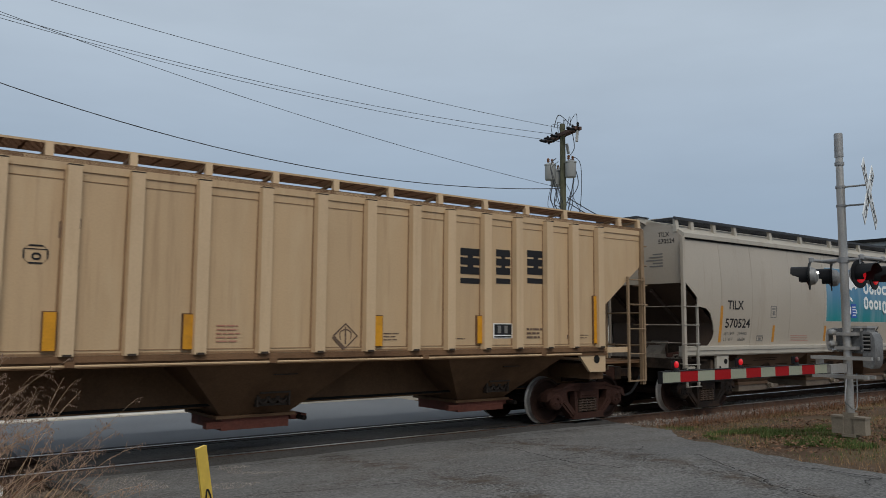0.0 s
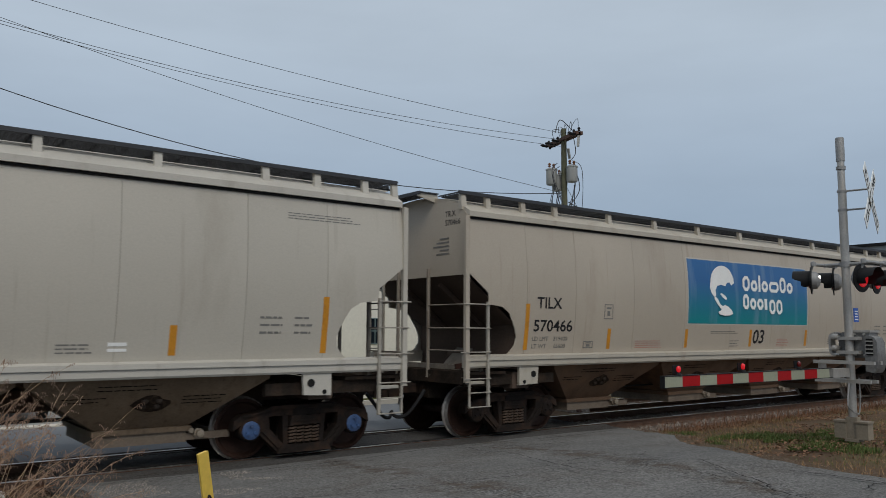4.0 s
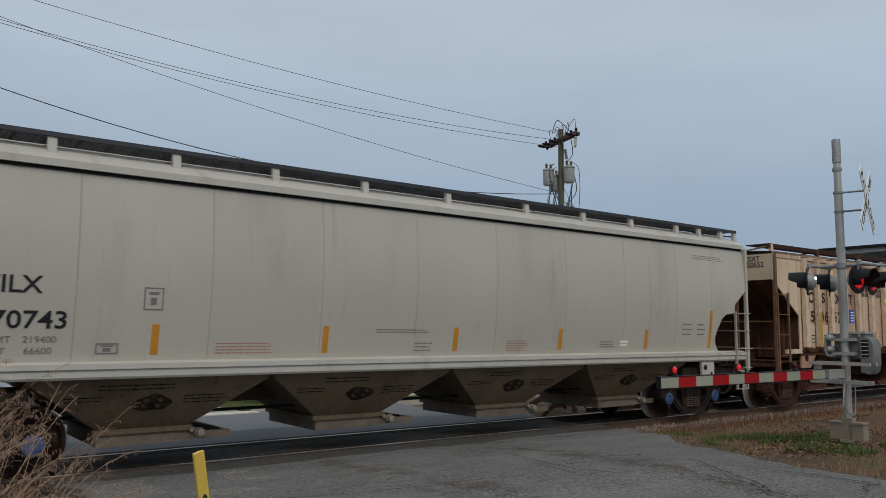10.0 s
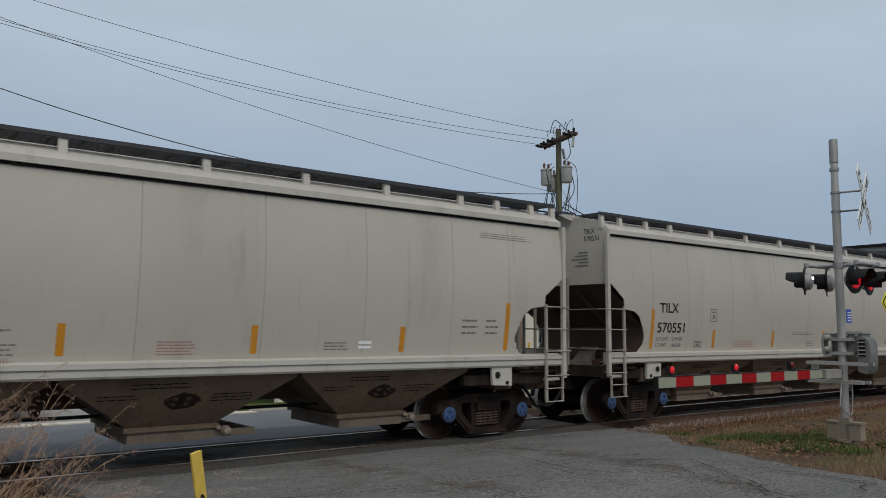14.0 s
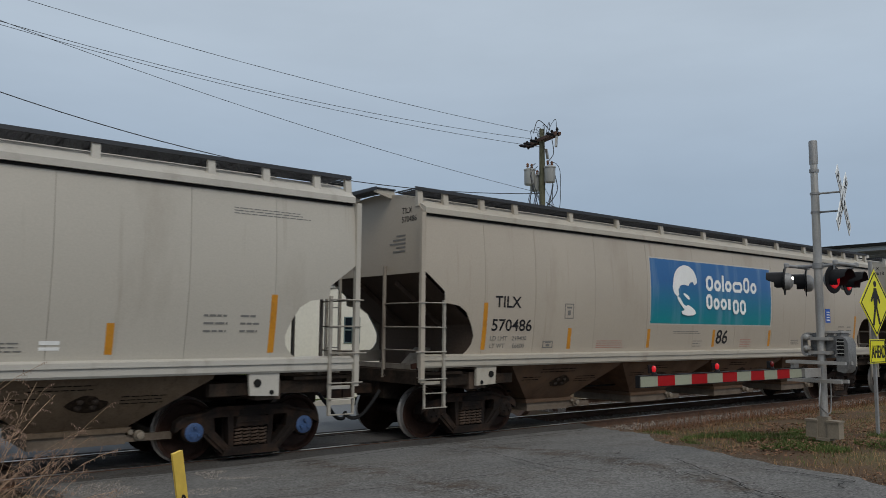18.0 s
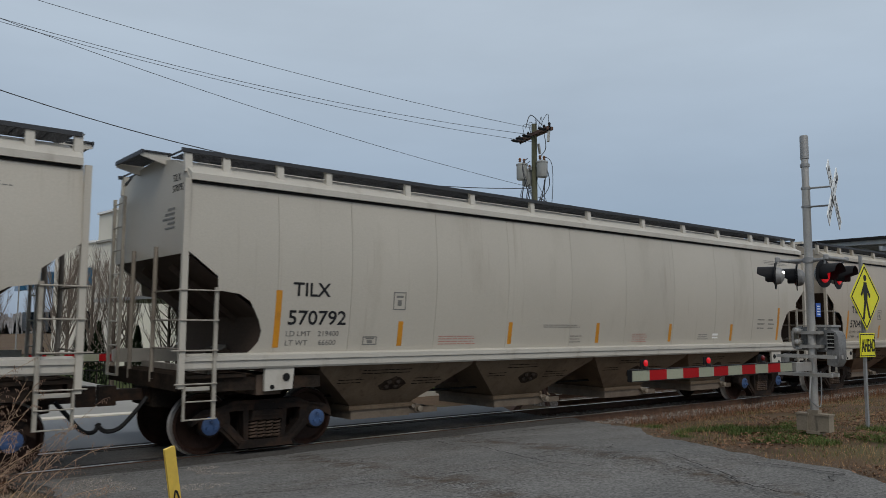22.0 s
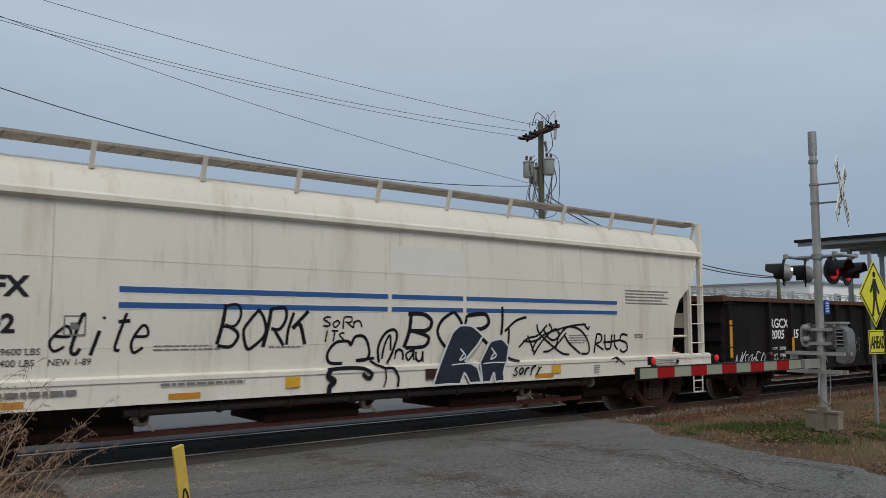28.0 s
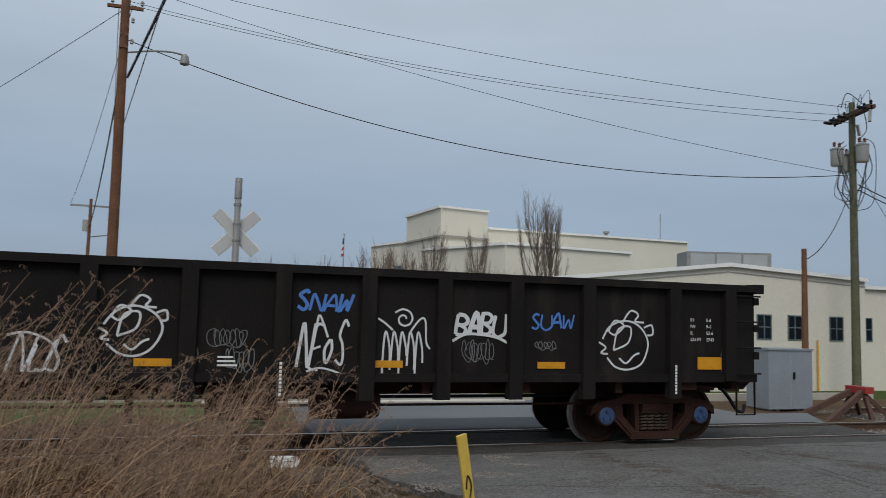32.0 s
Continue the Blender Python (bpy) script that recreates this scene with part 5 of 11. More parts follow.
plant = thing("office_building", "large cream rendered building with flat roofs and white coping", "building", at=pose(0, 0, 0))
TOWER = [(18.56, 44.75), (22.8, 45.7), (22.4, 53.2), (17.9, 52.2)]
MAIN = [(22.85, 45.75), (42.1, 46.5), (42.1, 70), (22.4, 70)]
WING = [(17.95, 52.25), (22.4, 53.25), (21.8, 60), (16.3, 58.5)]
FRONT = [(20.15, 35.6), (30.5, 37.0), (30.0, 45.9), (22.9, 45.6), (18.6, 44.7), (16.8, 43.7)]
for name, outline, top in (("tower", TOWER, 10.43), ("main_block", MAIN, 9.1), ("west_wing", WING, 8.3), ("front_block", FRONT, 6.9)):
    w = part(name, prism(outline, -1.2, top), WALL_WHITE, plant)
    part("coping", coping(outline, top + 0.06), COPING, w)
    part("wall_joint", coping(outline, top - (2.2 if name == "tower" else 0.9)), WALL_LINE, w) if name in ("tower",) else None
for k in range(7):
    x, y = 17.75 - 0.108 * (0.8 + k * 2.6), 52.9 + k * 2.6
    part("window", Shape().box(x - 0.25, x + 0.1, y, y + 2.3, 4.9, 6.3), GLASS_BLUE, plant, "ribbon window with a blue reflection in its colour")
for k in range(6):
    x, y = 17.75 - 0.108 * (0.8 + k * 2.6), 52.9 + k * 2.6
    part("window", Shape().box(x - 0.25, x + 0.1, y, y + 2.3, 1.2, 2.9), GLASS_DARK, plant, "dark ribbon window")
s = Shape()
s.box(31.0, 34.2, 46.2, 46.4, 6.2, 7.2)
part("louvre_window", s, GLASS_DARK, plant)
s = Shape()
s.lathe([(0.15, 9.1), (0.15, 9.9), (0.3, 9.95), (0.3, 10.1)], (36.0, 50, 0), "z", 10)
s.tube([(43.0, 52, 9.0), (43.0, 52, 12.4)], 0.04, 6)
part("roof_vent", s, GALV_DULL, plant)

# ---- low white building behind the pole ----
low = thing("low_building", "low cream rendered building with small dark windows", "building", at=pose(0, 0, 0))
s = Shape()
s.slab([(11.5, -1.15), (25.0, -1.15), (25.0, 3.80), (18.7, 4.11), (11.5, 3.3)], "y", 11.3, 11.6)
part("front_wall", s, WALL_WHITE, low)
s = Shape()
s.slab([(11.5, 3.26), (18.7, 4.07), (25.0, 3.76), (25.0, 3.9), (18.7, 4.21), (11.5, 3.4)], "y", 11.15, 11.42)
part("coping", s, COPING, low)
part("joint_line", Shape().slab([(11.5, 3.05), (18.7, 3.86), (25.0, 3.55), (25.0, 3.59), (18.7, 3.90), (11.5, 3.09)], "y", 11.28, 11.31), WALL_LINE, low)
part("rear_wing", Shape().box(25.0, 31.0, 11.6, 30.0, -1.15, 3.55), WALL_WHITE, low)
part("wing_coping", Shape().box(24.9, 31.1, 11.45, 11.75, 3.5, 3.64), COPING, low)
part("roof_deck", Shape().box(11.6, 25.0, 11.6, 30, 3.0, 3.15), GALV_DULL, low)
for x in (14.9, 17.6, 20.24, 21.63, 23.57, 25.3, 26.9, 28.6):
    y = 11.3 if x < 24.8 else 11.6
    wd = part("window", Shape().box(x - 0.30, x + 0.30, y - 0.012, y + 0.02, 1.50, 2.36), GLASS_DARK, low, "small dark window")
    f = Shape()
    for a, b, c, d in ((-0.33, -0.29, 1.47, 2.39), (0.29, 0.33, 1.47, 2.39), (-0.29, 0.29, 2.35, 2.39), (-0.29, 0.29, 1.47, 1.51), (-0.29, 0.29, 1.91, 1.95), (-0.02, 0.02, 1.51, 1.91), (-0.02, 0.02, 1.95, 2.35)):
        f.box(x + a, x + b, y - 0.03, y + 0.02, c, d)
    part("window_frame", f, FRAME_TEAL, wd)
part("gas_pipe", Shape().tube([(22.6, 11.2, -1.0), (22.6, 11.2, 1.5)], 0.035, 6), YELLOW, low, "yellow gas pipe")
hv = thing("roof_unit", "long grey louvred roof ventilation unit", "ventilation unit", at=pose(24.7, 19.3, 3.15, 0, 0, -18))
part("casing", Shape().box(-2.0, 2.0, -0.8, 0.8, 0, 2.25), GALV_DULL, hv)
for k in range(3):
    part("louvre", Shape().box(-1.85 + k * 1.25, -0.7 + k * 1.25, -0.83, -0.8, 1.2, 2.15), PLANT_STEEL, hv)
annex = thing("annex_building", "small cream building with a dark sloping roof edge", "building", at=pose(0, 0, 0))
part("wall", Shape().box(33.5, 41.0, 13.0, 22.0, -1.2, 2.75), WALL_WHITE, annex)
part("roof", Shape().slab([(33.2, 2.75), (41.3, 2.75), (41.3, 2.9), (33.2, 3.1)], "y", 12.6, 22.3), GALV_DULL, annex)
for x in (34.6, 36.9):
    part("window", Shape().box(x - 0.35, x + 0.35, 12.97, 13.01, 1.15, 2.2), GLASS_DARK, annex, "small dark window")
part("door", Shape().box(39.6, 40.5, 12.97, 13.01, -0.9, 1.2), CABINET, annex)

# ---- grey cabinet, bumper stop ----
cab = thing("equipment_cabinet", "tall grey steel equipment cabinet on short legs", "cabinet", at=pose(16.22, 6.0, -0.5))
part("body", Shape().box(-0.75, 0.75, -0.45, 0.45, 0.18, 1.80), CABINET, cab)
part("top", Shape().box(-0.78, 0.78, -0.48, 0.48, 1.80, 1.85), CABINET, cab)
for x in (-0.55, -0.35, 0.35, 0.55):
    part("leg", Shape().box(x - 0.05, x + 0.05, -0.35, 0.35, 0, 0.18), CONCRETE, cab)
part("door_line", Shape().box(-0.01, 0.01, -0.455, -0.445, 0.22, 1.7), PLANT_STEEL, cab)
part("latch", Shape().box(0.08, 0.14, -0.48, -0.45, 1.0, 1.2), BLACK_STEEL, cab)
stop = thing("bumper_stop", "rusted steel bumper stop with a red head", "bumper stop", at=pose(17.1, 4.1, -0.52))
stop.scale = (0.75, 0.75, 0.75)
for m in (-1, 1):
    part("leg", Shape().bar((-2.2, m * 0.75, 0.05), (0.0, m * 0.22, 1.12), 0.16, 0.2), RUST_BROWN, stop)
    part("strut", Shape().bar((0.9, m * 0.75, 0.05), (0.02, m * 0.22, 1.05), 0.12, 0.14), RUST_BROWN, stop)
    part("post", Shape().bar((-0.1, m * 0.75, 0.0), (0.0, m * 0.25, 1.1), 0.14, 0.14), RUST_BROWN, stop)
part("head", Shape().box(-0.12, 0.25, -0.45, 0.45, 1.05, 1.28), BUMPER_RED, stop)


# ---- plant yard far to the east ----
def rack(x0, x1, y, z, levels):
    r = thing("pipe_rack", "grey steel pipe rack with open lattice beams", "pipe rack", "plant structures", pose(0, 0, 0))
    n = int((x1 - x0) / 3.2)
    for k in range(n + 1):
        x = x0 + (x1 - x0) * k / n
        s = Shape()
        s.box(x - 0.08, x + 0.08, y - 0.08, y + 0.08, -1, z)
        s.box(x - 0.08, x + 0.08, y + 1.9, y + 2.06, -1, z)
        part("rack_post", s, PLANT_STEEL, r)
    for lv in levels:
        s = Shape()
        for yy in (y, y + 2):
            s.box(x0, x1, yy - 0.06, yy + 0.06, lv - 0.06, lv + 0.06)
            s.box(x0, x1, yy - 0.05, yy + 0.05, lv + 0.62, lv + 0.7)
            for k in range(n * 3):
                a = x0 + (x1 - x0) * k / (n * 3)
                b = x0 + (x1 - x0) * (k + 1) / (n * 3)
                s.bar((a, yy, lv if k % 2 else lv + 0.66), (b, yy, lv + 0.66 if k % 2 else lv), 0.05)
        part("lattice_beam", s, PLANT_STEEL, r)
        p = Shape()
        for j in range(4):
            p.tube([(x0, y + 0.3 + j * 0.45, lv + 0.2), (x1, y + 0.3 + j * 0.45, lv + 0.2)], 0.09, 8)
        part("pipe_run", p, PLANT_WHITE, r)


rack(42, 92, 16.0, 4.3, (3.5, 1.9))
rack(46, 80, 8.0, 3.2, (2.3, 0.9))
for x0, x1, y0, y1, h, lab in ((46, 60, 20, 28, 4.0, "white plant shed with flat cladding"), (62, 90, 18, 30, 5.2, "long white plant building"), (55, 62, 11.5, 15, 2.6, "low white plant hut")):
    b = thing("plant_building", lab, "building", "plant buildings", pose(0, 0, 0))
    part("wall", Shape().box(x0, x1, y0, y1, -1.2, h), PLANT_WHITE, b)
    part("roof", Shape().box(x0 - 0.2, x1 + 0.2, y0 - 0.2, y1 + 0.2, h, h + 0.18), GALV_DULL, b)
    for k in range(3):
        x = x0 + (x1 - x0) * (k + 0.5) / 3
        part("window", Shape().box(x - 0.6, x + 0.6, y0 - 0.02, y0 + 0.02, h - 1.6, h - 0.8), GLASS_DARK, b)
stair = thing("steel_stair", "grey open steel stair with handrails", "stair", at=pose(43.0, 11.0, -1.0))
for k in range(14):
    part("step", Shape().box(k * 0.24, k * 0.24 + 0.26, 0, 1.0, k * 0.2 + 0.18, k * 0.2 + 0.2), PLANT_STEEL, stair)
for yy in (0, 1.0):
    part("stringer", Shape().bar((0, yy, 0.1), (3.4, yy, 2.9), 0.06, 0.2), PLANT_STEEL, stair)
    s = Shape()
    for dz in (0.5, 1.0):
        s.tube([(0, yy, 0.1 + dz), (3.4, yy, 2.9 + dz)], 0.025, 6)
    part("handrail", s, PLANT_STEEL, stair)
part("landing", Shape().box(3.3, 5.6, -0.1, 1.1, 2.8, 2.9), PLANT_STEEL, stair)
for x in (3.5, 5.4):
    part("leg", Shape().box(x - 0.06, x + 0.06, -0.05, 0.05, 0, 2.8), PLANT_STEEL, stair)
fan = thing("drum_fan", "large round fan with a wire guard", "fan", at=pose(41.5, 6.0, -0.7, 0, 0, 30))
part("drum", Shape().lathe([(0.95, -0.2), (1.0, 0.0), (0.95, 0.25), (0.88, 0.25), (0.92, 0.0), (0.88, -0.2)], (0, 0, 1.05), "y", 24), GALV_DULL, fan)
s = Shape()
for k in range(10):
    a = k * math.pi / 10
    s.tube([(0.92 * math.cos(a), -0.2, 1.05 + 0.92 * math.sin(a)), (-0.92 * math.cos(a), -0.2, 1.05 - 0.92 * math.sin(a))], 0.012, 4)
part("guard", s, PLANT_STEEL, fan)
s = Shape()
for k in range(4):
    a = k * math.pi / 2 + 0.4
    s.slab([(0.1 * math.cos(a), 1.05 + 0.1 * math.sin(a)), (0.85 * math.cos(a - 0.25), 1.05 + 0.85 * math.sin(a - 0.25)), (0.85 * math.cos(a + 0.3), 1.05 + 0.85 * math.sin(a + 0.3))], "y", 0.0, 0.03)
part("blade", s, GALV_DULL, fan)
part("stand", Shape().box(-0.5, 0.5, -0.3, 0.3, 0, 0.12), PLANT_STEEL, fan)
shelter = thing("loading_canopy", "dark flat canopy roof on steel posts beside the track", "canopy", at=pose(38.5, 3.9, -0.5))
part("roof", Shape().slab([(-2.2, 6.28), (8.0, 6.55), (8.0, 6.68), (-2.2, 6.42)], "y", -2.6, 2.2), BLACK_STEEL, shelter)
for x in (-1.2, 2.2, 6.0):
    for yy in (-2.0, 1.6):
        part("post", Shape().box(x - 0.09, x + 0.09, yy - 0.09, yy + 0.09, 0, 6.2), PLANT_STEEL, shelter)
s = Shape()
for x in (-2.0, 0.2, 2.4, 4.6, 6.8):
    s.box(x - 0.06, x + 0.06, -2.5, 2.1, 6.10, 6.29 + 0.0265 * (x + 2.2))
s.box(-2.1, 7.9, -2.05, -1.95, 5.8, 6.0)
part("purlin", s, PLANT_STEEL, shelter)
rail_fence = thing("yard_fence", "grey steel pipe railing round the plant yard", "fence", at=pose(30.5, 7.2, -0.8))
for k in range(16):
    part("fence_post", Shape().tube([(k * 1.4, 0, 0), (k * 1.4, 0, 1.15)], 0.03, 6), PLANT_STEEL, rail_fence)
for z in (0.6, 1.1):
    part("fence_rail", Shape().tube([(0, 0, z), (21, 0, z)], 0.025, 6), PLANT_STEEL, rail_fence)

block_stone = Shape().slab([(-0.17, -0.12), (0.15, -0.13), (0.18, 0.11), (-0.15, 0.13)], "z", 0, 0.2).mesh("concrete_block")
block_stone.materials.append(COPING)
tagged(new("concrete_block", block_stone), "small white concrete block beside the track", "block").matrix_basis = pose(1.4, -1.79, -0.12, 0, 4, 20)


# ---- plants ----
def blade(shape, x, y, z, height, lean, turn, width, bend=0.35, steps=4):
    """One flat stalk of grass that arches over towards its tip."""
    dx, dy = math.cos(turn), math.sin(turn)
    pts, out, up = [], 0.0, 0.0
    for k in range(steps + 1):
        pts.append((x + dx * out, y + dy * out, z + up))
        u = (k + 0.5) / steps
        a = min(lean * 0.8 + bend * 1.5 * u ** 2.2, 2.4)
        out, up = out + math.sin(a) * height / steps, up + math.cos(a) * height / steps
    wx, wy = -dy * width / 2, dx * width / 2
    k = len(shape.v)
    for i, p in enumerate(pts):
        f = 1 - 0.75 * i / steps
        shape.v += [(p[0] - wx * f, p[1] - wy * f, p[2]), (p[0] + wx * f, p[1] + wy * f, p[2])]
    shape.f += [(k + 2 * i, k + 2 * i + 1, k + 2 * i + 3, k + 2 * i + 2) for i in range(steps)]
    return pts


def grass_patch(name, spots, material, label, lo, hi, width, seed, lean=0.35, kind="stuff"):
    rng, s = random.Random(seed), Shape()
    for x, y in spots:
        blade(s, x, y, ground_z(x, y) - 0.03, rng.uniform(lo, hi), rng.uniform(0.05, lean), rng.uniform(0, 6.28), width * rng.uniform(0.7, 1.3), rng.uniform(0.1, 0.6))
    me = s.mesh(name)
    me.materials.append(material)
    tagged(new(name, me), label, "grass", kind=kind)


def scatter(n, x0, x1, y0, y1, seed, keep=None):
    rng, out = random.Random(seed), []
    while len(out) < n:
        p = (rng.uniform(x0, x1), rng.uniform(y0, y1))
        if keep is None or keep(*p):
            out.append(p)
    return out


def right_of_road(x, y):
    return x > road_edges(y)[1] + 0.15 if y < -1.6 else x > 12.9


def cluster(x, y, scale, seed):
    return noise.noise(Vector((x * scale, y * scale, seed))) > 0.0


grass_patch("dry_verge_grass", scatter(42000, 8, 24, -12.5, -2.75, 1, lambda x, y: right_of_road(x - 0.25, y) and noise.noise(Vector((x * 0.8, y * 0.8, 9))) > -0.25), VERGE_DRY, "short matted dry grass beside the road", 0.025, 0.085, 0.007, 101, 1.6)
grass_patch("thin_verge_grass", scatter(13000, 8, 24, -12.5, -2.3, 14, lambda x, y: right_of_road(x - 0.4, y) and cluster(x, y, 0.9, 6)), VERGE_GREEN, "thin green grass among the dry", 0.025, 0.07, 0.006, 109, 1.3)
grass_patch("green_verge_grass", scatter(15000, 9.5, 15.5, -9.0, -2.6, 2, lambda x, y: right_of_road(x - 0.45 - 0.4 * noise.noise(Vector((x * 2, y * 2, 8))), y) and noise.noise(Vector((x * 1.3, y * 1.3, 3))) > -0.05 + 0.12 * abs(x - 12.1) and ((x - 12.1) ** 2 / 3.4 + (y + 6.1) ** 2 / 3.0 < 1 or (x - 11.9) ** 2 + (y + 3.2) ** 2 < 0.35)), VERGE_GREEN,
            "fresh green grass patch round the signal", 0.03, 0.10, 0.007, 102, 1.3)
grass_patch("russet_trackside_grass", scatter(4500, 12.2, 30, -3.4, -1.8, 3, right_of_road), GRASS_RUSSET, "taller russet dead grass along the ballast", 0.08, 0.36, 0.006, 103, 1.1)
grass_patch("low_dead_grass", scatter(4500, -6, 1.7, -8.5, -2.2, 4), GRASS_DRY, "matted dry grass beside the track", 0.08, 0.32, 0.008, 104, 0.9)
grass_patch("matted_russet_grass", scatter(12000, -6, 1.3, -8.5, -2.9, 5), GRASS_RUSSET, "matted russet dead grass", 0.06, 0.26, 0.007, 105, 1.2)
grass_patch("far_lawn_grass", scatter(9000, -14, 2.1, 3.4, 8.0, 6), GRASS_GREEN, "green grass strip behind the track", 0.05, 0.16, 0.01, 106)


def stem(shape, x, y, height, lean, turn, bend, r, steps=9):
    """A thin round stalk that leans one way and nods at its tip."""
    dx, dy, out, up, pts = math.cos(turn), math.sin(turn), 0.0, 0.0, []
    for k in range(steps + 1):
        pts.append(Vector((x + dx * out, y + dy * out, up)))
        a = min(lean + bend * ((k + 0.5) / steps) ** 2.5, 2.2)
        out, up = out + math.sin(a) * height / steps, up + math.cos(a) * height / steps
    shape.tube(pts, [r * (1 - 0.7 * k / steps) for k in range(steps + 1)], 3)
    return pts


def curl(shape, start, long, lean, turn, bend, width, r, steps=7):
    """A dry leaf that arches over and curls down, twisted along its length."""
    dx, dy, p = math.cos(turn), math.sin(turn), Vector(start)
    k0, twist = len(shape.v), r.uniform(0, 3.14)
    for k in range(steps + 1):
        u = k / steps
        a = lean + bend * u ** 1.3
        side = Vector((-dy, dx, 0)) * math.cos(twist + 1.5 * u) + Vector((-dx * math.cos(a), -dy * math.cos(a), math.sin(a))) * math.sin(twist + 1.5 * u)
        w = width * (1 - 0.8 * u) / 2
        shape.v += [tuple(p - side * w), tuple(p + side * w)]
        p = p + Vector((dx * math.sin(a), dy * math.sin(a), math.cos(a))) * (long / steps)
    shape.f += [(k0 + 2 * i, k0 + 2 * i + 1, k0 + 2 * i + 3, k0 + 2 * i + 2) for i in range(steps)]


def tall_weed(x, y, height, lean, turn, seed, dense):
    """A tall dry grass tuft: leaning stalks with open, drooping seed heads over curled dead leaves."""
    r = random.Random(seed)
    w = thing("tall_grass", "tall dry grass tuft with drooping seed heads", "wild grass", "dry grass tufts", pose(x, y, ground_z(x, y) - 0.03))
    s, leaf, h = Shape(), Shape(), Shape()
    for k in range(dense):
        pts = stem(s, r.gauss(0, 0.10), r.gauss(0, 0.10), height * r.uniform(0.7, 1.12), lean * r.uniform(0.35, 1.5), turn + r.uniform(-0.7, 0.7), r.uniform(0.1, 0.9), 0.0042)
        for i in (5, 6, 7, 8):
            d = (pts[i + 1] - pts[i]).normalized()
            for _ in range(3):
                p = pts[i].lerp(pts[i + 1], r.random())
                side = Vector((r.uniform(-1, 1), r.uniform(-1, 1), r.uniform(-0.3, 0.6))).normalized()
                long = r.uniform(0.05, 0.13) * (1.25 - 0.13 * (i - 5))
                q = p + (d * 0.8 + side).normalized() * long * 0.6
                e = q + (d * 0.5 + side + Vector((0, 0, -0.5))).normalized() * long * 0.5
                h.tube([p, q, e], [0.0014, 0.0012, 0.001], 3)
                for b in (q, q.lerp(e, 0.5), e):
                    tip = b + Vector((r.uniform(-0.008, 0.008), r.uniform(-0.008, 0.008), -r.uniform(0.012, 0.024)))
                    h.tube([b, b.lerp(tip, 0.5), tip], [0.001, 0.0028, 0.0006], 3)
        for _ in range(3):
            u = r.randrange(0, 4)
            curl(leaf, pts[u], r.uniform(0.22, 0.5), r.uniform(0.2, 0.9), turn + r.uniform(-1.8, 1.8), r.uniform(1.4, 2.7), 0.010, r)
    for _ in range(dense):
        a = r.uniform(0, 6.28)
        curl(leaf, (r.gauss(0, 0.16), r.gauss(0, 0.16), 0), r.uniform(0.3, 0.7), r.uniform(0.1, 0.6), a, r.uniform(1.2, 2.4), 0.011, r)
    part("stalk", s, STALK, w, kind="stuff")
    part("curled_leaf", leaf, GRASS_DRY if seed % 2 else GRASS_RUSSET, w, kind="stuff")
    part("seed_head", h, SEED, w, kind="stuff")
    return w


STALK = mat("bleached_grass_stalk", (0.33, 0.225, 0.145), 0.8, grain=10, blot=1, spread=0.2, bump=0, random_tone=0.55, island=True, gloss=0.15)
rng = random.Random(77)
tufts = [(0.95, -5.6, 1.45, 0.40, 0.3, 4), (1.2, -5.3, 1.2, 0.50, 0.1, 3), (0.6, -6.1, 1.45, 0.35, 0.6, 5), (1.05, -6.3, 1.15, 0.45, 0.4, 3),
         (0.3, -5.4, 1.55, 0.35, 0.5, 6), (0.75, -4.9, 1.4, 0.40, 0.9, 3), (0.5, -5.7, 1.55, 0.35, 0.4, 5), (0.2, -6.2, 1.5, 0.45, 0.3, 6), (0.4, -6.5, 1.4, 0.55, 0.2, 5), (0.1, -5.7, 1.6, 0.5, 0.1, 6), (0.7, -5.4, 1.45, 0.6, 0.6, 4), (0.55, -6.3, 1.35, 0.6, 0.1, 5), (0.85, -6.1, 1.25, 0.65, 0.3, 5), (0.35, -5.9, 1.5, 0.5, 0.2, 6), (0.75, -6.5, 1.1, 0.7, 0.0, 5), (0.15, -6.6, 1.3, 0.6, 0.2, 6)]
for k in range(62):
    x, y = rng.uniform(-3.6, 0.35), rng.uniform(-8.0, -3.4)
    tufts.append((x, y, rng.uniform(0.9, 1.4) + (0.7 if x < -0.8 and y < -5 else 0.0), rng.uniform(0.3, 0.85), rng.uniform(-0.5, 1.0), 11))
for k, (x, y, height, lean, turn, dense) in enumerate(tufts):
    tall_weed(x, y, height, lean, turn, 500 + k, dense)


SHOULDER = mat("brown_grey_shoulder_stone", (0.135, 0.11, 0.09), 0.9, grain=20, blot=5, spread=0.2, random_tone=0.6, island=True, gloss=0.1)
LITTER = mat("brown_grit", (0.13, 0.10, 0.075), 0.9, spread=0.25, bump=0, random_tone=0.5, island=True, gloss=0.15)
DEAD_LEAF = mat("dead_leaf", (0.16, 0.09, 0.055), 0.85, spread=0.25, bump=0, random_tone=0.55, island=True, gloss=0.15)


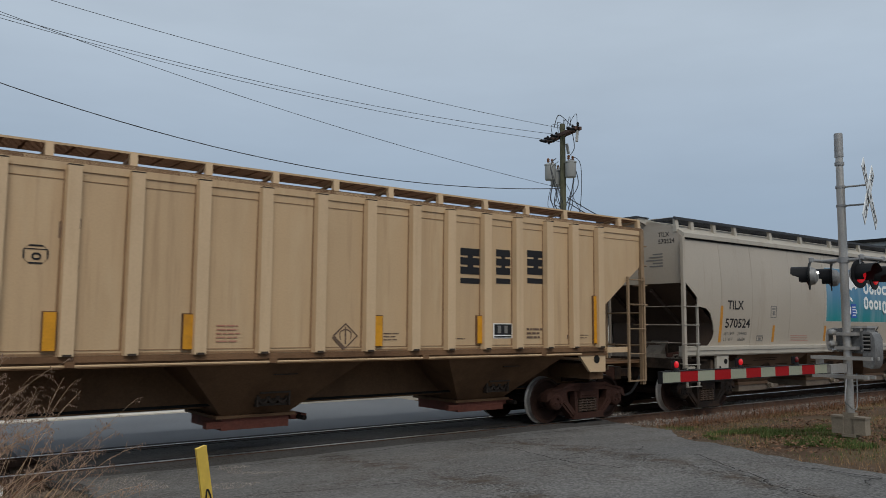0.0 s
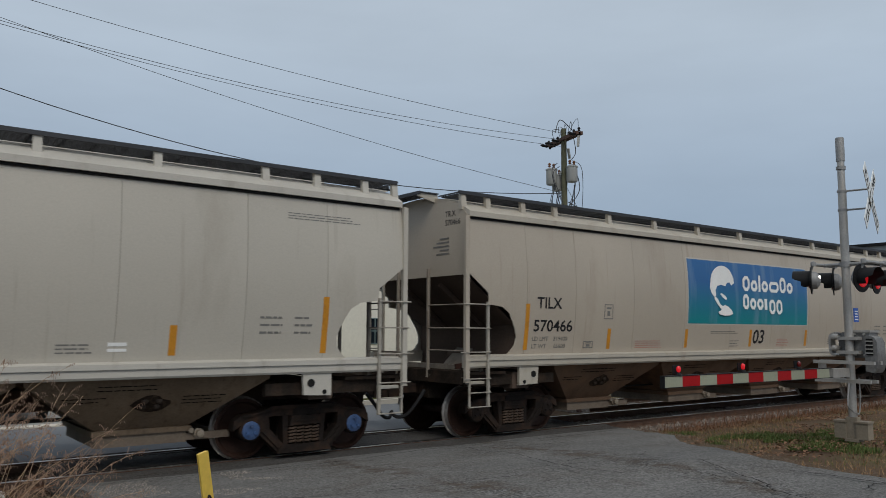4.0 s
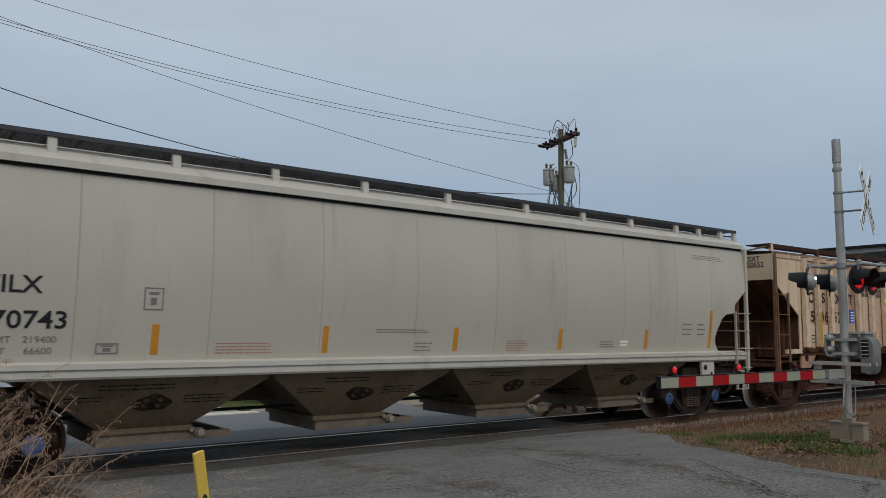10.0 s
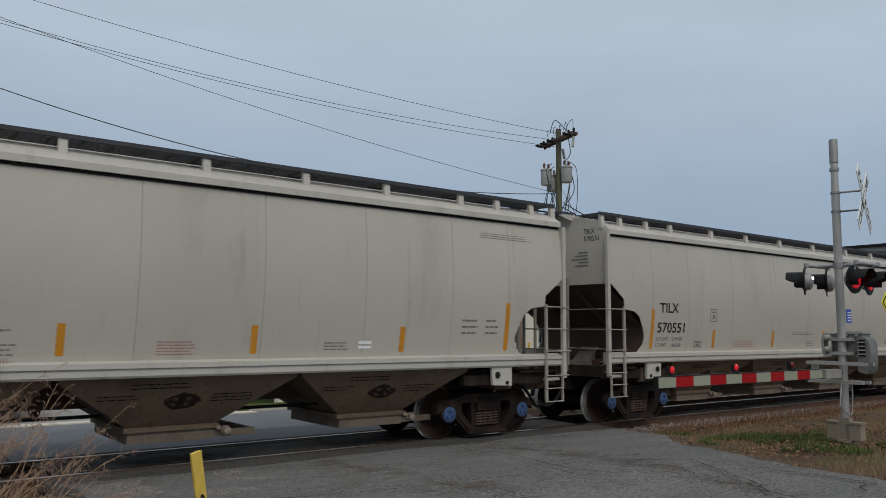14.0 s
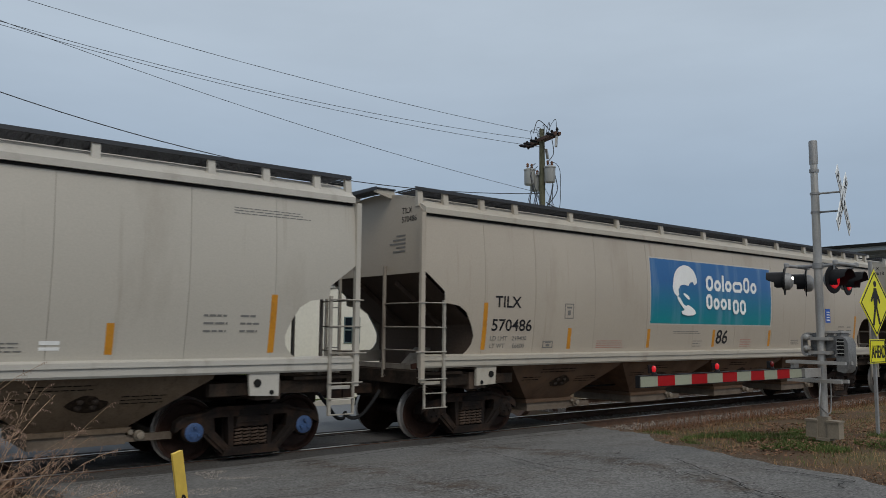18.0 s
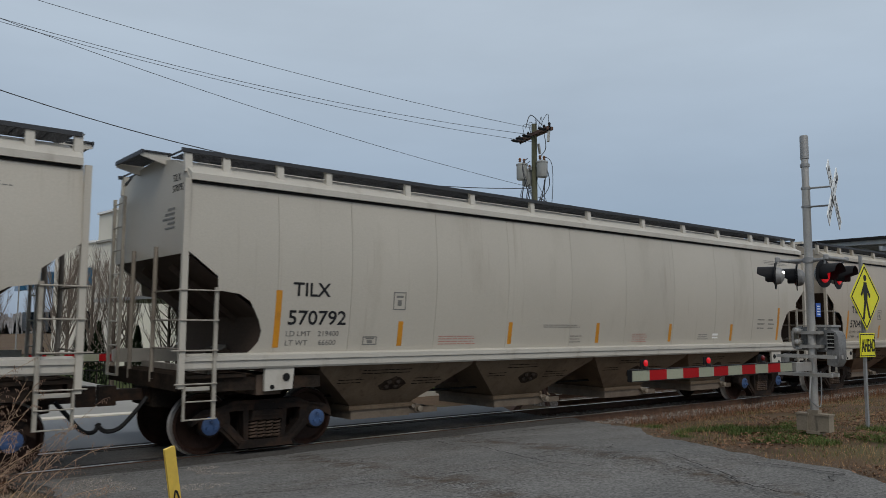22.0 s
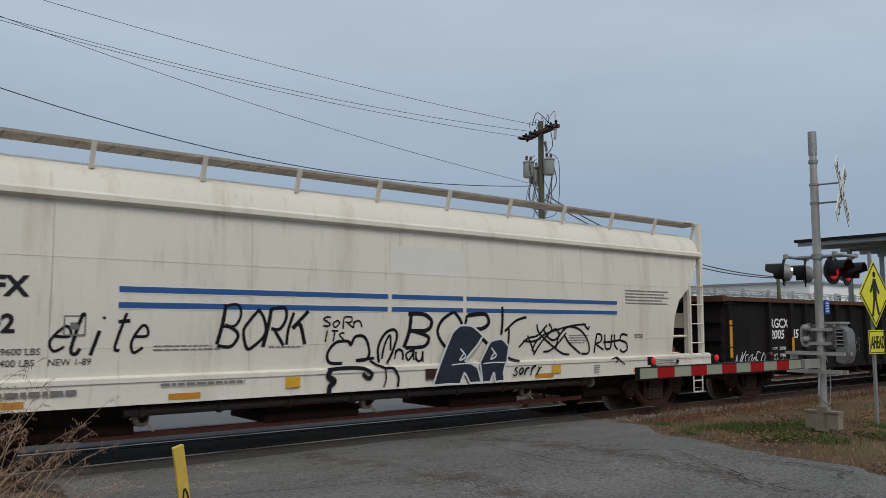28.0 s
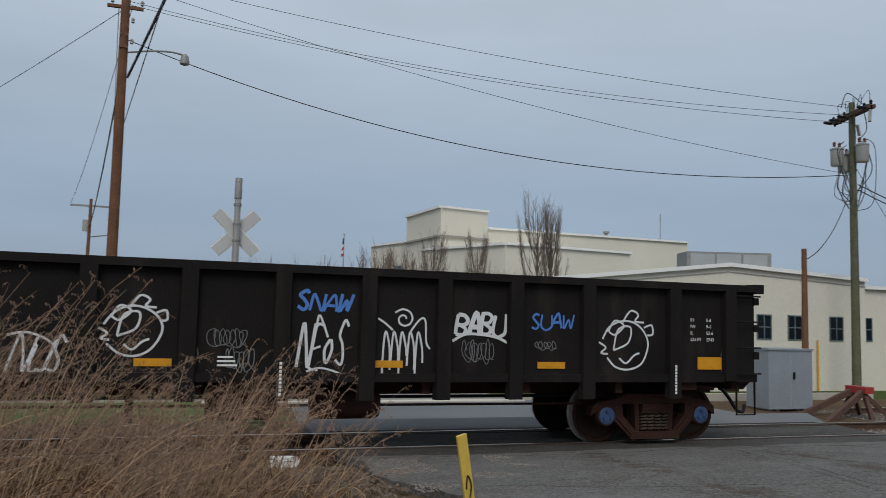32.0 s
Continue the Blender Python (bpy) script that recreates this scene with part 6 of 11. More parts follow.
def litter(name, spots, label, seed):
    r, s = random.Random(seed), Shape()
    for x, y in spots:
        z, a, q = ground_z(x, y) + 0.01, r.uniform(0, 6.28), r.uniform(0.015, 0.035)
        c, d = math.cos(a) * q, math.sin(a) * q
        s.add([(x - c, y - d, z), (x + d * 0.6, y - c * 0.6, z + r.uniform(0, 0.02)), (x + c, y + d, z + r.uniform(0, 0.025)), (x - d * 0.6, y + c * 0.6, z + r.uniform(0, 0.02))], [(0, 1, 2), (0, 2, 3)])
    me = s.mesh(name)
    me.materials.append(DEAD_LEAF)
    tagged(new(name, me), label, "leaf litter", kind="stuff")


def gravel(name, spots, label, seed, size=(0.008, 0.022), look_of=None, lift=0.0):
    r, s = random.Random(seed), Shape()
    for x, y in spots:
        z, q = (ground_z(x, y) if y < 1.2 else -0.05 - 0.12 * abs(y - 2.4)) + lift, r.uniform(*size)
        a = [r.uniform(0.6, 1.4) for _ in range(5)]
        s.add([(x - q * a[0], y, z), (x + q * a[1], y, z), (x, y - q * a[2], z), (x, y + q * a[3], z), (x, y, z + q * a[4])], [(0, 2, 4), (2, 1, 4), (1, 3, 4), (3, 0, 4)])
    me = s.mesh(name)
    me.materials.append(look_of or STONE)
    tagged(new(name, me), label, "gravel", kind="stuff")


gravel("shoulder_gravel", scatter(2600, 0.6, 3.0, -7.5, -1.9, 8, lambda x, y: x < 1.75 + 0.6 * noise.noise(Vector((x, y * 0.7, 2))) + 0.12 * max(0, -y - 2.2)), "loose grey gravel on the road shoulder", 201, lift=0.03, look_of=SHOULDER)
gravel("loose_road_grit", scatter(3000, 2.3, 5.2, -5.2, -1.9, 19, lambda x, y: noise.noise(Vector((x * 1.3, y * 1.3, 7))) > 0.22 * (x - 2.9)), "loose pale grit on the worn road edge", 209, (0.004, 0.011), None, 0.045)
gravel("edge_gravel", scatter(5000, 7.6, 14, -10, -1.8, 9, lambda x, y: -0.05 < x - road_edges(y)[1] < 0.55), "loose brown grit along the pavement edge", 202, (0.004, 0.012), LITTER)
litter("leaf_litter", scatter(6000, 8.5, 18, -9.5, -2.4, 15, lambda x, y: right_of_road(x, y) and cluster(x, y, 0.7, 12)), "brown dead leaves and scraps on the verge", 206)
gravel("trackside_gravel", scatter(9000, -7, 2.3, -4.6, -1.6, 10), "brown dusty stones beside the track", 203, (0.012, 0.035), LITTER)
gravel("bank_gravel", scatter(7000, -9, 2.0, 1.5, 3.3, 18), "dusty stones on the bank behind the rails", 208, (0.012, 0.035), LITTER)


def bare_tree(x, y, ground, height, spread, seed, label, twigs=240):
    r = random.Random(seed)
    t = thing("bare_tree", label, "tree", "bare trees by the building", pose(x, y, ground))
    trunk = height * 0.2
    part("trunk", Shape().tube([(0, 0, 0), (0.02, 0.01, trunk), (0.0, 0.03, height * 0.9)], [0.12, 0.10, 0.015], 8), BARK, t)
    limbs, fine = Shape(), Shape()
    for k in range(40):
        a, z0 = k * 2.4 + r.uniform(-0.4, 0.4), trunk + (height * 0.55) * r.random() ** 1.3
        out = spread * r.uniform(0.55, 1.0) * (1 - 0.55 * (z0 - trunk) / (height * 0.7))
        top = min(height * r.uniform(0.85, 1.0), z0 + height * r.uniform(0.35, 0.6))
        way = [Vector((0, 0, z0)), Vector((math.cos(a) * out * 0.55, math.sin(a) * out * 0.55, z0 + (top - z0) * 0.3)),
               Vector((math.cos(a) * out * 0.9, math.sin(a) * out * 0.9, z0 + (top - z0) * 0.65)), Vector((math.cos(a) * out, math.sin(a) * out, top))]
        limbs.tube(way, [0.026, 0.018, 0.011, 0.004], 4)
        for _ in range(16):
            i = r.randrange(1, 3)
            p = way[i].lerp(way[i + 1], r.random())
            b = a + r.uniform(-1.6, 1.6)
            q = p + Vector((math.cos(b) * 0.22, math.sin(b) * 0.22, r.uniform(0.25, 0.7)))
            fine.tube([p, p.lerp(q, 0.5) + Vector((0.03, 0, -0.02)), q], [0.008, 0.006, 0.003], 3)
    part("limb_mass", limbs, BARK, t, kind="stuff")
    part("twig_mass", fine, TWIG, t, kind="stuff")
    return t


for k, (x, y, top, spread) in enumerate(((17.0, 23.9, 8.3, 1.5), (18.0, 24.4, 8.2, 0.7), (16.0, 29.8, 6.9, 0.9), (13.6, 30.6, 6.8, 1.1), (12.0, 36.2, 6.6, 1.0), (10.9, 24.0, 5.2, 1.6),
                                         (8.6, 24.0, 5.0, 1.6), (13.0, 23.0, 4.2, 1.7), (6.2, 27.0, 4.6, 1.5), (4.0, 30.0, 4.6, 1.6), (11.6, 30.0, 5.6, 1.2), (15.2, 24.2, 4.4, 1.4), (2.0, 36, 4.8, 1.8))):
    bare_tree(x, y, ground_z(x, y), top - ground_z(x, y), spread, 300 + k, "bare upright ornamental tree with grey bark")


def cone_shrub(x, y, ground, height, seed):
    r, s = random.Random(seed), Shape()
    t = thing("evergreen_shrub", "dark green conical evergreen shrub by the wall", "shrub", "conical evergreens", pose(x, y, ground))
    for _ in range(900):
        u = r.random()
        a, rad = r.uniform(0, 6.28), 0.62 * (1 - u) ** 0.8 * r.uniform(0.75, 1.05) * (height / 3)
        p = Vector((math.cos(a) * rad, math.sin(a) * rad, 0.1 + u * height))
        q = p + Vector((math.cos(a) * 0.09, math.sin(a) * 0.09, 0.14))
        n = Vector((-math.sin(a), math.cos(a), 0)) * 0.05
        s.add([p - n, p + n, q], [(0, 1, 2)])
    part("trunk", Shape().tube([(0, 0, 0), (0, 0, height * 0.8)], [0.06, 0.02], 6), BARK, t)
    part("foliage", s, EVERGREEN, t, kind="stuff")


cone_shrub(9.8, 25.0, ground_z(9, 25), 3.0, 1)
cone_shrub(10.6, 25.2, ground_z(9, 25), 2.9, 2)
cone_shrub(12.6, 26.0, ground_z(9, 25), 2.7, 3)

# black picket fence before the trees
fence = thing("picket_fence", "black steel picket fence on the lawn", "fence", at=pose(5.0, 21.0, -1.0))
for k in range(90):
    part("picket", Shape().box(k * 0.13 - 0.01, k * 0.13 + 0.01, -0.01, 0.01, 0.05, 1.15 if k % 18 else 1.3), BLACK_STEEL, fence)
for z in (0.2, 1.05):
    part("fence_rail", Shape().box(0, 11.7, -0.02, 0.02, z, z + 0.04), BLACK_STEEL, fence)

# a car waits behind the far gate
auto = thing("waiting_car", "silver-blue car with lit headlights waiting behind the far gate", "car", at=pose(3.3, 9.0, -0.30))
s = Shape()
prof = [(0.0, 0.35), (0.02, 0.62), (0.25, 0.78), (1.15, 0.92), (1.75, 1.38), (3.0, 1.45), (3.9, 1.02), (4.45, 0.95), (4.5, 0.4)]
s.slab([(p[0], p[1]) for p in prof], "x", -0.88, 0.88)
part("body", s, CAR_PAINT, auto)
part("windscreen", Shape().slab([(1.16, 0.95), (1.72, 1.36), (1.70, 1.38), (1.14, 0.97)], "x", -0.76, 0.76), GLASS_DARK, auto)
for m in (-1, 1):
    part("side_window", Shape().slab([(1.35, 0.98), (1.8, 1.32), (2.95, 1.38), (3.6, 1.02)], "x", min(m * 0.885, m * 0.87), max(m * 0.885, m * 0.87)), GLASS_DARK, auto)
    part("headlight", Shape().lathe([(0.02, -0.03), (0.11, -0.02), (0.12, 0.05)], (m * 0.64, 0.04, 0.66), "y", 12), HEADLIGHT, auto, "lit headlight")
    for yy in (0.85, 3.55):
        wheel = part("wheel", Shape().lathe([(0.1, -0.1), (0.31, -0.1), (0.33, -0.06), (0.33, 0.06), (0.31, 0.1), (0.1, 0.1)], (m * 0.8, yy, 0.33), "x", 18), TYRE, auto)
        part("rim", Shape().lathe([(0.02, -0.11), (0.2, -0.105), (0.2, 0.105), (0.02, 0.11)], (m * 0.8, yy, 0.33), "x", 14), GALV, wheel)
part("grille", Shape().box(-0.45, 0.45, -0.02, 0.05, 0.45, 0.62), BLACK_STEEL, auto)
part("bumper", Shape().box(-0.86, 0.86, -0.06, 0.08, 0.30, 0.44), BLACK_STEEL, auto)

# flagpoles
for x, y, h, flag in ((11.5, 47.0, 9.2, True), (13.0, 48.0, 7.0, False), (10.0, 46.5, 7.4, False)):
    fp = thing("flagpole", "thin steel flagpole" + (" with a limp striped flag" if flag else " standing before the building"), "flagpole", "flagpoles", pose(x, y, -1.0))
    part("pole", Shape().tube([(0, 0, 0), (0, 0, h)], [0.06, 0.03], 8), GALV_DULL, fp)
    if flag:
        for k in range(6):
            z = h - 0.3 - k * 0.24
            part("flag_fold", Shape().slab([(0.02, z), (-0.09 - 0.015 * k, z - 0.10), (-0.10 - 0.015 * k, z - 0.33), (0.02, z - 0.24)], "y", -0.02 - 0.02 * (k % 2), 0.02 + 0.02 * (k % 2)), FLAG_BLUE if k < 2 else FLAG_RED if k % 2 else SIGN_WHITE, fp)

# distant warehouse and woods
wh = thing("warehouse", "long low white warehouse far behind the crossing", "building", at=pose(0, 0, 0))
part("wall", Shape().box(-30, 9.5, 78, 95, -1.2, 4.2), PLANT_WHITE, wh)
part("roof", Shape().box(-30.3, 9.8, 77.7, 95.3, 4.2, 4.5), GALV_DULL, wh)
for k in range(9):
    part("loading_door", Shape().box(-28 + k * 4.1, -25.6 + k * 4.1, 77.95, 78.02, -1.0, 2.0), CABINET, wh)
r2, s = random.Random(55), Shape()
for k in range(420):
    a = radians(-60 + 150 * k / 420)
    d = r2.uniform(230, 300)
    x, y, hgt = math.sin(a) * d, math.cos(a) * d - 12, r2.uniform(2.5, 5)
    for _ in range(40):
        w, z = r2.uniform(0.12, 0.5), hgt * r2.uniform(0.35, 1.0)
        ox = r2.uniform(-4, 4)
        s.add([(x + ox - w, y, -1), (x + ox + w, y, -1), (x + ox + w * 0.7, y, z), (x + ox, y + 1, z + w), (x + ox - w * 0.7, y, z)], [(0, 1, 2, 3, 4)])
me = s.mesh("distant_woods")
me.materials.append(WOODS)
tagged(new("distant_woods", me), "far line of bare woods, haze painted into their grey-brown", "woods", kind="stuff")


# ---- the train: every car's origin is its leading end on the centre line, at the rail heads ----
WHEEL_R = 0.457


def wheelset_mesh():
    s = Shape()
    s.tube([(0, -0.95, 0), (0, 0.95, 0)], 0.085, 12)
    for side in (-1, 1):
        prof = [(0.10, 0.60), (0.14, 0.62), (0.36, 0.665), (0.40, 0.645), (0.485, 0.65), (0.483, 0.672), (0.46, 0.69), (0.452, 0.785),
                (0.405, 0.79), (0.37, 0.735), (0.17, 0.70), (0.14, 0.80), (0.10, 0.80)]
        if side < 0:
            prof = [(r, -h) for r, h in prof][::-1]
        s.lathe(prof, (0, 0, 0), "y", 30)
    me = s.mesh("wheelset")
    for poly in me.polygons:
        far_out = [math.hypot(me.vertices[i].co.x, me.vertices[i].co.z) for i in poly.vertices]
        poly.material_index = 1 if min(far_out) > 0.448 else 0
    me.materials.append(WHEEL)
    me.materials.append(TREAD)
    return me


def cap_mesh():
    s = Shape()
    s.lathe([(0.138, 0.0), (0.138, 0.04), (0.105, 0.055), (0.04, 0.05)], (0, 0, 0), "y", 18)
    for k in range(3):
        a = k * 2.094
        s.lathe([(0.026, 0.04), (0.026, 0.085)], (0.068 * math.sin(a), 0, 0.068 * math.cos(a)), "y", 6)
    return s.mesh("bearing_cap")


def side_frame_mesh():
    """A cast frame: bowed top chord, bearing housings, diagonals round two windows, and the spring seat."""
    s = Shape()
    top = [(-1.17, 0.46), (-1.15, 0.60), (-1.04, 0.68), (-0.74, 0.72), (-0.56, 0.80), (0.56, 0.80), (0.74, 0.72), (1.04, 0.68), (1.15, 0.60), (1.17, 0.46),
           (1.04, 0.54), (0.80, 0.585), (0.56, 0.645), (-0.56, 0.645), (-0.80, 0.585), (-1.04, 0.54)]
    s.slab(top, "y", -0.09, 0.09)
    s.slab([(q[0] * 0.985, q[1]) for q in top[2:8]] + [(0.98, 0.645), (0.5, 0.745), (-0.5, 0.745), (-0.98, 0.645)], "y", -0.115, 0.115)
    for m in (-1, 1):
        s.lathe([(0.02, -0.10), (0.155, -0.10), (0.175, -0.07), (0.175, 0.07), (0.155, 0.10), (0.02, 0.10)], (m * 0.889, 0, 0.457), "y", 18)
        s.slab([(m * 0.76, 0.64), (m * 0.82, 0.45), (m * 0.72, 0.36), (m * 0.44, 0.10), (m * 0.26, 0.12), (m * 0.58, 0.46), (m * 0.60, 0.64)], "y", -0.085, 0.085)
        s.slab([(m * 0.72, 0.43), (m * 0.42, 0.14), (m * 0.38, 0.18), (m * 0.66, 0.46)], "y", -0.11, 0.11)
        s.slab([(m * 0.34, 0.16), (m * 0.27, 0.16), (m * 0.28, 0.66), (m * 0.37, 0.66)], "y", -0.075, 0.075)
    s.slab([(-0.46, 0.085), (0.46, 0.085), (0.40, 0.205), (-0.40, 0.205)], "y", -0.13, 0.13)
    return s.mesh("side_frame")


def spring_mesh():
    s = Shape()
    for dx in (-0.195, -0.065, 0.065, 0.195):
        coil = [(dx + 0.056 * math.cos(k * 0.9), -0.07 + 0.05 * math.sin(k * 0.9), 0.215 + 0.285 * k / 40) for k in range(41)]
        s.tube(coil, 0.019, 5)
    return s.mesh("spring_nest")


def bolster_end_mesh():
    s = Shape()
    s.slab([(-0.27, 0.50), (0.27, 0.50), (0.24, 0.64), (-0.24, 0.64)], "y", -0.14, 0.14)
    s.box(-0.20, 0.20, -0.155, -0.14, 0.55, 0.57)
    return s.mesh("bolster_end")


BOLSTER_END = bolster_end_mesh()
WHEELSET, CAP, SIDE_FRAME, SPRING = wheelset_mesh(), cap_mesh(), side_frame_mesh(), spring_mesh()
MESHES = {}


def shared(mesh, material):
    """The same mesh in another material, made once."""
    key = (mesh.name, material.name)
    if key not in MESHES:
        m = mesh.copy()
        m.materials.clear()
        m.materials.append(material)
        MESHES[key] = m
    return MESHES[key]


def truck(car, x, steel=None, cap=None, y_side=1.0):
    """A two-axle truck under a car, its middle at x."""
    steel = steel or TRUCK
    s = Shape()
    s.box(-0.20, 0.20, -1.1, 1.1, 0.52, 0.74)
    s.box(-0.36, 0.36, -0.86, 0.86, 0.22, 0.64)
    s.lathe([(0.2, 0.74), (0.2, 0.86)], (0, 0, 0), "z", 14)
    s.box(-0.62, -0.54, -0.85, 0.85, 0.34, 0.46)
    s.box(0.54, 0.62, -0.85, 0.85, 0.34, 0.46)
    t = part("truck", s, steel, car)
    t.location = (x, 0, 0)
    for m in (-1, 1):
        part("side_frame", shared(SIDE_FRAME, steel), steel, t).location = (0, m * y_side, 0)
        part("spring_nest", shared(SPRING, SPRING_STEEL), SPRING_STEEL, t).location = (0, m * y_side, 0)
        part("bolster_end", shared(BOLSTER_END, steel), steel, t).location = (0, m * y_side, 0)
        for dx in (-0.889, 0.889):
            c = part("bearing_cap", shared(CAP, cap or steel), cap or steel, t, "blue bearing end cap" if cap else "")
            c.matrix_basis = pose(dx, m * (y_side + 0.07), WHEEL_R, 0, 0, 180 if m < 0 else 0)
    for dx in (-0.889, 0.889):
        w = part("wheelset", WHEELSET, WHEEL, t)
        w.location = (dx, 0, WHEEL_R)
    return t


def couplings(car, length, steel, reach=0.66):
    """Draft gear, knuckle and hanging brake hose at both ends."""
    for x, d in ((0.0, -1), (length, 1)):
        s = Shape()
        s.box(min(x - d * 1.2, x), max(x - d * 1.2, x), -0.32, 0.32, 0.78, 1.12)
        s.box(min(x, x + d * 0.42), max(x, x + d * 0.42), -0.09, 0.09, 0.80, 0.97)
        s.slab([(x + d * 0.40, -0.13), (x + d * reach, -0.17), (x + d * reach, -0.03), (x + d * 0.58, 0.0), (x + d * 0.60, 0.17), (x + d * 0.44, 0.14)], "z", 0.74, 1.03)
        part("coupler", s, steel, car)
        h = Shape()
        h.tube(smooth_line([(x + d * 0.05, -0.42, 0.86), (x + d * 0.22, -0.44, 0.66), (x + d * 0.42, -0.40, 0.44), (x + d * 0.60, -0.34, 0.40), (x + d * 0.70, -0.26, 0.50)], 4), 0.032, 6)
        part("brake_hose", h, RUBBER, car, "hanging black rubber brake hose")


RUNGS = {}


def rung_mesh(long, axis, r=0.012):
    key = (round(long, 3), axis)
    if key not in RUNGS:
        RUNGS[key] = Shape().tube([(0, 0, 0), (long, 0, 0) if axis == "x" else (0, long, 0)], r, 6).mesh("rung")
    return RUNGS[key]


def ladder(car, x0, x1, y, z0, z1, rungs, paint, name="ladder", tall=None):
    """A frame of two stiles joined at the foot, with its rungs as pieces."""
    x0, x1, t0, t1 = (x0, x1, tall or z1, z1) if x0 < x1 else (x1, x0, z1, tall or z1)
    s = Shape()
    s.slab([(x0 - 0.026, t0), (x0 - 0.026, z0), (x1 + 0.026, z0), (x1 + 0.026, t1), (x1 - 0.026, t1), (x1 - 0.026, z0 + 0.03), (x0 + 0.026, z0 + 0.03), (x0 + 0.026, t0)], "y", y - 0.022, y + 0.022)
    frame_part = part(name, s, paint, car)
    for k in range(1, rungs):
        z = z0 + 0.06 + (z1 - z0 - 0.12) * k / (rungs - 1)
        part("rung", shared(rung_mesh(x1 - x0, "x"), paint), paint, frame_part).location = (x0, y - 0.03, z)
    return frame_part


def end_ladder(car, x, y0, y1, z0, z1, rungs, paint):
    s = Shape()
    s.slab([(y0 - 0.03, z1), (y0 - 0.03, z0), (y1 + 0.03, z0), (y1 + 0.03, z1), (y1 - 0.02, z1), (y1 - 0.02, z0 + 0.03), (y0 + 0.02, z0 + 0.03), (y0 + 0.02, z1)], "x", x - 0.025, x + 0.025)
    frame_part = part("end_ladder", s, paint, car)
    for k in range(1, rungs):
        part("rung", shared(rung_mesh(y1 - y0, "y"), paint), paint, frame_part).location = (x, y0, z0 + 0.1 + (z1 - z0 - 0.2) * k / (rungs - 1))
    return frame_part


def underframe(car, length, steel, z0=0.82, z1=1.12):
    s = Shape()
    s.box(0.05, length - 0.05, -0.28, 0.28, z0, z1)
    for x in (1.4, length - 1.4):
        s.box(x - 0.2, x + 0.2, -1.45, 1.45, 0.9, 1.2)
    part("centre_sill", s, steel, car)
    p = Shape()
    p.tube([(0.6, -0.62, 0.74), (length - 0.6, -0.62, 0.74)], 0.022, 6)
    p.tube([(2.5, 0.5, 0.62), (length - 2.5, 0.5, 0.62)], 0.03, 6)
    part("brake_pipe", p, BLACK_STEEL, car)


GREY_L = 17.84
SLOPE_DARK = mat("grimy_bracket", (0.05, 0.038, 0.03), 0.8, grain=30, spread=0.3, bump=0.2, gloss=0.12)
LOW_RUST = mat("rusty_chute_paint", (0.15, 0.095, 0.062), 0.7, grain=35, blot=0.9, spread=0.2, bump=0.12, gloss=0.12, dirt=(0.05, 0.028, 0.017), dirt_amount=0.5, dirt_scale=(1.4, 1.4, 0.6), more=[((0.20, 0.11, 0.06), 0.4, (4, 4, 1.2))])
CAPSTAN = mat("worn_capstan_steel", (0.30, 0.25, 0.19), 0.6, 0.2, grain=40, spread=0.25, bump=0.1, dirt=(0.1, 0.06, 0.04), dirt_amount=0.4, dirt_scale=(9, 9, 9))
CHUTE_INK = mat("black_stencil_on_chute", (0.018, 0.014, 0.011), 0.8, spread=0.2, bump=0, gloss=0.05)
CHUTE_STAIN = mat("sooty_grease_on_chute", (0.035, 0.024, 0.017), 0.7, grain=25, blot=6, spread=0.45, bump=0.2, gloss=0.1, dirt=(0.13, 0.09, 0.062), dirt_amount=0.42, dirt_scale=(11, 11, 11))
GATE_GRIME = mat("grimy_outlet_gate", (0.185, 0.145, 0.11), 0.65, grain=30, blot=2, spread=0.2, bump=0.15, dirt=(0.08, 0.06, 0.045), dirt_amount=0.5, dirt_scale=(3, 3, 3), gloss=0.15)
CUT = [(4.02, 0.02), (2.97, 0.02), (2.63, 0.47), (2.43, 0.49), (2.385, 0.82), (2.28, 0.99), (2.13, 1.08), (2.0, 1.15), (1.85, 1.205), (1.70, 1.18), (1.58, 1.08), (1.52, 1.0)]


def cut_at(z):
    for (za, xa), (zb, xb) in zip(CUT, CUT[1:]):
        if zb <= z <= za:
            return xa + (xb - xa) * (za - z) / (za - zb)
    return 1.0


def bulge(z):
    """How far out the curved side stands at a height."""
    u = (z - 1.5) / 2.5
    return 1.505 + 0.11 * math.sin(math.pi * min(max(u, 0), 1)) + 0.055 * u


def side_panel(x0, x1, side, first=False, last=False):
    s = Shape()
    zs = sorted({round(1.5 + 2.5 * k / 14, 3) for k in range(15)} | {z for z, _ in CUT if z < 4.0}) if first or last else [1.5 + 2.5 * k / 10 for k in range(11)]
    rings = []
    for z in zs:
        a = max(x0, cut_at(z)) if first else x0
        b = min(x1, GREY_L - cut_at(z)) if last else x1
        y = bulge(z)
        rings.append([(a, side * y, z), (b, side * y, z), (b, side * (y - 0.02), z), (a, side * (y - 0.02), z)])
    if side > 0:
        rings = [r[::-1] for r in rings]
    return s.loft(rings)


# brown-black steel without specular, with browner blotches
PLATFORM = mat("brown_black_platform_steel", (0.03, 0.024, 0.02), 0.8, grain=30, blot=2, spread=0.35, bump=0.2, dirt=(0.07, 0.045, 0.03), dirt_amount=0.4, dirt_scale=(4, 4, 4), gloss=0.0)
GREY_DIRTY = mat("dirty_ladder_paint", (0.33, 0.305, 0.26), 0.5, grain=40, blot=2, spread=0.15, bump=0.05, dirt=(0.15, 0.11, 0.08), dirt_amount=0.45, dirt_scale=(6, 6, 4))


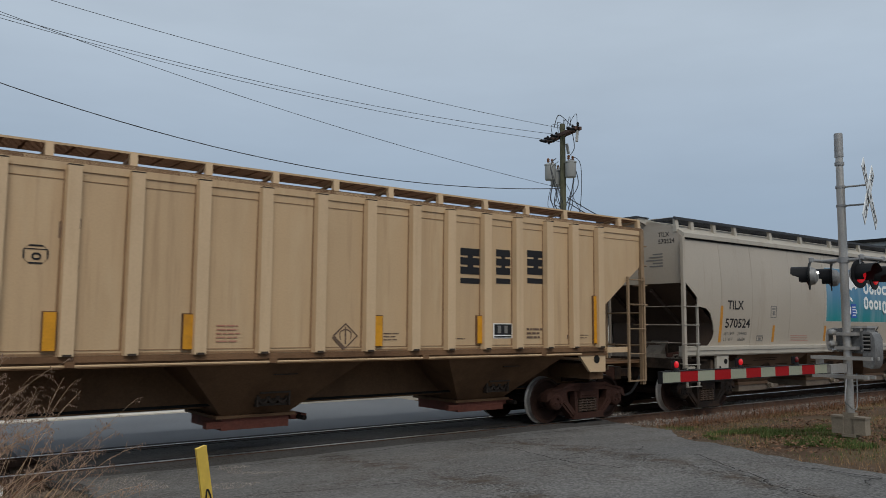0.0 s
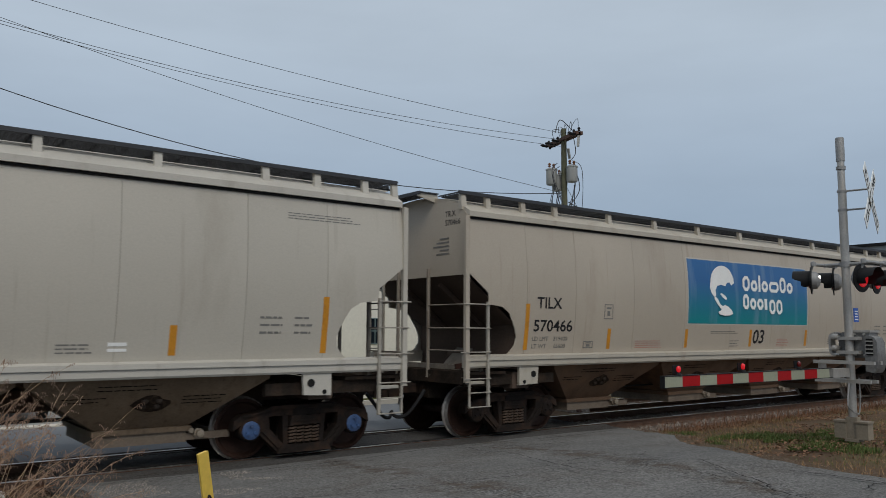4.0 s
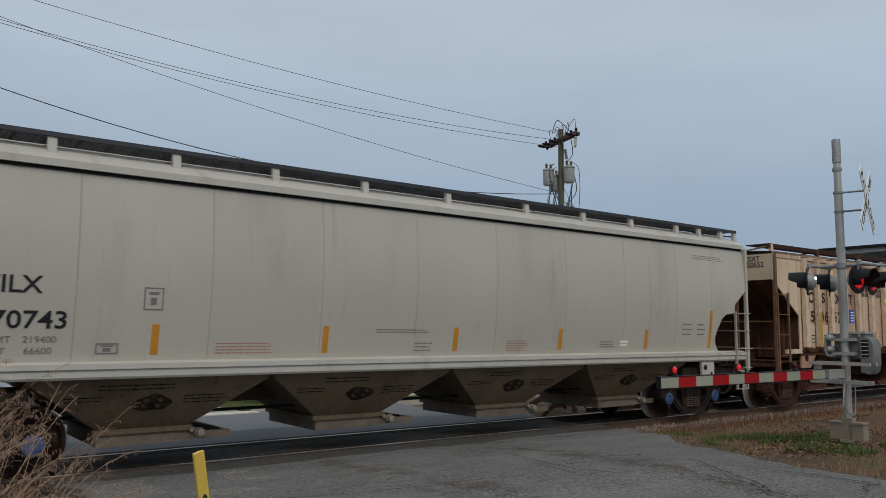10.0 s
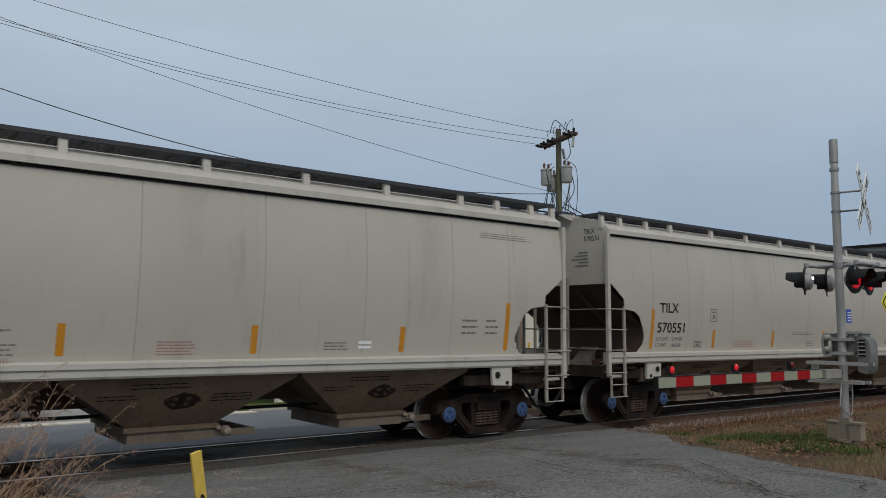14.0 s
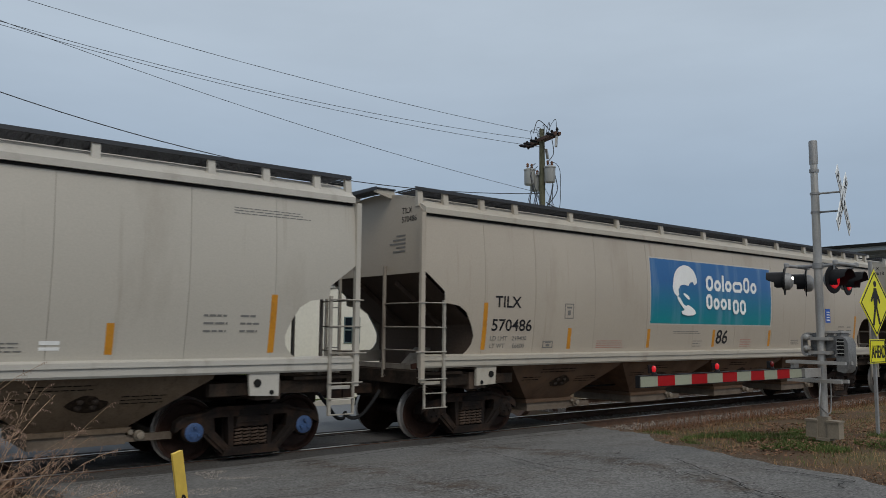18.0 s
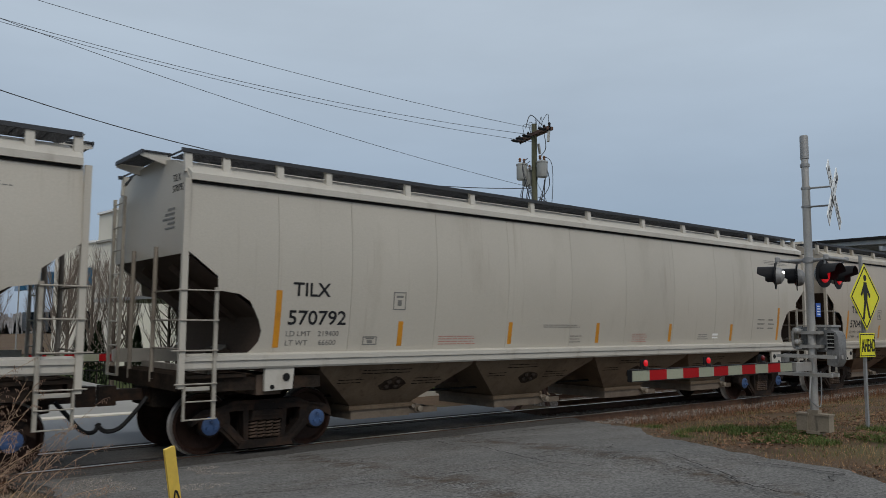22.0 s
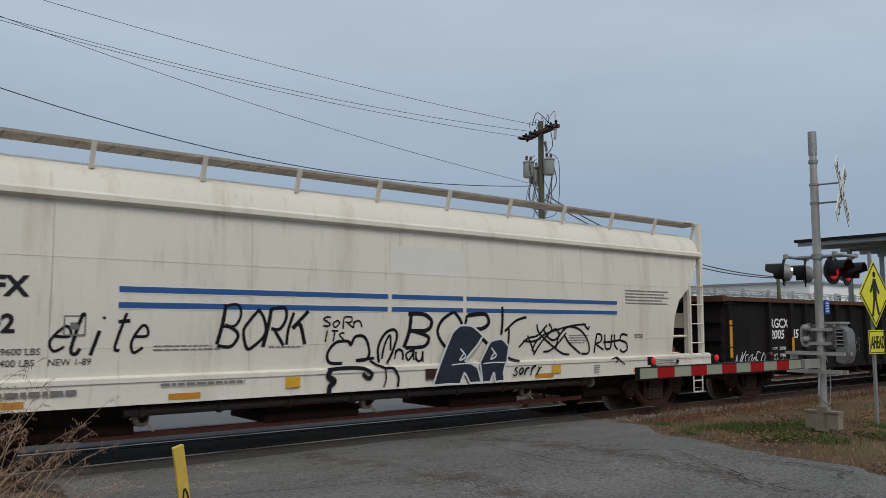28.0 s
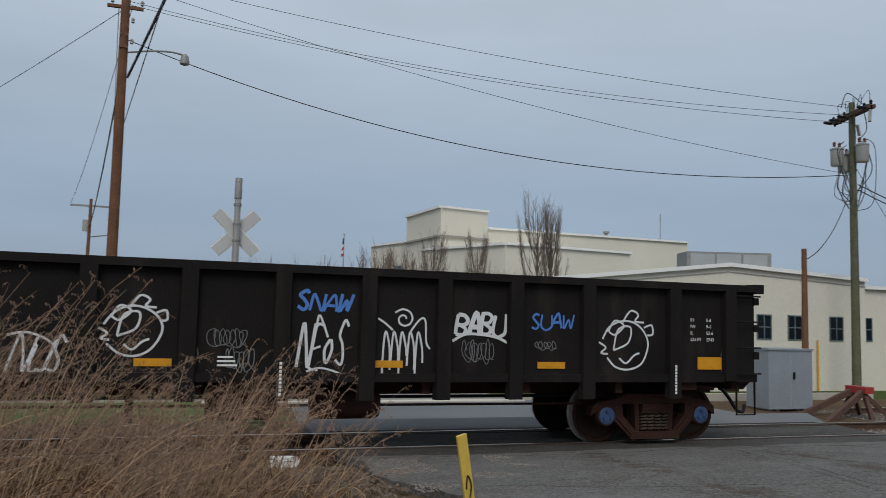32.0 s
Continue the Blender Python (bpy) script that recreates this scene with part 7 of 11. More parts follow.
def corner_gear(car, x, d):
    """The pale corner post with its side ladder, foot stirrup and the rail that runs round the end."""
    post_x, stile = x - d * 0.02, x + d * 0.46
    def upright(a, w, z0, z1, y0, y1):
        return Shape().box(a - w / 2, a + w / 2, y0, y1, z0, z1)
    part("corner_post", upright(post_x, 0.085, 1.06, 3.99, -1.66, -1.59), GREY, car)
    frame_part = part("corner_ladder", upright(stile, 0.05, 0.62, 2.47, -1.655, -1.61), GREY_DIRTY, car)
    part("ladder_foot", upright(post_x + d * 0.05, 0.035, 0.62, 1.10, -1.655, -1.62), GREY_DIRTY, car)
    for z, reach in ((2.42, 0.10), (2.0, 0.06), (1.58, 0.16), (1.12, 0.10), (0.88, -0.05), (0.635, -0.05)):
        part("rung", shared(rung_mesh(0.48 + reach + 0.03, "x", 0.011), GREY_DIRTY), GREY_DIRTY, frame_part).location = (min(stile + d * 0.03, post_x - d * reach), -1.675, z)
    for z in (2.42, 2.0, 1.60, 1.14):
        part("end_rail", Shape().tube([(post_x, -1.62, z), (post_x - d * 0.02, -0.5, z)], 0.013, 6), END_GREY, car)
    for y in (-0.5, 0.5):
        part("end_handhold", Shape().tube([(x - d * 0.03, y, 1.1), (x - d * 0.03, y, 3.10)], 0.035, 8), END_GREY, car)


def end_clutter(car, x, d):
    """Brake gear on and under an end platform."""
    s = Shape()
    s.lathe([(0.02, -0.42), (0.15, -0.40), (0.16, 0.30), (0.02, 0.33)], (x + d * 1.25, 0.1, 1.42), "y", 14)
    part("brake_reservoir", s, SLOPE, car)
    part("brake_valve", Shape().box(min(x + d * 0.75, x + d * 1.0), max(x + d * 0.75, x + d * 1.0), -0.95, -0.6, 1.23, 1.55), PLATFORM, car)
    s = Shape()
    s.tube(smooth_line([(x + d * 0.2, -1.2, 1.28), (x + d * 0.7, -1.1, 1.36), (x + d * 1.1, -0.5, 1.40), (x + d * 1.6, -0.4, 1.3)], 4), 0.025, 6)
    part("brake_pipe", s, PLATFORM, car)
    part("brake_lever", Shape().bar((x + d * 0.3, -0.9, 1.3), (x + d * 1.4, -1.1, 1.42), 0.05, 0.09), TRUCK_RUST, car)
    part("bolster", Shape().slab([(x + d * 0.1, 0.98), (x + d * 2.3, 0.98), (x + d * 2.3, 1.16), (x + d * 0.1, 1.18)], "y", -1.42, -1.30), PLATFORM, car)
    part("draft_casting", Shape().slab([(x + d * 0.02, 0.72), (x + d * 0.9, 0.62), (x + d * 0.9, 1.0), (x + d * 0.02, 1.02)], "y", -0.45, 0.45), PLATFORM, car)


GREY_SEAM = mat("seam_backing_paint", (0.30, 0.275, 0.225), 0.6, grain=40, blot=1, spread=0.2, bump=0.05, dirt=(0.18, 0.14, 0.10), dirt_amount=0.4, dirt_scale=(3, 3, 0.7))


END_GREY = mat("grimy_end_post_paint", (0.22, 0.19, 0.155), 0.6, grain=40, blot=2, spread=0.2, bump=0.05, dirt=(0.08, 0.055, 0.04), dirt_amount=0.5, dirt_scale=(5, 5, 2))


def grey_hopper():
    """A four-bay curved-side covered hopper with all that its kind shares."""
    car = thing("hopper_car", "light grey curved-side covered hopper car rolling along the track", "railway car", "freight train cars")
    seams = [0.02, 1.42, 2.73, 4.49, 6.24, 8.03, 9.81, 11.60, 13.35, 15.11, 16.42, GREY_L - 0.02]
    for k, (a, b) in enumerate(zip(seams, seams[1:])):
        part("side_panel", side_panel(a + 0.003, b - 0.003, -1, k == 0, k == len(seams) - 2), GREY, car)
    part("far_side_sheet", side_panel(seams[0], seams[-1], 1, True, True), GREY, car)
    # welded seam backing, set in from the sheets
    for x in seams[1:-1]:
        s = Shape()
        s.loft([[(x - 0.05, -(bulge(z) - 0.015), z), (x + 0.05, -(bulge(z) - 0.015), z), (x + 0.05, -(bulge(z) - 0.05), z), (x - 0.05, -(bulge(z) - 0.05), z)] for z in [1.5 + 0.25 * k for k in range(11)]])
        part("side_stiffener", s, GREY_SEAM, car)
    # end bulkheads, and slope sheets below
    for x, d in ((0.0, 1), (GREY_L, -1)):
        s = Shape()
        arc = [(-1.625, 2.95), (-1.62, 3.4), (-1.57, 4.02), (-1.35, 4.22), (-0.9, 4.37), (-0.4, 4.45), (0, 4.47), (0.4, 4.45), (0.9, 4.37), (1.35, 4.22), (1.57, 4.02), (1.62, 3.4), (1.625, 2.95)]
        s.slab(arc, "x", min(x + d * 0.03, x + d * 0.06), max(x + d * 0.03, x + d * 0.06))
        part("end_sheet", s, GREY, car)
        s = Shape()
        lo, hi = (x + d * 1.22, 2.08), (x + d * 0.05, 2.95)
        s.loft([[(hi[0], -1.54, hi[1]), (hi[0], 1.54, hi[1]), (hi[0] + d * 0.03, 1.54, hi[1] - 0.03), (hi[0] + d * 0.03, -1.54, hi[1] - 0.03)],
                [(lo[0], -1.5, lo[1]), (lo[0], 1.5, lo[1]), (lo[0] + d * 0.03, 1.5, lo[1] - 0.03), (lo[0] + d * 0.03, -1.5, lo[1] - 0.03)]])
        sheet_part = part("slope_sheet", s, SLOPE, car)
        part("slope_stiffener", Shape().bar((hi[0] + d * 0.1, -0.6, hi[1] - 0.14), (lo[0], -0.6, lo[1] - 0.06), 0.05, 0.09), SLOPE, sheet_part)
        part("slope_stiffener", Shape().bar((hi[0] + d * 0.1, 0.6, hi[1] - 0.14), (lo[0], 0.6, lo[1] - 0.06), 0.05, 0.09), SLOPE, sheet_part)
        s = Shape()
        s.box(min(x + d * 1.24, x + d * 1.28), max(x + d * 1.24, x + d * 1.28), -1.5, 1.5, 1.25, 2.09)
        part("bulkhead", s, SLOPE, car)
        s = Shape()
        s.box(x + d * 0.5 - 0.04, x + d * 0.5 + 0.04, -1.4, 1.4, 1.22, 1.32)
        s.slab([(x + d * 0.9, 1.3), (x + d * 1.6, 1.3), (x + d * 1.6, 1.95)], "y", -0.25, 0.25)
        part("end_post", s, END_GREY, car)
        s = Shape()
        s.box(min(x, x + d * 1.0), max(x, x + d * 1.0), -1.5, 1.5, 1.18, 1.23)
        s.box(min(x - d * 0.05, x + d * 0.06), max(x - d * 0.05, x + d * 0.06), -1.5, 1.5, 1.02, 1.24)
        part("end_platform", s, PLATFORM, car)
        end_clutter(car, x, d)
        end_ladder(car, x - d * 0.06, 1.0, 1.5, 1.1, 4.05, 8, GREY_DIRTY)
        corner_gear(car, x, d)
        s = Shape()
        s.slab([(x + d * 1.28, 0.96), (x + d * 1.74, 0.98), (x + d * 1.77, 1.36), (x + d * 1.28, 1.36)], "y", -1.56, -1.50)
        part("jacking_plate", s, GREY_CLEAN, car)
        s = Shape()
        s.lathe([(0.06, 0), (0.06, 0.012), (0.01, 0.013)], (x + d * 1.63, -1.575, 1.16), "y", 12)
        s.lathe([(0.035, 0), (0.035, 0.012), (0.01, 0.013)], (x + d * 1.40, -1.575, 1.02), "y", 10)
        part("jacking_socket", s, BLACK_STEEL, car)
        part("mid_step", Shape().box(min(x + d * 0.05, x + d * 0.42), max(x + d * 0.05, x + d * 0.42), -1.58, -1.5, 1.02, 1.07), GREY_CLEAN, car)
    # sill, top chord, roof
    s = Shape()
    s.slab([(-1.60, 1.33), (-1.60, 1.50), (-1.50, 1.53), (-1.44, 1.53), (-1.44, 1.30), (-1.58, 1.30)], "x", 0.02, GREY_L - 0.02)
    s.box(0.02, GREY_L - 0.02, -1.625, -1.60, 1.43, 1.50)
    part("side_sill", s, GREY_CLEAN, car)
    s = Shape()
    s.slab([(1.60, 1.33), (1.60, 1.50), (1.44, 1.53), (1.44, 1.30)], "x", 0.02, GREY_L - 0.02)
    part("far_side_sill", s, GREY_CLEAN, car)
    # a black strip draws the shadow line below the overhanging chord
    s = Shape()
    s.box(0.06, GREY_L - 0.06, -1.588, -1.55, 3.945, 3.985)
    part("chord_gap", s, BLACK_STEEL, car, "black strip standing in for shade under the roof chord")
    s = Shape()
    arc = [(-1.63, 3.985), (-1.63, 4.08), (-1.55, 4.13), (-1.35, 4.24), (-0.9, 4.38), (-0.4, 4.46), (0, 4.48), (0.4, 4.46), (0.9, 4.38), (1.35, 4.24), (1.55, 4.13), (1.63, 4.08), (1.63, 3.985), (0, 3.95)]
    s.slab(arc, "x", 0.04, GREY_L - 0.04)
    part("roof", s, GREY_CLEAN, car)
    s = Shape()
    s.box(0.8, GREY_L - 0.8, -0.33, 0.33, 4.46, 4.60)
    hatch = part("trough_hatch", s, GREY_CLEAN, car)
    for k in range(9):
        part("hatch_clamp", Shape().box(1.2 + k * 1.9, 1.32 + k * 1.9, -0.4, 0.4, 4.46, 4.66), GREY_CLEAN, hatch)
    posts = [0.06, 0.64, 1.52, 2.39, 3.99, 5.50, 7.10, 8.83]
    posts = posts + [GREY_L - x for x in posts[:-1]]
    for m in (-1, 1):
        for x in posts:
            part("walkway_bracket", Shape().slab([(m * 1.46, 4.12), (m * 1.42, 4.44), (m * 1.36, 4.44), (m * 1.36, 4.12)], "x", x - 0.055, x + 0.055), GREY_CLEAN, car)
        s = Shape()
        s.box(-0.05, GREY_L - 0.02, min(m * 1.45, m * 1.42), max(m * 1.45, m * 1.42), 4.40, 4.46)
        for y in [0.78 + 0.066 * k for k in range(10)]:
            s.box(0.10, GREY_L - 0.10, m * y - 0.012, m * y + 0.012, 4.42, 4.455)
        for k in range(46):
            x = 0.0 + k * GREY_L / 45
            s.box(x - 0.012, x + 0.012, min(m * 0.77, m * 1.42), max(m * 0.77, m * 1.42), 4.43, 4.45)
        for x in posts:
            s.bar((x, m * 1.4, 4.30), (x, m * 0.8, 4.43), 0.04, 0.03)
        part("walkway", s, GRATE, car, "dark steel roof walkway grating")
    # a short crossing platform stands out over each end, between the two walkways
    for x in (-0.34, GREY_L - 0.10):
        s = Shape()
        for k in range(13):
            s.box(x + k * 0.034, x + 0.012 + k * 0.034, -0.62, 0.62, 4.50, 4.53)
        for k in range(12):
            y = -0.62 + k * 0.1127
            s.box(x, x + 0.44, y - 0.008, y + 0.008, 4.505, 4.527)
        part("end_walkway", s, GRATE, car, kind="stuff")
        part("end_walkway_rim", Shape().box(x - 0.005 if x < 1 else x + 0.42, x + 0.02 if x < 1 else x + 0.445, -0.63, 0.63, 4.47, 4.535), GRATE, car)
        for y in (-0.58, 0.58):
            part("end_walkway_bracket", Shape().slab([(x, 4.50), (x, 4.44), (0.06 if x < 1 else GREY_L - 0.06, 4.34), (x + 0.44, 4.34), (x + 0.44, 4.50)] if x < 1 else [(x, 4.50), (x, 4.34), (x + 0.06, 4.34), (x + 0.44, 4.44), (x + 0.44, 4.50)], "y", y - 0.02, y + 0.02), GREY_CLEAN, car)
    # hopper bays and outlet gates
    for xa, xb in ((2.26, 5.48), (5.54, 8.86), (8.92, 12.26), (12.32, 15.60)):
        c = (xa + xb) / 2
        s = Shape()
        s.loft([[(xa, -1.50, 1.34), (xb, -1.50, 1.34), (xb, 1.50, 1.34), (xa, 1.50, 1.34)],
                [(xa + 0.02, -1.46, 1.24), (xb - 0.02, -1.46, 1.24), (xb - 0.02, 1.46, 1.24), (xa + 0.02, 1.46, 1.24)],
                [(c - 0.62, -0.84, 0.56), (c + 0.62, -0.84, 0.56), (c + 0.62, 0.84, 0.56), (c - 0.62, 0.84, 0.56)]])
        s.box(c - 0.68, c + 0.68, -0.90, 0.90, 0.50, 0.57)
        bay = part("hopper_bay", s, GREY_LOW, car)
        s = Shape()
        s.box(c - 0.62, c + 0.62, -0.86, 0.86, 0.34, 0.50)
        s.box(c + 0.62, c + 1.28, -0.84, -0.76, 0.36, 0.46)
        s.box(c + 0.62, c + 1.28, 0.76, 0.84, 0.36, 0.46)
        s.box(c + 1.20, c + 1.28, -0.76, 0.76, 0.37, 0.45)
        gate = part("outlet_gate", s, GATE_GRIME, bay)
        part("gate_plate", Shape().box(c + 0.62, c + 1.0, -0.72, 0.72, 0.41, 0.43), GATE_GRIME, gate)
        knob = Shape().lathe([(0.03, -0.10), (0.055, -0.09), (0.055, -0.02), (0.075, -0.02), (0.075, 0.03), (0.03, 0.03)], (c + 0.80, -0.87, 0.45), "y", 10)
        knob.lathe([(0.035, -0.05), (0.045, -0.02), (0.045, 0.02)], (c + 0.68, -0.86, 0.50), "y", 8)
        part("gate_capstan", knob, CAPSTAN, gate, "pale worn gate capstan")
        s = Shape()
        s.tube([(c + 0.80, -0.80, 0.45), (c + 0.80, 0.80, 0.45)], 0.03, 8)
        part("gate_shaft", s, TRUCK, bay)
        def on_slope(shape, lift=0.006):
            shape.v = [(q[0], q[1] - 1.46 + (1.24 - q[2]) * 0.912 - lift, q[2]) for q in shape.v]
            return shape
        r = random.Random(int(xa * 7))
        ring = [(c + 0.26 * math.cos(a) * r.uniform(0.8, 1.15), 0.93 + 0.12 * math.sin(a) * r.uniform(0.75, 1.2)) for a in [0.4 * k for k in range(16)]]
        part("grease_stain", on_slope(Shape().slab(ring, "y", 0, 0.004), 0.004), CHUTE_STAIN, bay)
        for dx, dz in ((-0.10, -0.02), (0.09, -0.02), (0.10, 0.06), (-0.09, 0.06)):
            part("vibrator_bracket", Shape().lathe([(0.045, 0.05), (0.045, -0.015), (0.022, -0.03)], (c + dx, -1.46 + (1.24 - 0.92 - dz) * 0.912, 0.92 + dz), "y", 10), SLOPE_DARK, bay)
        s = Shape()
        print_lines(s, c - 0.75, 0, 1.205, 1.0, 2, 0.055, 0.013, seed=int(xa * 10))
        print_lines(s, c + 0.42, 0, 1.03, 0.7, 3, 0.05, 0.012, seed=int(xa * 10) + 3)
        print_lines(s, c - 1.15, 0, 1.05, 0.55, 2, 0.05, 0.012, seed=int(xa * 10) + 5)
        part("small_print", on_slope(s), CHUTE_INK, bay, kind="stuff")
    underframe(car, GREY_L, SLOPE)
    couplings(car, GREY_L, TRUCK)
    # reflectors and small print on the near side
    for x, z0, z1 in [(1.45, 1.60, 2.46), (3.755, 1.60, 2.01), (6.343, 1.60, 2.01), (8.905, 1.60, 2.01), (11.493, 1.60, 2.01), (14.104, 1.60, 2.01), (16.417, 1.60, 2.46)]:
        s = Shape()
        s.loft([[(x - 0.05, -bulge(z) - 0.002, z), (x + 0.05, -bulge(z) - 0.002, z), (x + 0.05, -bulge(z) + 0.002, z), (x - 0.05, -bulge(z) + 0.002, z)] for z in [z0 + (z1 - z0) * k / 7 for k in range(8)]])
        part("reflector", s, ORANGE, car, "orange reflective strip")
    def laid(shape):
        shape.v = [(p[0] + 0.15, p[1] - bulge(p[2]) - 0.001, p[2]) for p in shape.v]
        return shape

    s = Shape()
    print_lines(s, 15.2, 0, 2.15, 0.42, 3, 0.11, 0.03, seed=4)
    print_lines(s, 15.75, 0, 2.15, 0.30, 3, 0.11, 0.03, seed=14)
    print_lines(s, 7.1, 0, 1.97, 1.1, 2, 0.04, 0.013, seed=5)
    print_lines(s, 7.9, 0, 1.75, 0.40, 3, 0.06, 0.016, seed=6)
    print_lines(s, 15.6, 0, 3.72, 1.3, 3, 0.04, 0.013, seed=7)
    print_lines(s, 12.5, 0, 1.76, 0.5, 3, 0.05, 0.018, seed=8)
    part("small_print", laid(s), FAINT, car, kind="stuff")
    for x, z, w, h in ((3.42, 2.20, 0.26, 0.30), (2.86, 1.62, 0.28, 0.14)):
        s = Shape()
        s.box(x, x + w, -0.003, 0, z, z + 0.018)
        s.box(x, x + w, -0.003, 0, z + h - 0.018, z + h)
        s.box(x, x + 0.018, -0.003, 0, z, z + h)
        s.box(x + w - 0.018, x + w, -0.003, 0, z, z + h)
        s.box(x + 0.06, x + w - 0.06, -0.003, 0, z + h * 0.68, z + h * 0.8)
        s.box(x + 0.09, x + w - 0.09, -0.003, 0, z + h * 0.22, z + h * 0.55)
        part("stencil_box", laid(s), FAINT, car)
    s = Shape()
    print_lines(s, 4.45, 0, 1.76, 0.95, 4, 0.045, 0.013, seed=9)
    print_lines(s, 9.95, 0, 1.78, 0.55, 5, 0.042, 0.012, seed=10)
    part("red_print", laid(s), RED_PRINT, car, kind="stuff")
    s = Shape()
    s.box(13.12, 13.36, -0.003, 0, 1.66, 1.70)
    s.box(13.12, 13.36, -0.003, 0, 1.73, 1.78)
    part("pale_label", laid(s), WHITE_PRINT, car)
    s = Shape()
    for k in range(5):
        s.box(-0.004 + 0.028, 0.029, -1.05, -1.05 + 0.28 + 0.1 * (k % 3), 3.62 - k * 0.07, 3.65 - k * 0.07)
    part("end_print", s, FAINT, car, kind="stuff")
    return car


def mark(car, number, fleet="TILX"):
    """The car's reporting mark and number on its side and end."""
    hull = lambda z: -bulge(z) - 0.004
    lettering(fleet, 0.215, 1.68, hull(2.385), 2.385, INK, car, bold=0.004, wrap=hull, squeeze=1.08)
    lettering(number, 0.222, 1.61, hull(1.95), 1.95, INK, car, bold=0.004, wrap=hull, squeeze=1.15)
    for text, x, z in (("LD LMT", 1.60, 1.77), ("219400", 2.16, 1.77), ("LT WT", 1.60, 1.63), ("66600", 2.18, 1.63)):
        lettering(text, 0.085, x, hull(z), z, FAINT, car, name="weight_lettering", wrap=hull, squeeze=1.1)
    for text, z in ((fleet, 4.03), (number, 3.87)):
        ob = lettering(text, 0.11, 0, 0, 0, INK, car, name="end_lettering")
        ob.matrix_basis = pose(0.027, -0.93, z, 0, 0, -90)


def panel(car, look_of, unit):
    """The printed panel on the side: plain white shapes on a field that runs from blue to teal, with the unit number below."""
    x0, x1, z0, z1 = 6.36, 11.50, 2.14, 3.60
    s = Shape()
    zs = [z0 + (z1 - z0) * k / 6 for k in range(7)]
    s.loft([[(x0, -bulge(z) - 0.004, z), (x1, -bulge(z) - 0.004, z), (x1, -bulge(z) + 0.004, z), (x0, -bulge(z) + 0.004, z)] for z in zs])
    p = part("advert_panel", s, look_of, car, "blue to teal printed panel with white shapes")
    rim = Shape().loft([[(x0 - 0.03, -bulge(z) - 0.0015, z), (x1 + 0.03, -bulge(z) - 0.0015, z), (x1 + 0.03, -bulge(z) + 0.004, z), (x0 - 0.03, -bulge(z) + 0.004, z)] for z in [z0 - 0.03 + (z1 - z0 + 0.06) * k / 8 for k in range(9)]])
    part("panel_border", rim, GREY_CLEAN, p, "thin pale panel border")
    y = -bulge(2.9) - 0.008
    # a white figure of a cap over a broken, tapering landmass
    s = Shape()
    cap_of = [(7.66 + 0.47 * math.cos(a), 3.10 + 0.40 * math.sin(a)) for a in [math.pi * k / 14 for k in range(15)]]
    s.slab(cap_of + [(7.16, 2.98), (7.22, 2.84), (7.34, 2.76), (7.40, 2.80), (7.38, 2.92), (7.46, 3.02), (7.62, 3.05), (7.78, 3.02), (7.84, 3.10), (7.96, 3.12), (8.02, 3.05), (8.12, 3.10)], "y", y, y + 0.004)
    s.slab([(7.34, 2.78), (7.46, 2.72), (7.56, 2.60), (7.68, 2.54), (7.66, 2.47), (7.56, 2.50), (7.44, 2.60), (7.34, 2.70)], "y", y, y + 0.004)
    s.slab([(7.58, 2.52), (7.74, 2.58), (7.88, 2.54), (8.02, 2.46), (8.06, 2.38), (7.92, 2.34), (7.72, 2.33), (7.52, 2.36), (7.48, 2.42), (7.60, 2.46)], "y", y, y + 0.004)
    s.slab([(7.60, 2.86), (7.76, 2.80), (7.84, 2.72), (7.78, 2.70), (7.66, 2.76), (7.58, 2.82)], "y", y, y + 0.004)
    part("white_emblem", s, WHITE_PRINT, p)
    # plain slotted blocks stand for the two words of the name
    at = 8.50
    for w, h in ((0.30, 0.36), (0.28, 0.27), (0.085, 0.40), (0.28, 0.27), (0.44, 0.27), (0.28, 0.39), (0.28, 0.27)):
        part("word_block", ring_block(Shape(), at, 2.94, w, h, 0.078, y) if w > 0.1 else block(Shape(), at, 2.94, w, h, y), WHITE_PRINT, p)
        at += w + 0.055
    at = 8.50
    for w, h, low in ((0.25, 0.36, 0), (0.25, 0.27, 0), (0.27, 0.27, 0), (0.16, 0.27, 0), (0.27, 0.36, 0.10), (0.27, 0.36, 0.10)):
        part("word_block", ring_block(Shape(), at, 2.50 - low, w, h, 0.075, y) if w > 0.2 else block(Shape(), at, 2.50 - low, w * 0.7, h, y), WHITE_PRINT, p)
        at += w + 0.055
    lettering(unit, 0.34, 8.98, -bulge(1.7) - 0.004, 1.68, INK, car, name="unit_number", wrap=lambda z: -bulge(z) - 0.004, bold=0.006, shear=0.12, squeeze=1.12)


def block(s, x, z, w, h, y):
    """A plain letter-sized block with cut corners."""
    if w < 0.12:
        return s.slab([(x, z), (x + w, z), (x + w, z + h), (x, z + h)], "y", y, y + 0.004)
    c = min(w, h) * 0.22
    return s.slab([(x + c, z), (x + w - c, z), (x + w, z + c), (x + w, z + h - c), (x + w - c, z + h), (x + c, z + h), (x, z + h - c), (x, z + c)], "y", y, y + 0.004)


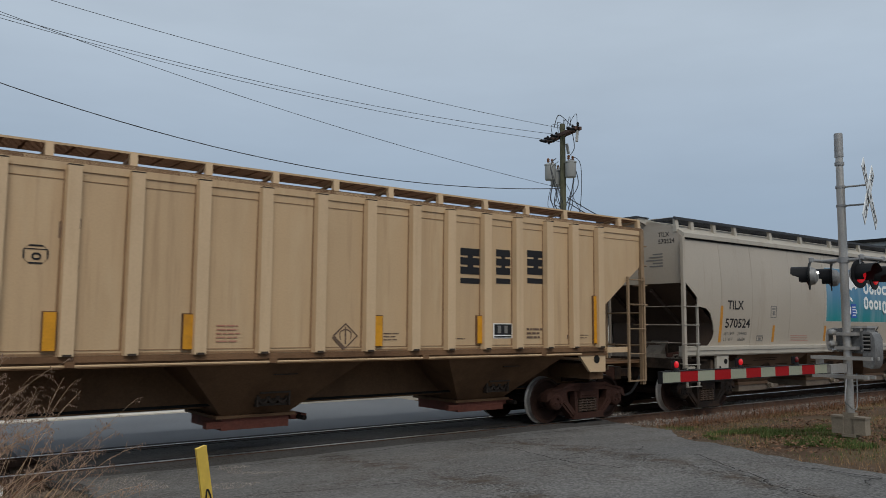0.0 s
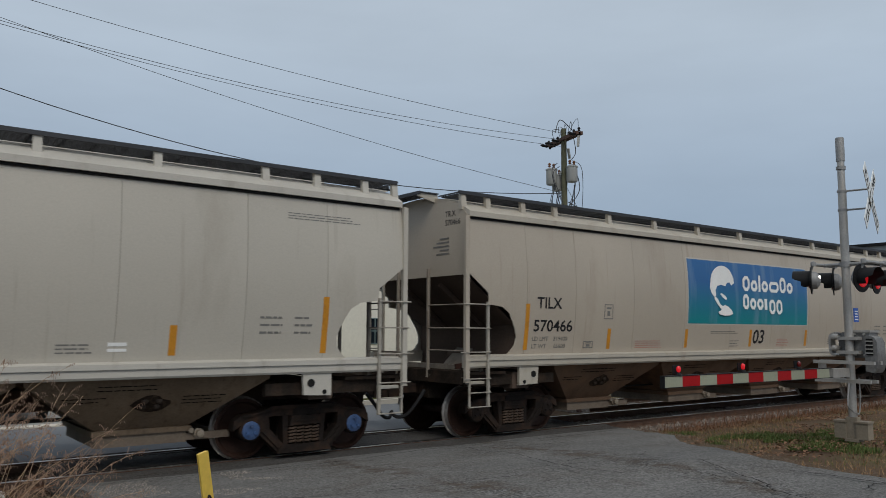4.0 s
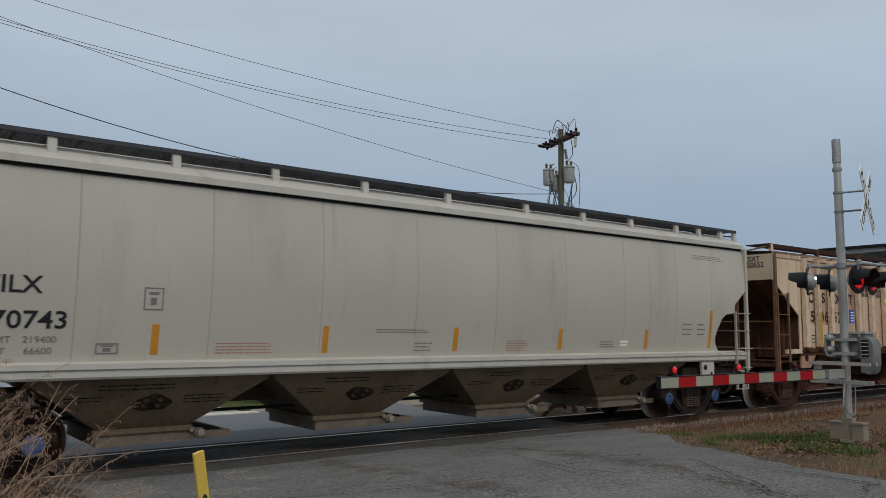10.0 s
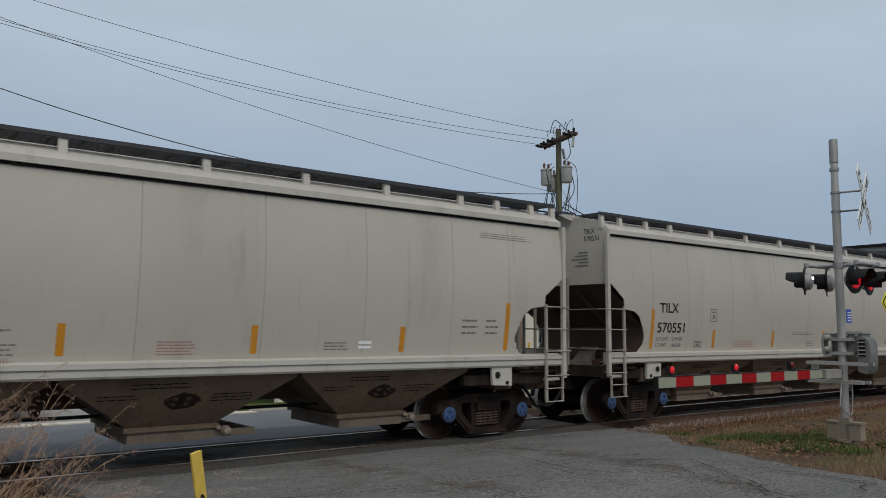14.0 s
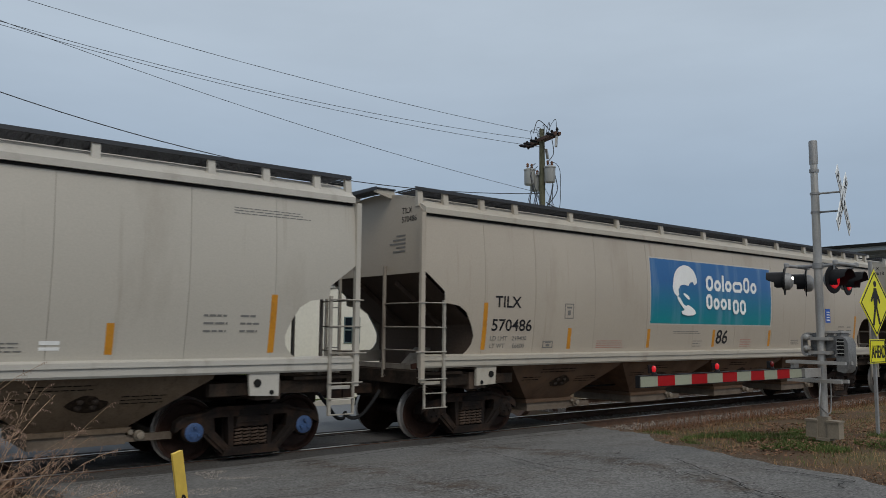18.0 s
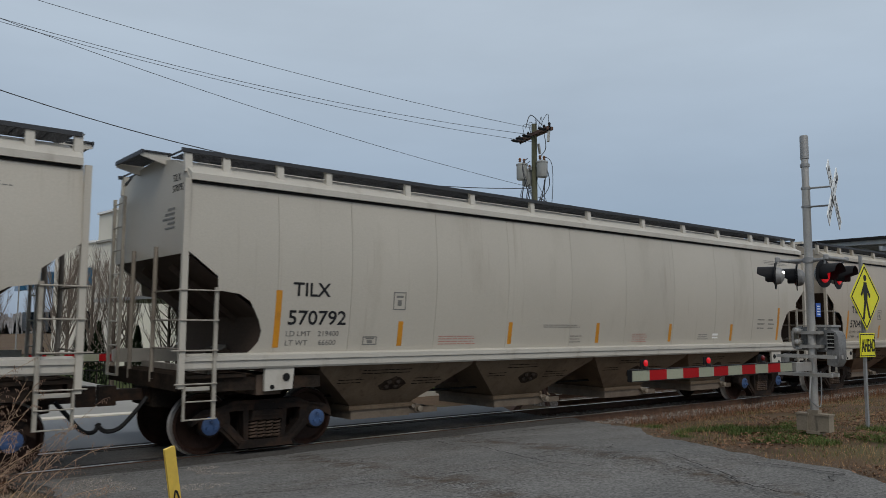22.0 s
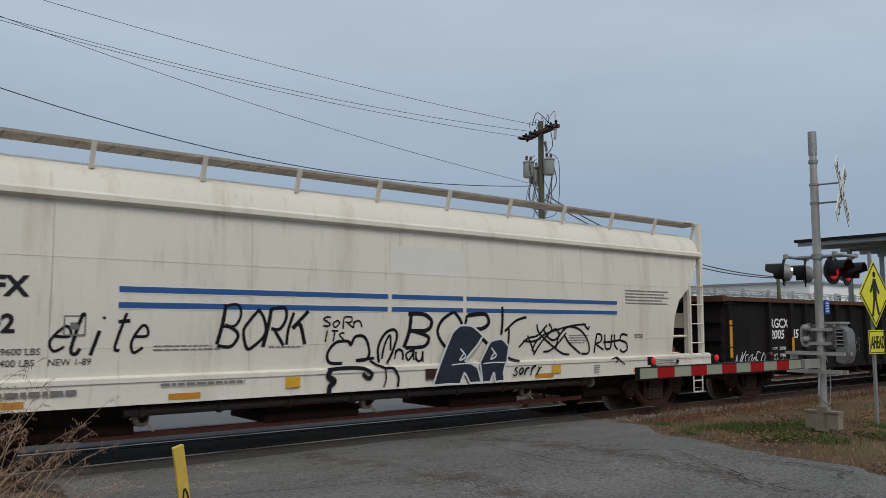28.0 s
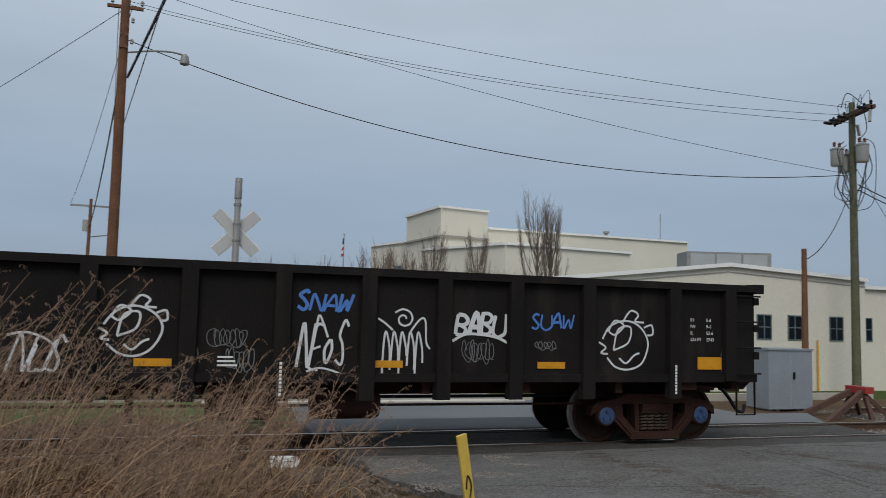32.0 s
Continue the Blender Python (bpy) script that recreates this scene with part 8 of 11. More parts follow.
RIB_L = 16.72
DARK_POST = mat("dark_rusty_post_paint", (0.155, 0.085, 0.052), 0.75, grain=35, blot=2, spread=0.25, bump=0.15, gloss=0.15, dirt=(0.30, 0.17, 0.10), dirt_amount=0.35, dirt_scale=(6, 6, 3), more=[((0.035, 0.017, 0.011), 0.4, (9, 9, 4))])
RUST_POST = mat("rusty_post_paint", (0.105, 0.052, 0.033), 0.75, grain=35, blot=2, spread=0.25, bump=0.15, gloss=0.15, dirt=(0.30, 0.20, 0.13), dirt_amount=0.25, dirt_scale=(8, 8, 1.2), more=[((0.07, 0.03, 0.018), 0.4, (11, 11, 3))])
TAN_POST = mat("dirty_tan_post_paint", (0.26, 0.18, 0.11), 0.65, grain=35, blot=2, spread=0.2, bump=0.1, gloss=0.15, dirt=(0.08, 0.05, 0.03), dirt_amount=0.4, dirt_scale=(8, 8, 2))
CREAM_END = mat("weathered_cream_end", (0.60, 0.48, 0.34), 0.65, grain=40, blot=0.7, spread=0.12, bump=0.1, gloss=0.15, dirt=(0.34, 0.19, 0.11), dirt_amount=0.35, dirt_scale=(4, 1, 0.3),
                more=[((0.15, 0.07, 0.04), 0.3, (14, 1, 0.6))])
RIB_AT = [1.46, 2.14, 2.84, 3.63, 4.44, 5.27, 6.10, 7.01, 7.92, 8.85, 9.77, 10.67, 11.47, 12.28, 13.06, 13.85, 14.60, 15.33]
TAN_RIBS = [1.50, 2.18, 2.88, 3.67, 4.52, 5.364, 6.148, 7.06, 8.004, 8.915, 9.812, 10.70, 11.445, 12.268, 13.04, 13.834, 14.538, 15.283]


def ribbed_hopper(label, paint, rib_paint, low, steel, walk_paint, post_paint, end_paint, front_post=None, ribs=RIB_AT, brackets=(), edge=None):
    """A three-bay covered hopper with upright ribs along flat sides."""
    car = thing("hopper_car", label, "railway car", "freight train cars")
    L = RIB_L
    def foot_at(x):
        u = min(x, L - x)
        return 3.31 - u * 0.75 if u < 1.21 else 1.5

    rows = [0.0] + ribs + [L]
    for m in (-1, 1):
        for a, b in zip(rows, rows[1:]):
            xs = [a] + [q for q in (1.209, 1.211, L - 1.211, L - 1.209) if a < q < b] + [b]
            s = Shape()
            s.slab([(a, 4.0)] + [(q, foot_at(q)) for q in xs] + [(b, 4.0)], "y", min(m * 1.52, m * 1.55), max(m * 1.52, m * 1.55))
            part("side_panel", s, end_paint if a == 0 or b == L else paint, car)
        s = Shape()
        s.box(0, L, min(m * 1.54, m * 1.57), max(m * 1.54, m * 1.57), 3.90, 4.05)
        part("top_chord", s, paint, car)
        s = Shape()
        s.box(1.30, L - 1.30, min(m * 1.50, m * 1.61), max(m * 1.50, m * 1.61), 1.46, 1.54)
        s.box(1.20, L - 1.20, min(m * 1.46, m * 1.58), max(m * 1.46, m * 1.58), 1.38, 1.46)
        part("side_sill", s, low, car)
        for x in ribs:
            foot = max(1.54, foot_at(x - 0.1), foot_at(x + 0.1))
            s = Shape()
            s.slab([(x - 0.10, m * 1.55), (x - 0.085, m * 1.66), (x + 0.085, m * 1.66), (x + 0.10, m * 1.55)], "z", foot, 3.96)
            part("side_rib", s, rib_paint, car)
            if m < 0:
                part("rib_cap", Shape().box(x - 0.09, x + 0.09, -1.666, -1.56, 3.962, 3.974), SLOPE_DARK, car)
                part("rib_foot", Shape().box(x - 0.05, x + 0.06, -1.675, -1.56, 1.535, 1.565), SLOPE_DARK, car)
    for x, d in ((0.0, 1), (L, -1)):
        posts = front_post if front_post and d > 0 else post_paint
        s = Shape()
        s.slab([(-1.52, 3.33), (-1.52, 4.05), (0, 4.12), (1.55, 4.05), (1.55, 3.33)], "x", min(x + d * 0.02, x + d * 0.05), max(x + d * 0.02, x + d * 0.05))
        part("end_sheet", s, end_paint, car)
        # the slope sheet runs down along the cut of the sides to an upright bulkhead
        s = Shape()
        s.loft([[(x + d * 0.03, -1.515, 3.34), (x + d * 0.03, 1.515, 3.34), (x + d * 0.05, 1.515, 3.30), (x + d * 0.05, -1.515, 3.30)],
                [(x + d * 1.21, -1.515, 2.43), (x + d * 1.21, 1.515, 2.43), (x + d * 1.23, 1.515, 2.39), (x + d * 1.23, -1.515, 2.39)]])
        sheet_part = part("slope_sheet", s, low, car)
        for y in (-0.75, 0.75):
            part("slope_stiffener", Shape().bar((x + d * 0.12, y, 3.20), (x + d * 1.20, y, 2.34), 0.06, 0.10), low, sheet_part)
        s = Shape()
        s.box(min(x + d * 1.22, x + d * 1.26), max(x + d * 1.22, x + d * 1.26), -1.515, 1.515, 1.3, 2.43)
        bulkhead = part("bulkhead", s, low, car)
        for y in (-1.1, -0.4, 0.4, 1.1):
            part("bulkhead_stiffener", Shape().box(min(x + d * 1.12, x + d * 1.22), max(x + d * 1.12, x + d * 1.22), y - 0.03, y + 0.03, 1.3, 2.38), low, bulkhead)
        for y in (-0.5, 0.5, 1.5):
            part("end_post", Shape().box(x + d * 0.0 - 0.03, x + d * 0.0 + 0.03, y - 0.04, y + 0.04, 1.0, 3.95), posts, car)
        s = Shape()
        s.box(min(x - d * 0.02, x + d * 1.28), max(x - d * 0.02, x + d * 1.28), -1.50, 1.50, 1.20, 1.24)
        s.box(min(x - d * 0.02, x + d * 0.08), max(x - d * 0.02, x + d * 0.08), -1.56, 1.56, 1.10, 1.26)
        part("end_platform", s, low, car)
        part("end_sill", Shape().box(min(x + d * 0.50, x + d * 1.22), max(x + d * 0.50, x + d * 1.22), -1.60, -1.52, 1.43, 1.54), rib_paint, car)
        part("end_rail", Shape().tube([(x - d * 0.03, -1.5, 1.56), (x - d * 0.03, 1.5, 1.56)], 0.02, 6), posts, car)
        part("end_rail", Shape().tube([(x - d * 0.03, -1.5, 2.25), (x - d * 0.03, 1.5, 2.25)], 0.018, 6), posts, car)
        s = Shape()
        s.box(x + d * 0.06 - 0.05, x + d * 0.06 + 0.05, -1.60, -1.52, 0.75, 4.02)
        part("corner_post", s, posts, car)
        ladder(car, x + d * 0.06, x + d * 0.57, -1.615, 0.82, 3.0, 5, posts, "corner_ladder")
        for k in range(5):
            part("grab_rung", Shape().tube([(x - d * 0.10, 1.2, 2.0 + k * 0.42), (x - d * 0.10, 1.56, 2.0 + k * 0.42), (x, 1.56, 2.0 + k * 0.42)], 0.014, 5), posts, car)
            if d < 0:
                part("grab_rung", Shape().tube([(x - d * 0.10, -1.2, 2.0 + k * 0.42), (x - d * 0.10, -1.58, 2.0 + k * 0.42), (x, -1.58, 2.0 + k * 0.42)], 0.014, 5), posts, car)
        plate = part("jacking_plate", Shape().slab([(x + d * 1.24, 1.05), (x + d * 1.70, 1.05), (x + d * 2.06, 1.455), (x + d * 1.24, 1.455)], "y", -1.56, -1.5), RUSTY_BAND if front_post else rib_paint, car)
        part("jacking_socket", Shape().lathe([(0.085, 0), (0.085, 0.01), (0.01, 0.012)], (x + d * 1.50, -1.565, 1.30), "y", 14), BLACK_STEEL, plate)
    s = Shape()
    s.slab([(-1.57, 4.0), (-1.57, 4.06), (-0.5, 4.13), (0.5, 4.13), (1.57, 4.06), (1.57, 4.0)], "x", 0.02, L - 0.02)
    part("roof", s, low, car)
    for k in range(5):
        part("roof_hatch", Shape().box(1.4 + k * 2.9, 3.2 + k * 2.9, -0.45, 0.45, 4.12, 4.24), low, car)
    for m in (-1, 1):
        for k, x in enumerate(brackets or [0.12 + k * (L - 0.24) / 7 for k in range(8)]):
            s = Shape()
            s.slab([(m * 1.50, 4.02), (m * 1.48, 4.25), (m * 1.41, 4.25), (m * 1.41, 4.02)], "x", x - 0.05, x + 0.05)
            s.bar((x, m * 1.42, 4.22), (x, m * 0.75, 4.12), 0.05, 0.04)
            part("walkway_bracket", s, rib_paint if brackets or k in (0, 3, 7) else low, car)
        s = Shape()
        for y in [0.85 + 0.055 * k for k in range(12)]:
            s.box(-0.04 if m < 0 else -0.2, L + 0.04, m * y - 0.013, m * y + 0.013, 4.235, 4.262)
        for k in range(60):
            x = k * L / 59
            s.box(x - 0.014, x + 0.014, min(m * 0.85, m * 1.45), max(m * 0.85, m * 1.45), 4.235, 4.262)
        part("walkway", s, walk_paint, car, "steel roof walkway grating")
        part("walkway_edge", Shape().slab([(m * 1.455, 4.265), (m * 1.47, 4.265), (m * 1.47, 4.265 - edge[1]), (m * 1.455, 4.265 - edge[1])], "x", -0.04, L + 0.04), edge[0], car)
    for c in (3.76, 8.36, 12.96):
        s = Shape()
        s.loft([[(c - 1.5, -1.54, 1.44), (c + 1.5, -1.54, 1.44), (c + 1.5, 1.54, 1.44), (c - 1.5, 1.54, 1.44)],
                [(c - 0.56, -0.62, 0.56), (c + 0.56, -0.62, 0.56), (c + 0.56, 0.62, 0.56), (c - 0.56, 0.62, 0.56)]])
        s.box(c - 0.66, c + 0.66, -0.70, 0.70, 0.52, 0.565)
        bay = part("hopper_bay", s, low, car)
        s = Shape()
        s.box(c - 0.56, c + 0.56, -0.64, 0.64, 0.34, 0.52)
        s.box(c - 0.80, c - 0.56, -0.66, -0.52, 0.38, 0.48)
        s.box(c + 0.66, c + 0.95, -0.5, 0.5, 0.42, 0.50)
        part("outlet_gate", s, BRAKE_RED, bay, "rust-red sliding outlet gate")
        s = Shape()
        s.tube([(c + 0.8, -0.74, 0.46), (c + 0.8, 0.74, 0.46)], 0.04, 8)
        part("gate_shaft", s, TRUCK, bay)
        s = Shape()
        s.box(c - 0.13, c + 0.43, -0.885, -0.84, 0.70, 0.74)
        s.box(c - 0.10, c + 0.40, -1.02, -0.94, 0.90, 0.93)
        s.box(c - 0.13, c - 0.10, -0.96, -0.86, 0.70, 0.93)
        s.box(c + 0.40, c + 0.43, -0.96, -0.86, 0.70, 0.93)
        frame_part = part("vibrator_bracket", s, SLOPE_DARK, bay)
        for dx in (-0.16, 0.0, 0.16):
            part("vibrator_socket", Shape().lathe([(0.05, 0.0), (0.05, -0.04), (0.085, -0.04), (0.085, 0.0)], (c + 0.15 + dx, -0.885, 0.82), "y", 12), SLOPE_DARK, frame_part)
        part("chute_mark", Shape().box(c - 0.05, c + 0.34, -1.36, -1.33, 1.20, 1.215), SLOPE_DARK, bay)
    underframe(car, L, low, 0.66, 1.43)
    couplings(car, L, steel)
    for x in (1.27, L - 1.27):
        truck(car, x, steel)
    return car


def tan_hopper():
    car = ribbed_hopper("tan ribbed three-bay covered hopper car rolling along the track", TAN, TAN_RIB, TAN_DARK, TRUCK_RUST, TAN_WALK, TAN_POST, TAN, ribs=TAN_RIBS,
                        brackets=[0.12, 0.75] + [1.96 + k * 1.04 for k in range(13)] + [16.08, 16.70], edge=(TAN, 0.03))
    y = -1.557
    # each letter of the name is kept as plain dark bars over an underline
    for x, w, z in ((11.71, 0.455, 2.865), (12.545, 0.345, 2.89), (13.32, 0.455, 2.925)):
        s = bar_block(Shape(), x, z, w, 0.46, y)
        part("letter_block", s, INK, car)
        part("underline", Shape().box(x, x + w, y, y + 0.004, z - 0.165, z - 0.07), INK, car)
    # the yellow strips stand on stubs beside the ribs
    for x, z0, z1 in ((1.30, 1.62, 2.10), (3.42, 1.62, 2.10), (5.165, 1.61, 2.09), (6.908, 1.61, 2.085), (9.997, 1.62, 2.10), (12.142, 1.645, 2.125), (15.186, 1.62, 2.56)):
        strip = part("yellow_mark", Shape().box(x - 0.07, x + 0.075, -1.60, -1.592, z0, z1), YELLOW_TAN, car, "orange-yellow reflective strip")
        part("strip_bracket", Shape().box(x - 0.085, x + 0.085, -1.592, -1.55, z0 - 0.015, z1 + 0.015), TAN_DARK, strip)
    s = Shape()
    print_lines(s, 7.32, y, 1.945, 0.40, 5, 0.055, 0.022, seed=21)
    part("red_print_block", s, RED_WORN, car, kind="stuff")
    s = Shape()
    print_lines(s, 13.30, y, 1.915, 0.42, 3, 0.075, 0.035, seed=22)
    print_lines(s, 10.12, y, 1.83, 0.30, 3, 0.05, 0.014, seed=23)
    print_lines(s, 14.73, y, 1.79, 0.28, 2, 0.05, 0.014, seed=24)
    print_lines(s, 11.46, y, 1.74, 0.42, 1, 0.05, 0.014, seed=25)
    part("small_print", s, PRINT_BROWN, car, kind="stuff")
    board = part("consolidated_stencil", Shape().box(12.474, 12.942, y, y + 0.004, 1.73, 2.0), WHITE_PRINT, car, "black stencil panel with a white border")
    s = Shape()
    s.box(12.50, 12.916, y - 0.003, y, 1.795, 1.985)
    s.box(12.50, 12.916, y - 0.003, y, 1.745, 1.772)
    part("stencil_field", s, INK, board)
    s = Shape()
    for x0 in (12.58, 12.74):
        s.box(x0, x0 + 0.075, y - 0.006, y - 0.003, 1.82, 1.96)
    part("stencil_print", s, FAINT, board)
    s = Shape()
    ring_block(s, 4.832, 2.685, 0.29, 0.24, 0.02, y)
    s.box(4.84, 5.115, y, y + 0.004, 2.865, 2.875)
    ring_block(s, 4.93, 2.735, 0.11, 0.09, 0.022, y)
    part("stencil_box", s, INK, car)
    s = Shape()
    cx, cz = 9.41, 1.785
    ribbon(s, [(cx - 0.215, cz), (cx, cz + 0.19), (cx + 0.215, cz), (cx, cz - 0.19), (cx - 0.215, cz)], 0.028, y, 1)
    ribbon(s, [(cx, cz - 0.13), (cx, cz + 0.14)], 0.022, y, 1)
    ribbon(s, [(cx - 0.09, cz - 0.06), (cx - 0.10, cz + 0.05), (cx, cz + 0.10), (cx + 0.10, cz + 0.05), (cx + 0.09, cz - 0.06)], 0.018, y, 3)
    s.slab([(cx - 0.24, cz - 0.03), (cx - 0.22, cz + 0.0), (cx - 0.02, cz - 0.19), (cx - 0.03, cz - 0.23)], "y", y - 0.004, y)
    part("placard_holder", s, PRINT_BROWN, car, "empty diamond placard holder")
    for x, z0, z1 in ((5.245, 3.02, 3.25), (5.46, 3.14, 3.29), (5.45, 2.40, 2.70), (14.40, 1.70, 1.80)):
        part("rust_mark", Shape().slab([(x - 0.022, z0), (x + 0.018, z0 + 0.02), (x + 0.025, z1), (x - 0.02, z1 - 0.015)], "y", y, y + 0.004), PRINT_BROWN, car)
    for a, b in zip([0.0] + TAN_RIBS, TAN_RIBS + [RIB_L]):
        lo, hi = a + (0.10 if a else 0.02), b - (0.10 if b < RIB_L else 0.02)
        part("weld_seam", Shape().box(lo, hi, y, y + 0.006, 3.775, 3.785), PRINT_TAN, car)
        if a and b < RIB_L:
            part("weld_seam", Shape().box(lo, hi, y, y + 0.006, 1.605, 1.615), PRINT_TAN, car)
            part("sill_stain", Shape().box(lo, hi, y + 0.001, y + 0.006, 1.545, 1.575), PRINT_TAN, car)
    # a brown strip left of each rib paints the shade of its flank
    for x in TAN_RIBS:
        foot = max(1.60, 3.34 - 0.75 * min(x - 0.12, RIB_L - x - 0.12) if min(x, RIB_L - x) < 1.33 else 1.60)
        part("rust_streak", Shape().slab([(x - 0.100, foot), (x - 0.135, foot), (x - 0.125, 3.2), (x - 0.115, 3.9), (x - 0.100, 3.9)], "y", y, y + 0.005), PRINT_TAN, car)
    part("sill_pipe", Shape().tube([(2.0, -1.63, 1.415), (14.7, -1.63, 1.415)], 0.017, 6), TAN, car)
    for k in range(5):
        part("pipe_clip", Shape().box(2.6 + k * 2.75, 2.72 + k * 2.75, -1.65, -1.58, 1.40, 1.47), TAN_DARK, car)
    return car


def rusty_hopper():
    car = ribbed_hopper("rust-streaked cream ribbed covered hopper car with faded lettering", RUSTY, RUSTY_RIB, RUSTY_DARK, TRUCK_RUST, TRUCK_RUST, RUST_POST, CREAM_END, DARK_POST, edge=(RUST_EDGE, 0.11))
    y = -1.556
    for ch, x in zip("CSXT", (1.34, 2.06, 2.82, 3.60)):
        lettering(ch, 0.285, x, y - 0.003, 2.79, INK_WORN, car, bold=0.010)
    for pair, x in zip(("25", "06", "52"), (1.20, 1.935, 2.675)):
        for k, ch in enumerate(pair):
            lettering(ch, 0.30, x + k * 0.245, y - 0.003, 2.27, INK_WORN, car, bold=0.010)
    # old mauve-brown paint behind the number, between two welded seams
    for a, b, z0, z1 in ((0, 1, 2.20, 3.42), (1, 2, 2.16, 3.46), (2, 3, 2.22, 3.44), (3, 4, 2.50, 3.44), (8, 9, 1.62, 3.60), (12, 13, 2.0, 3.75)):
        x0, x1 = RIB_AT[a] + 0.11, RIB_AT[b] - 0.11
        part("repaint_patch", Shape().box(x0, x1, -1.5535, -1.549, z0, z1), RUSTY_BAND, car)
    for a, b in zip(RIB_AT, RIB_AT[1:]):
        part("weld_seam", Shape().box(a + 0.10, b - 0.10, -1.5575, -1.549, 3.462, 3.472), RUSTY_RIB, car)
        part("rust_seam", Shape().box(a + 0.10, b - 0.10, -1.5595, -1.549, 1.545, 1.57), RIB_RUST, car)
        part("rust_seam", Shape().box(a + 0.10, b - 0.10, -1.5715, -1.549, 3.885, 3.902), RIB_RUST, car)
    r = random.Random(61)
    for x in RIB_AT:
        # rust beside the rib; the wider left strip also paints its flank's shade
        for m in (-1, 1):
            z1 = 3.88 - r.uniform(0, 1.2)
            wide = 0.135 if m < 0 else 0.112
            part("rust_seam", Shape().slab([(x + m * 0.098, 1.57), (x + m * (wide + r.uniform(0, 0.02)), 1.57), (x + m * (wide - 0.006), z1), (x + m * 0.098, z1 + 0.1)], "y", -1.561, -1.549), RIB_RUST, car)
        part("rib_foot", Shape().box(x - 0.105, x + 0.105, -1.695, -1.549, 1.535, 1.58 + r.uniform(0, 0.04)), RIB_RUST, car)
        part("rust_spot", Shape().lathe([(0.022, 0), (0.02, -0.006), (0.004, -0.007)], (x + r.uniform(-0.02, 0.03), -1.662, 3.50 + r.uniform(0, 0.1)), "y", 7), RIB_RUST, car)
    for a, b in zip(RIB_AT, RIB_AT[1:]):
        # rust washed down from the roof edge, ragged at its foot
        edge = [(a + 0.10 + (b - a - 0.20) * k / 25, 3.855 - r.random() ** 5 * 0.45) for k in range(26)]
        part("rust_stain", Shape().slab([(a + 0.10, 3.89)] + edge + [(b - 0.10, 3.89)], "y", -1.5555, -1.549), RUST_STAIN, car)
        edge = [(a + 0.10 + (b - a - 0.20) * k / 25, 1.585 + r.random() ** 4 * 0.10) for k in range(26)]
        part("rust_stain", Shape().slab([(b - 0.10, 1.572), (a + 0.10, 1.572)] + edge, "y", -1.5555, -1.549), RUST_STAIN, car)
    # the faded name is kept as plain worn blocks
    for x0, x1, n in ((4.26, 5.64, 4), (5.94, 7.58, 5), (7.84, 10.22, 6)):
        w = (x1 - x0) / n
        for k in range(n):
            a, b = x0 + k * w + 0.02, x0 + (k + 1) * w - 0.02
            s = bar_block(Shape(), a, 3.035, b - a, 0.37, y)
            part("faded_block", s, FADED if n < 6 else FADED_RED, car)
    s = Shape()
    x0, x1, z0, z1 = 10.54, 12.58, 2.28, 3.69
    ribbon(s, [(x0, z0 + 0.3), (x0, z1 - 0.25), (x0 + 0.05, z1 - 0.05), (x0 + 0.25, z1), (x1 - 0.25, z1), (x1 - 0.05, z1 - 0.05), (x1, z1 - 0.25), (x1, z0 + 0.25), (x1 - 0.05, z0 + 0.05),
               (x1 - 0.25, z0), (x0 + 0.25, z0), (x0 + 0.05, z0 + 0.05), (x0, z0 + 0.3)], 0.085, y)
    for k in range(4):
        a = 10.67 + k * 0.40
        s.slab([(a, 3.04), (a + 0.26, 3.04), (a + 0.28, 3.12), (a + 0.10, 3.12), (a + 0.17, 3.33), (a + 0.33, 3.33), (a + 0.36, 3.41), (a + 0.09, 3.41)], "y", y, y + 0.004)
    part("faded_emblem", s, FADED, car)
    s = Shape()
    print_lines(s, 10.75, y, 2.62, 1.5, 2, 0.16, 0.035, seed=77)
    part("faded_print", s, FADED_RED, car, kind="stuff")
    tail = part("yellow_mark", Shape().box(15.20, 15.36, -1.672, -1.664, 1.62, 2.64), YELLOW_TAN, car, "tall orange-yellow reflective strip")
    for k, z1 in ((1, 2.55), (3, 2.05), (5, 2.05), (7, 2.05), (9, 2.0), (11, 2.0), (13, 2.0)):
        x, z0 = RIB_AT[k], 1.62
        part("yellow_mark", Shape().box(x - 0.062, x + 0.062, -1.668, -1.661, z0 - 0.07, z1 - 0.03), YELLOW_DIRTY, car)
    part("dark_placard", Shape().slab([(5.94, 1.855), (6.15, 1.645), (6.36, 1.855), (6.15, 2.065)], "y", y, y + 0.004), PLACARD, car)
    s = Shape()
    for a, b in (((7.90, 1.78), (8.09, 1.95)), ((8.13, 1.95), (8.29, 1.80)), ((8.28, 1.74), (8.11, 1.60)), ((7.99, 1.72), (8.16, 1.80))):
        ribbon(s, [a, b], 0.055, y, 2)
    part("pale_placard", s, SPRAY_WHITE, car, "torn white diamond placard")
    part("placard_middle", Shape().slab([(8.0, 1.78), (8.09, 1.68), (8.2, 1.78), (8.1, 1.88)], "y", y + 0.001, y + 0.004), PLACARD, car)
    for z0, z1 in ((2.10, 2.44), (1.72, 2.05)):
        board = part("dark_stencil", Shape().box(12.92, 13.32, y, y + 0.004, z0, z1), SLATE, car, "dark slate stencil panel")
        part("stencil_rim", Shape().box(12.92, 13.32, y - 0.002, y, z1 - 0.02, z1), SPRAY_WHITE, board)
    s = Shape()
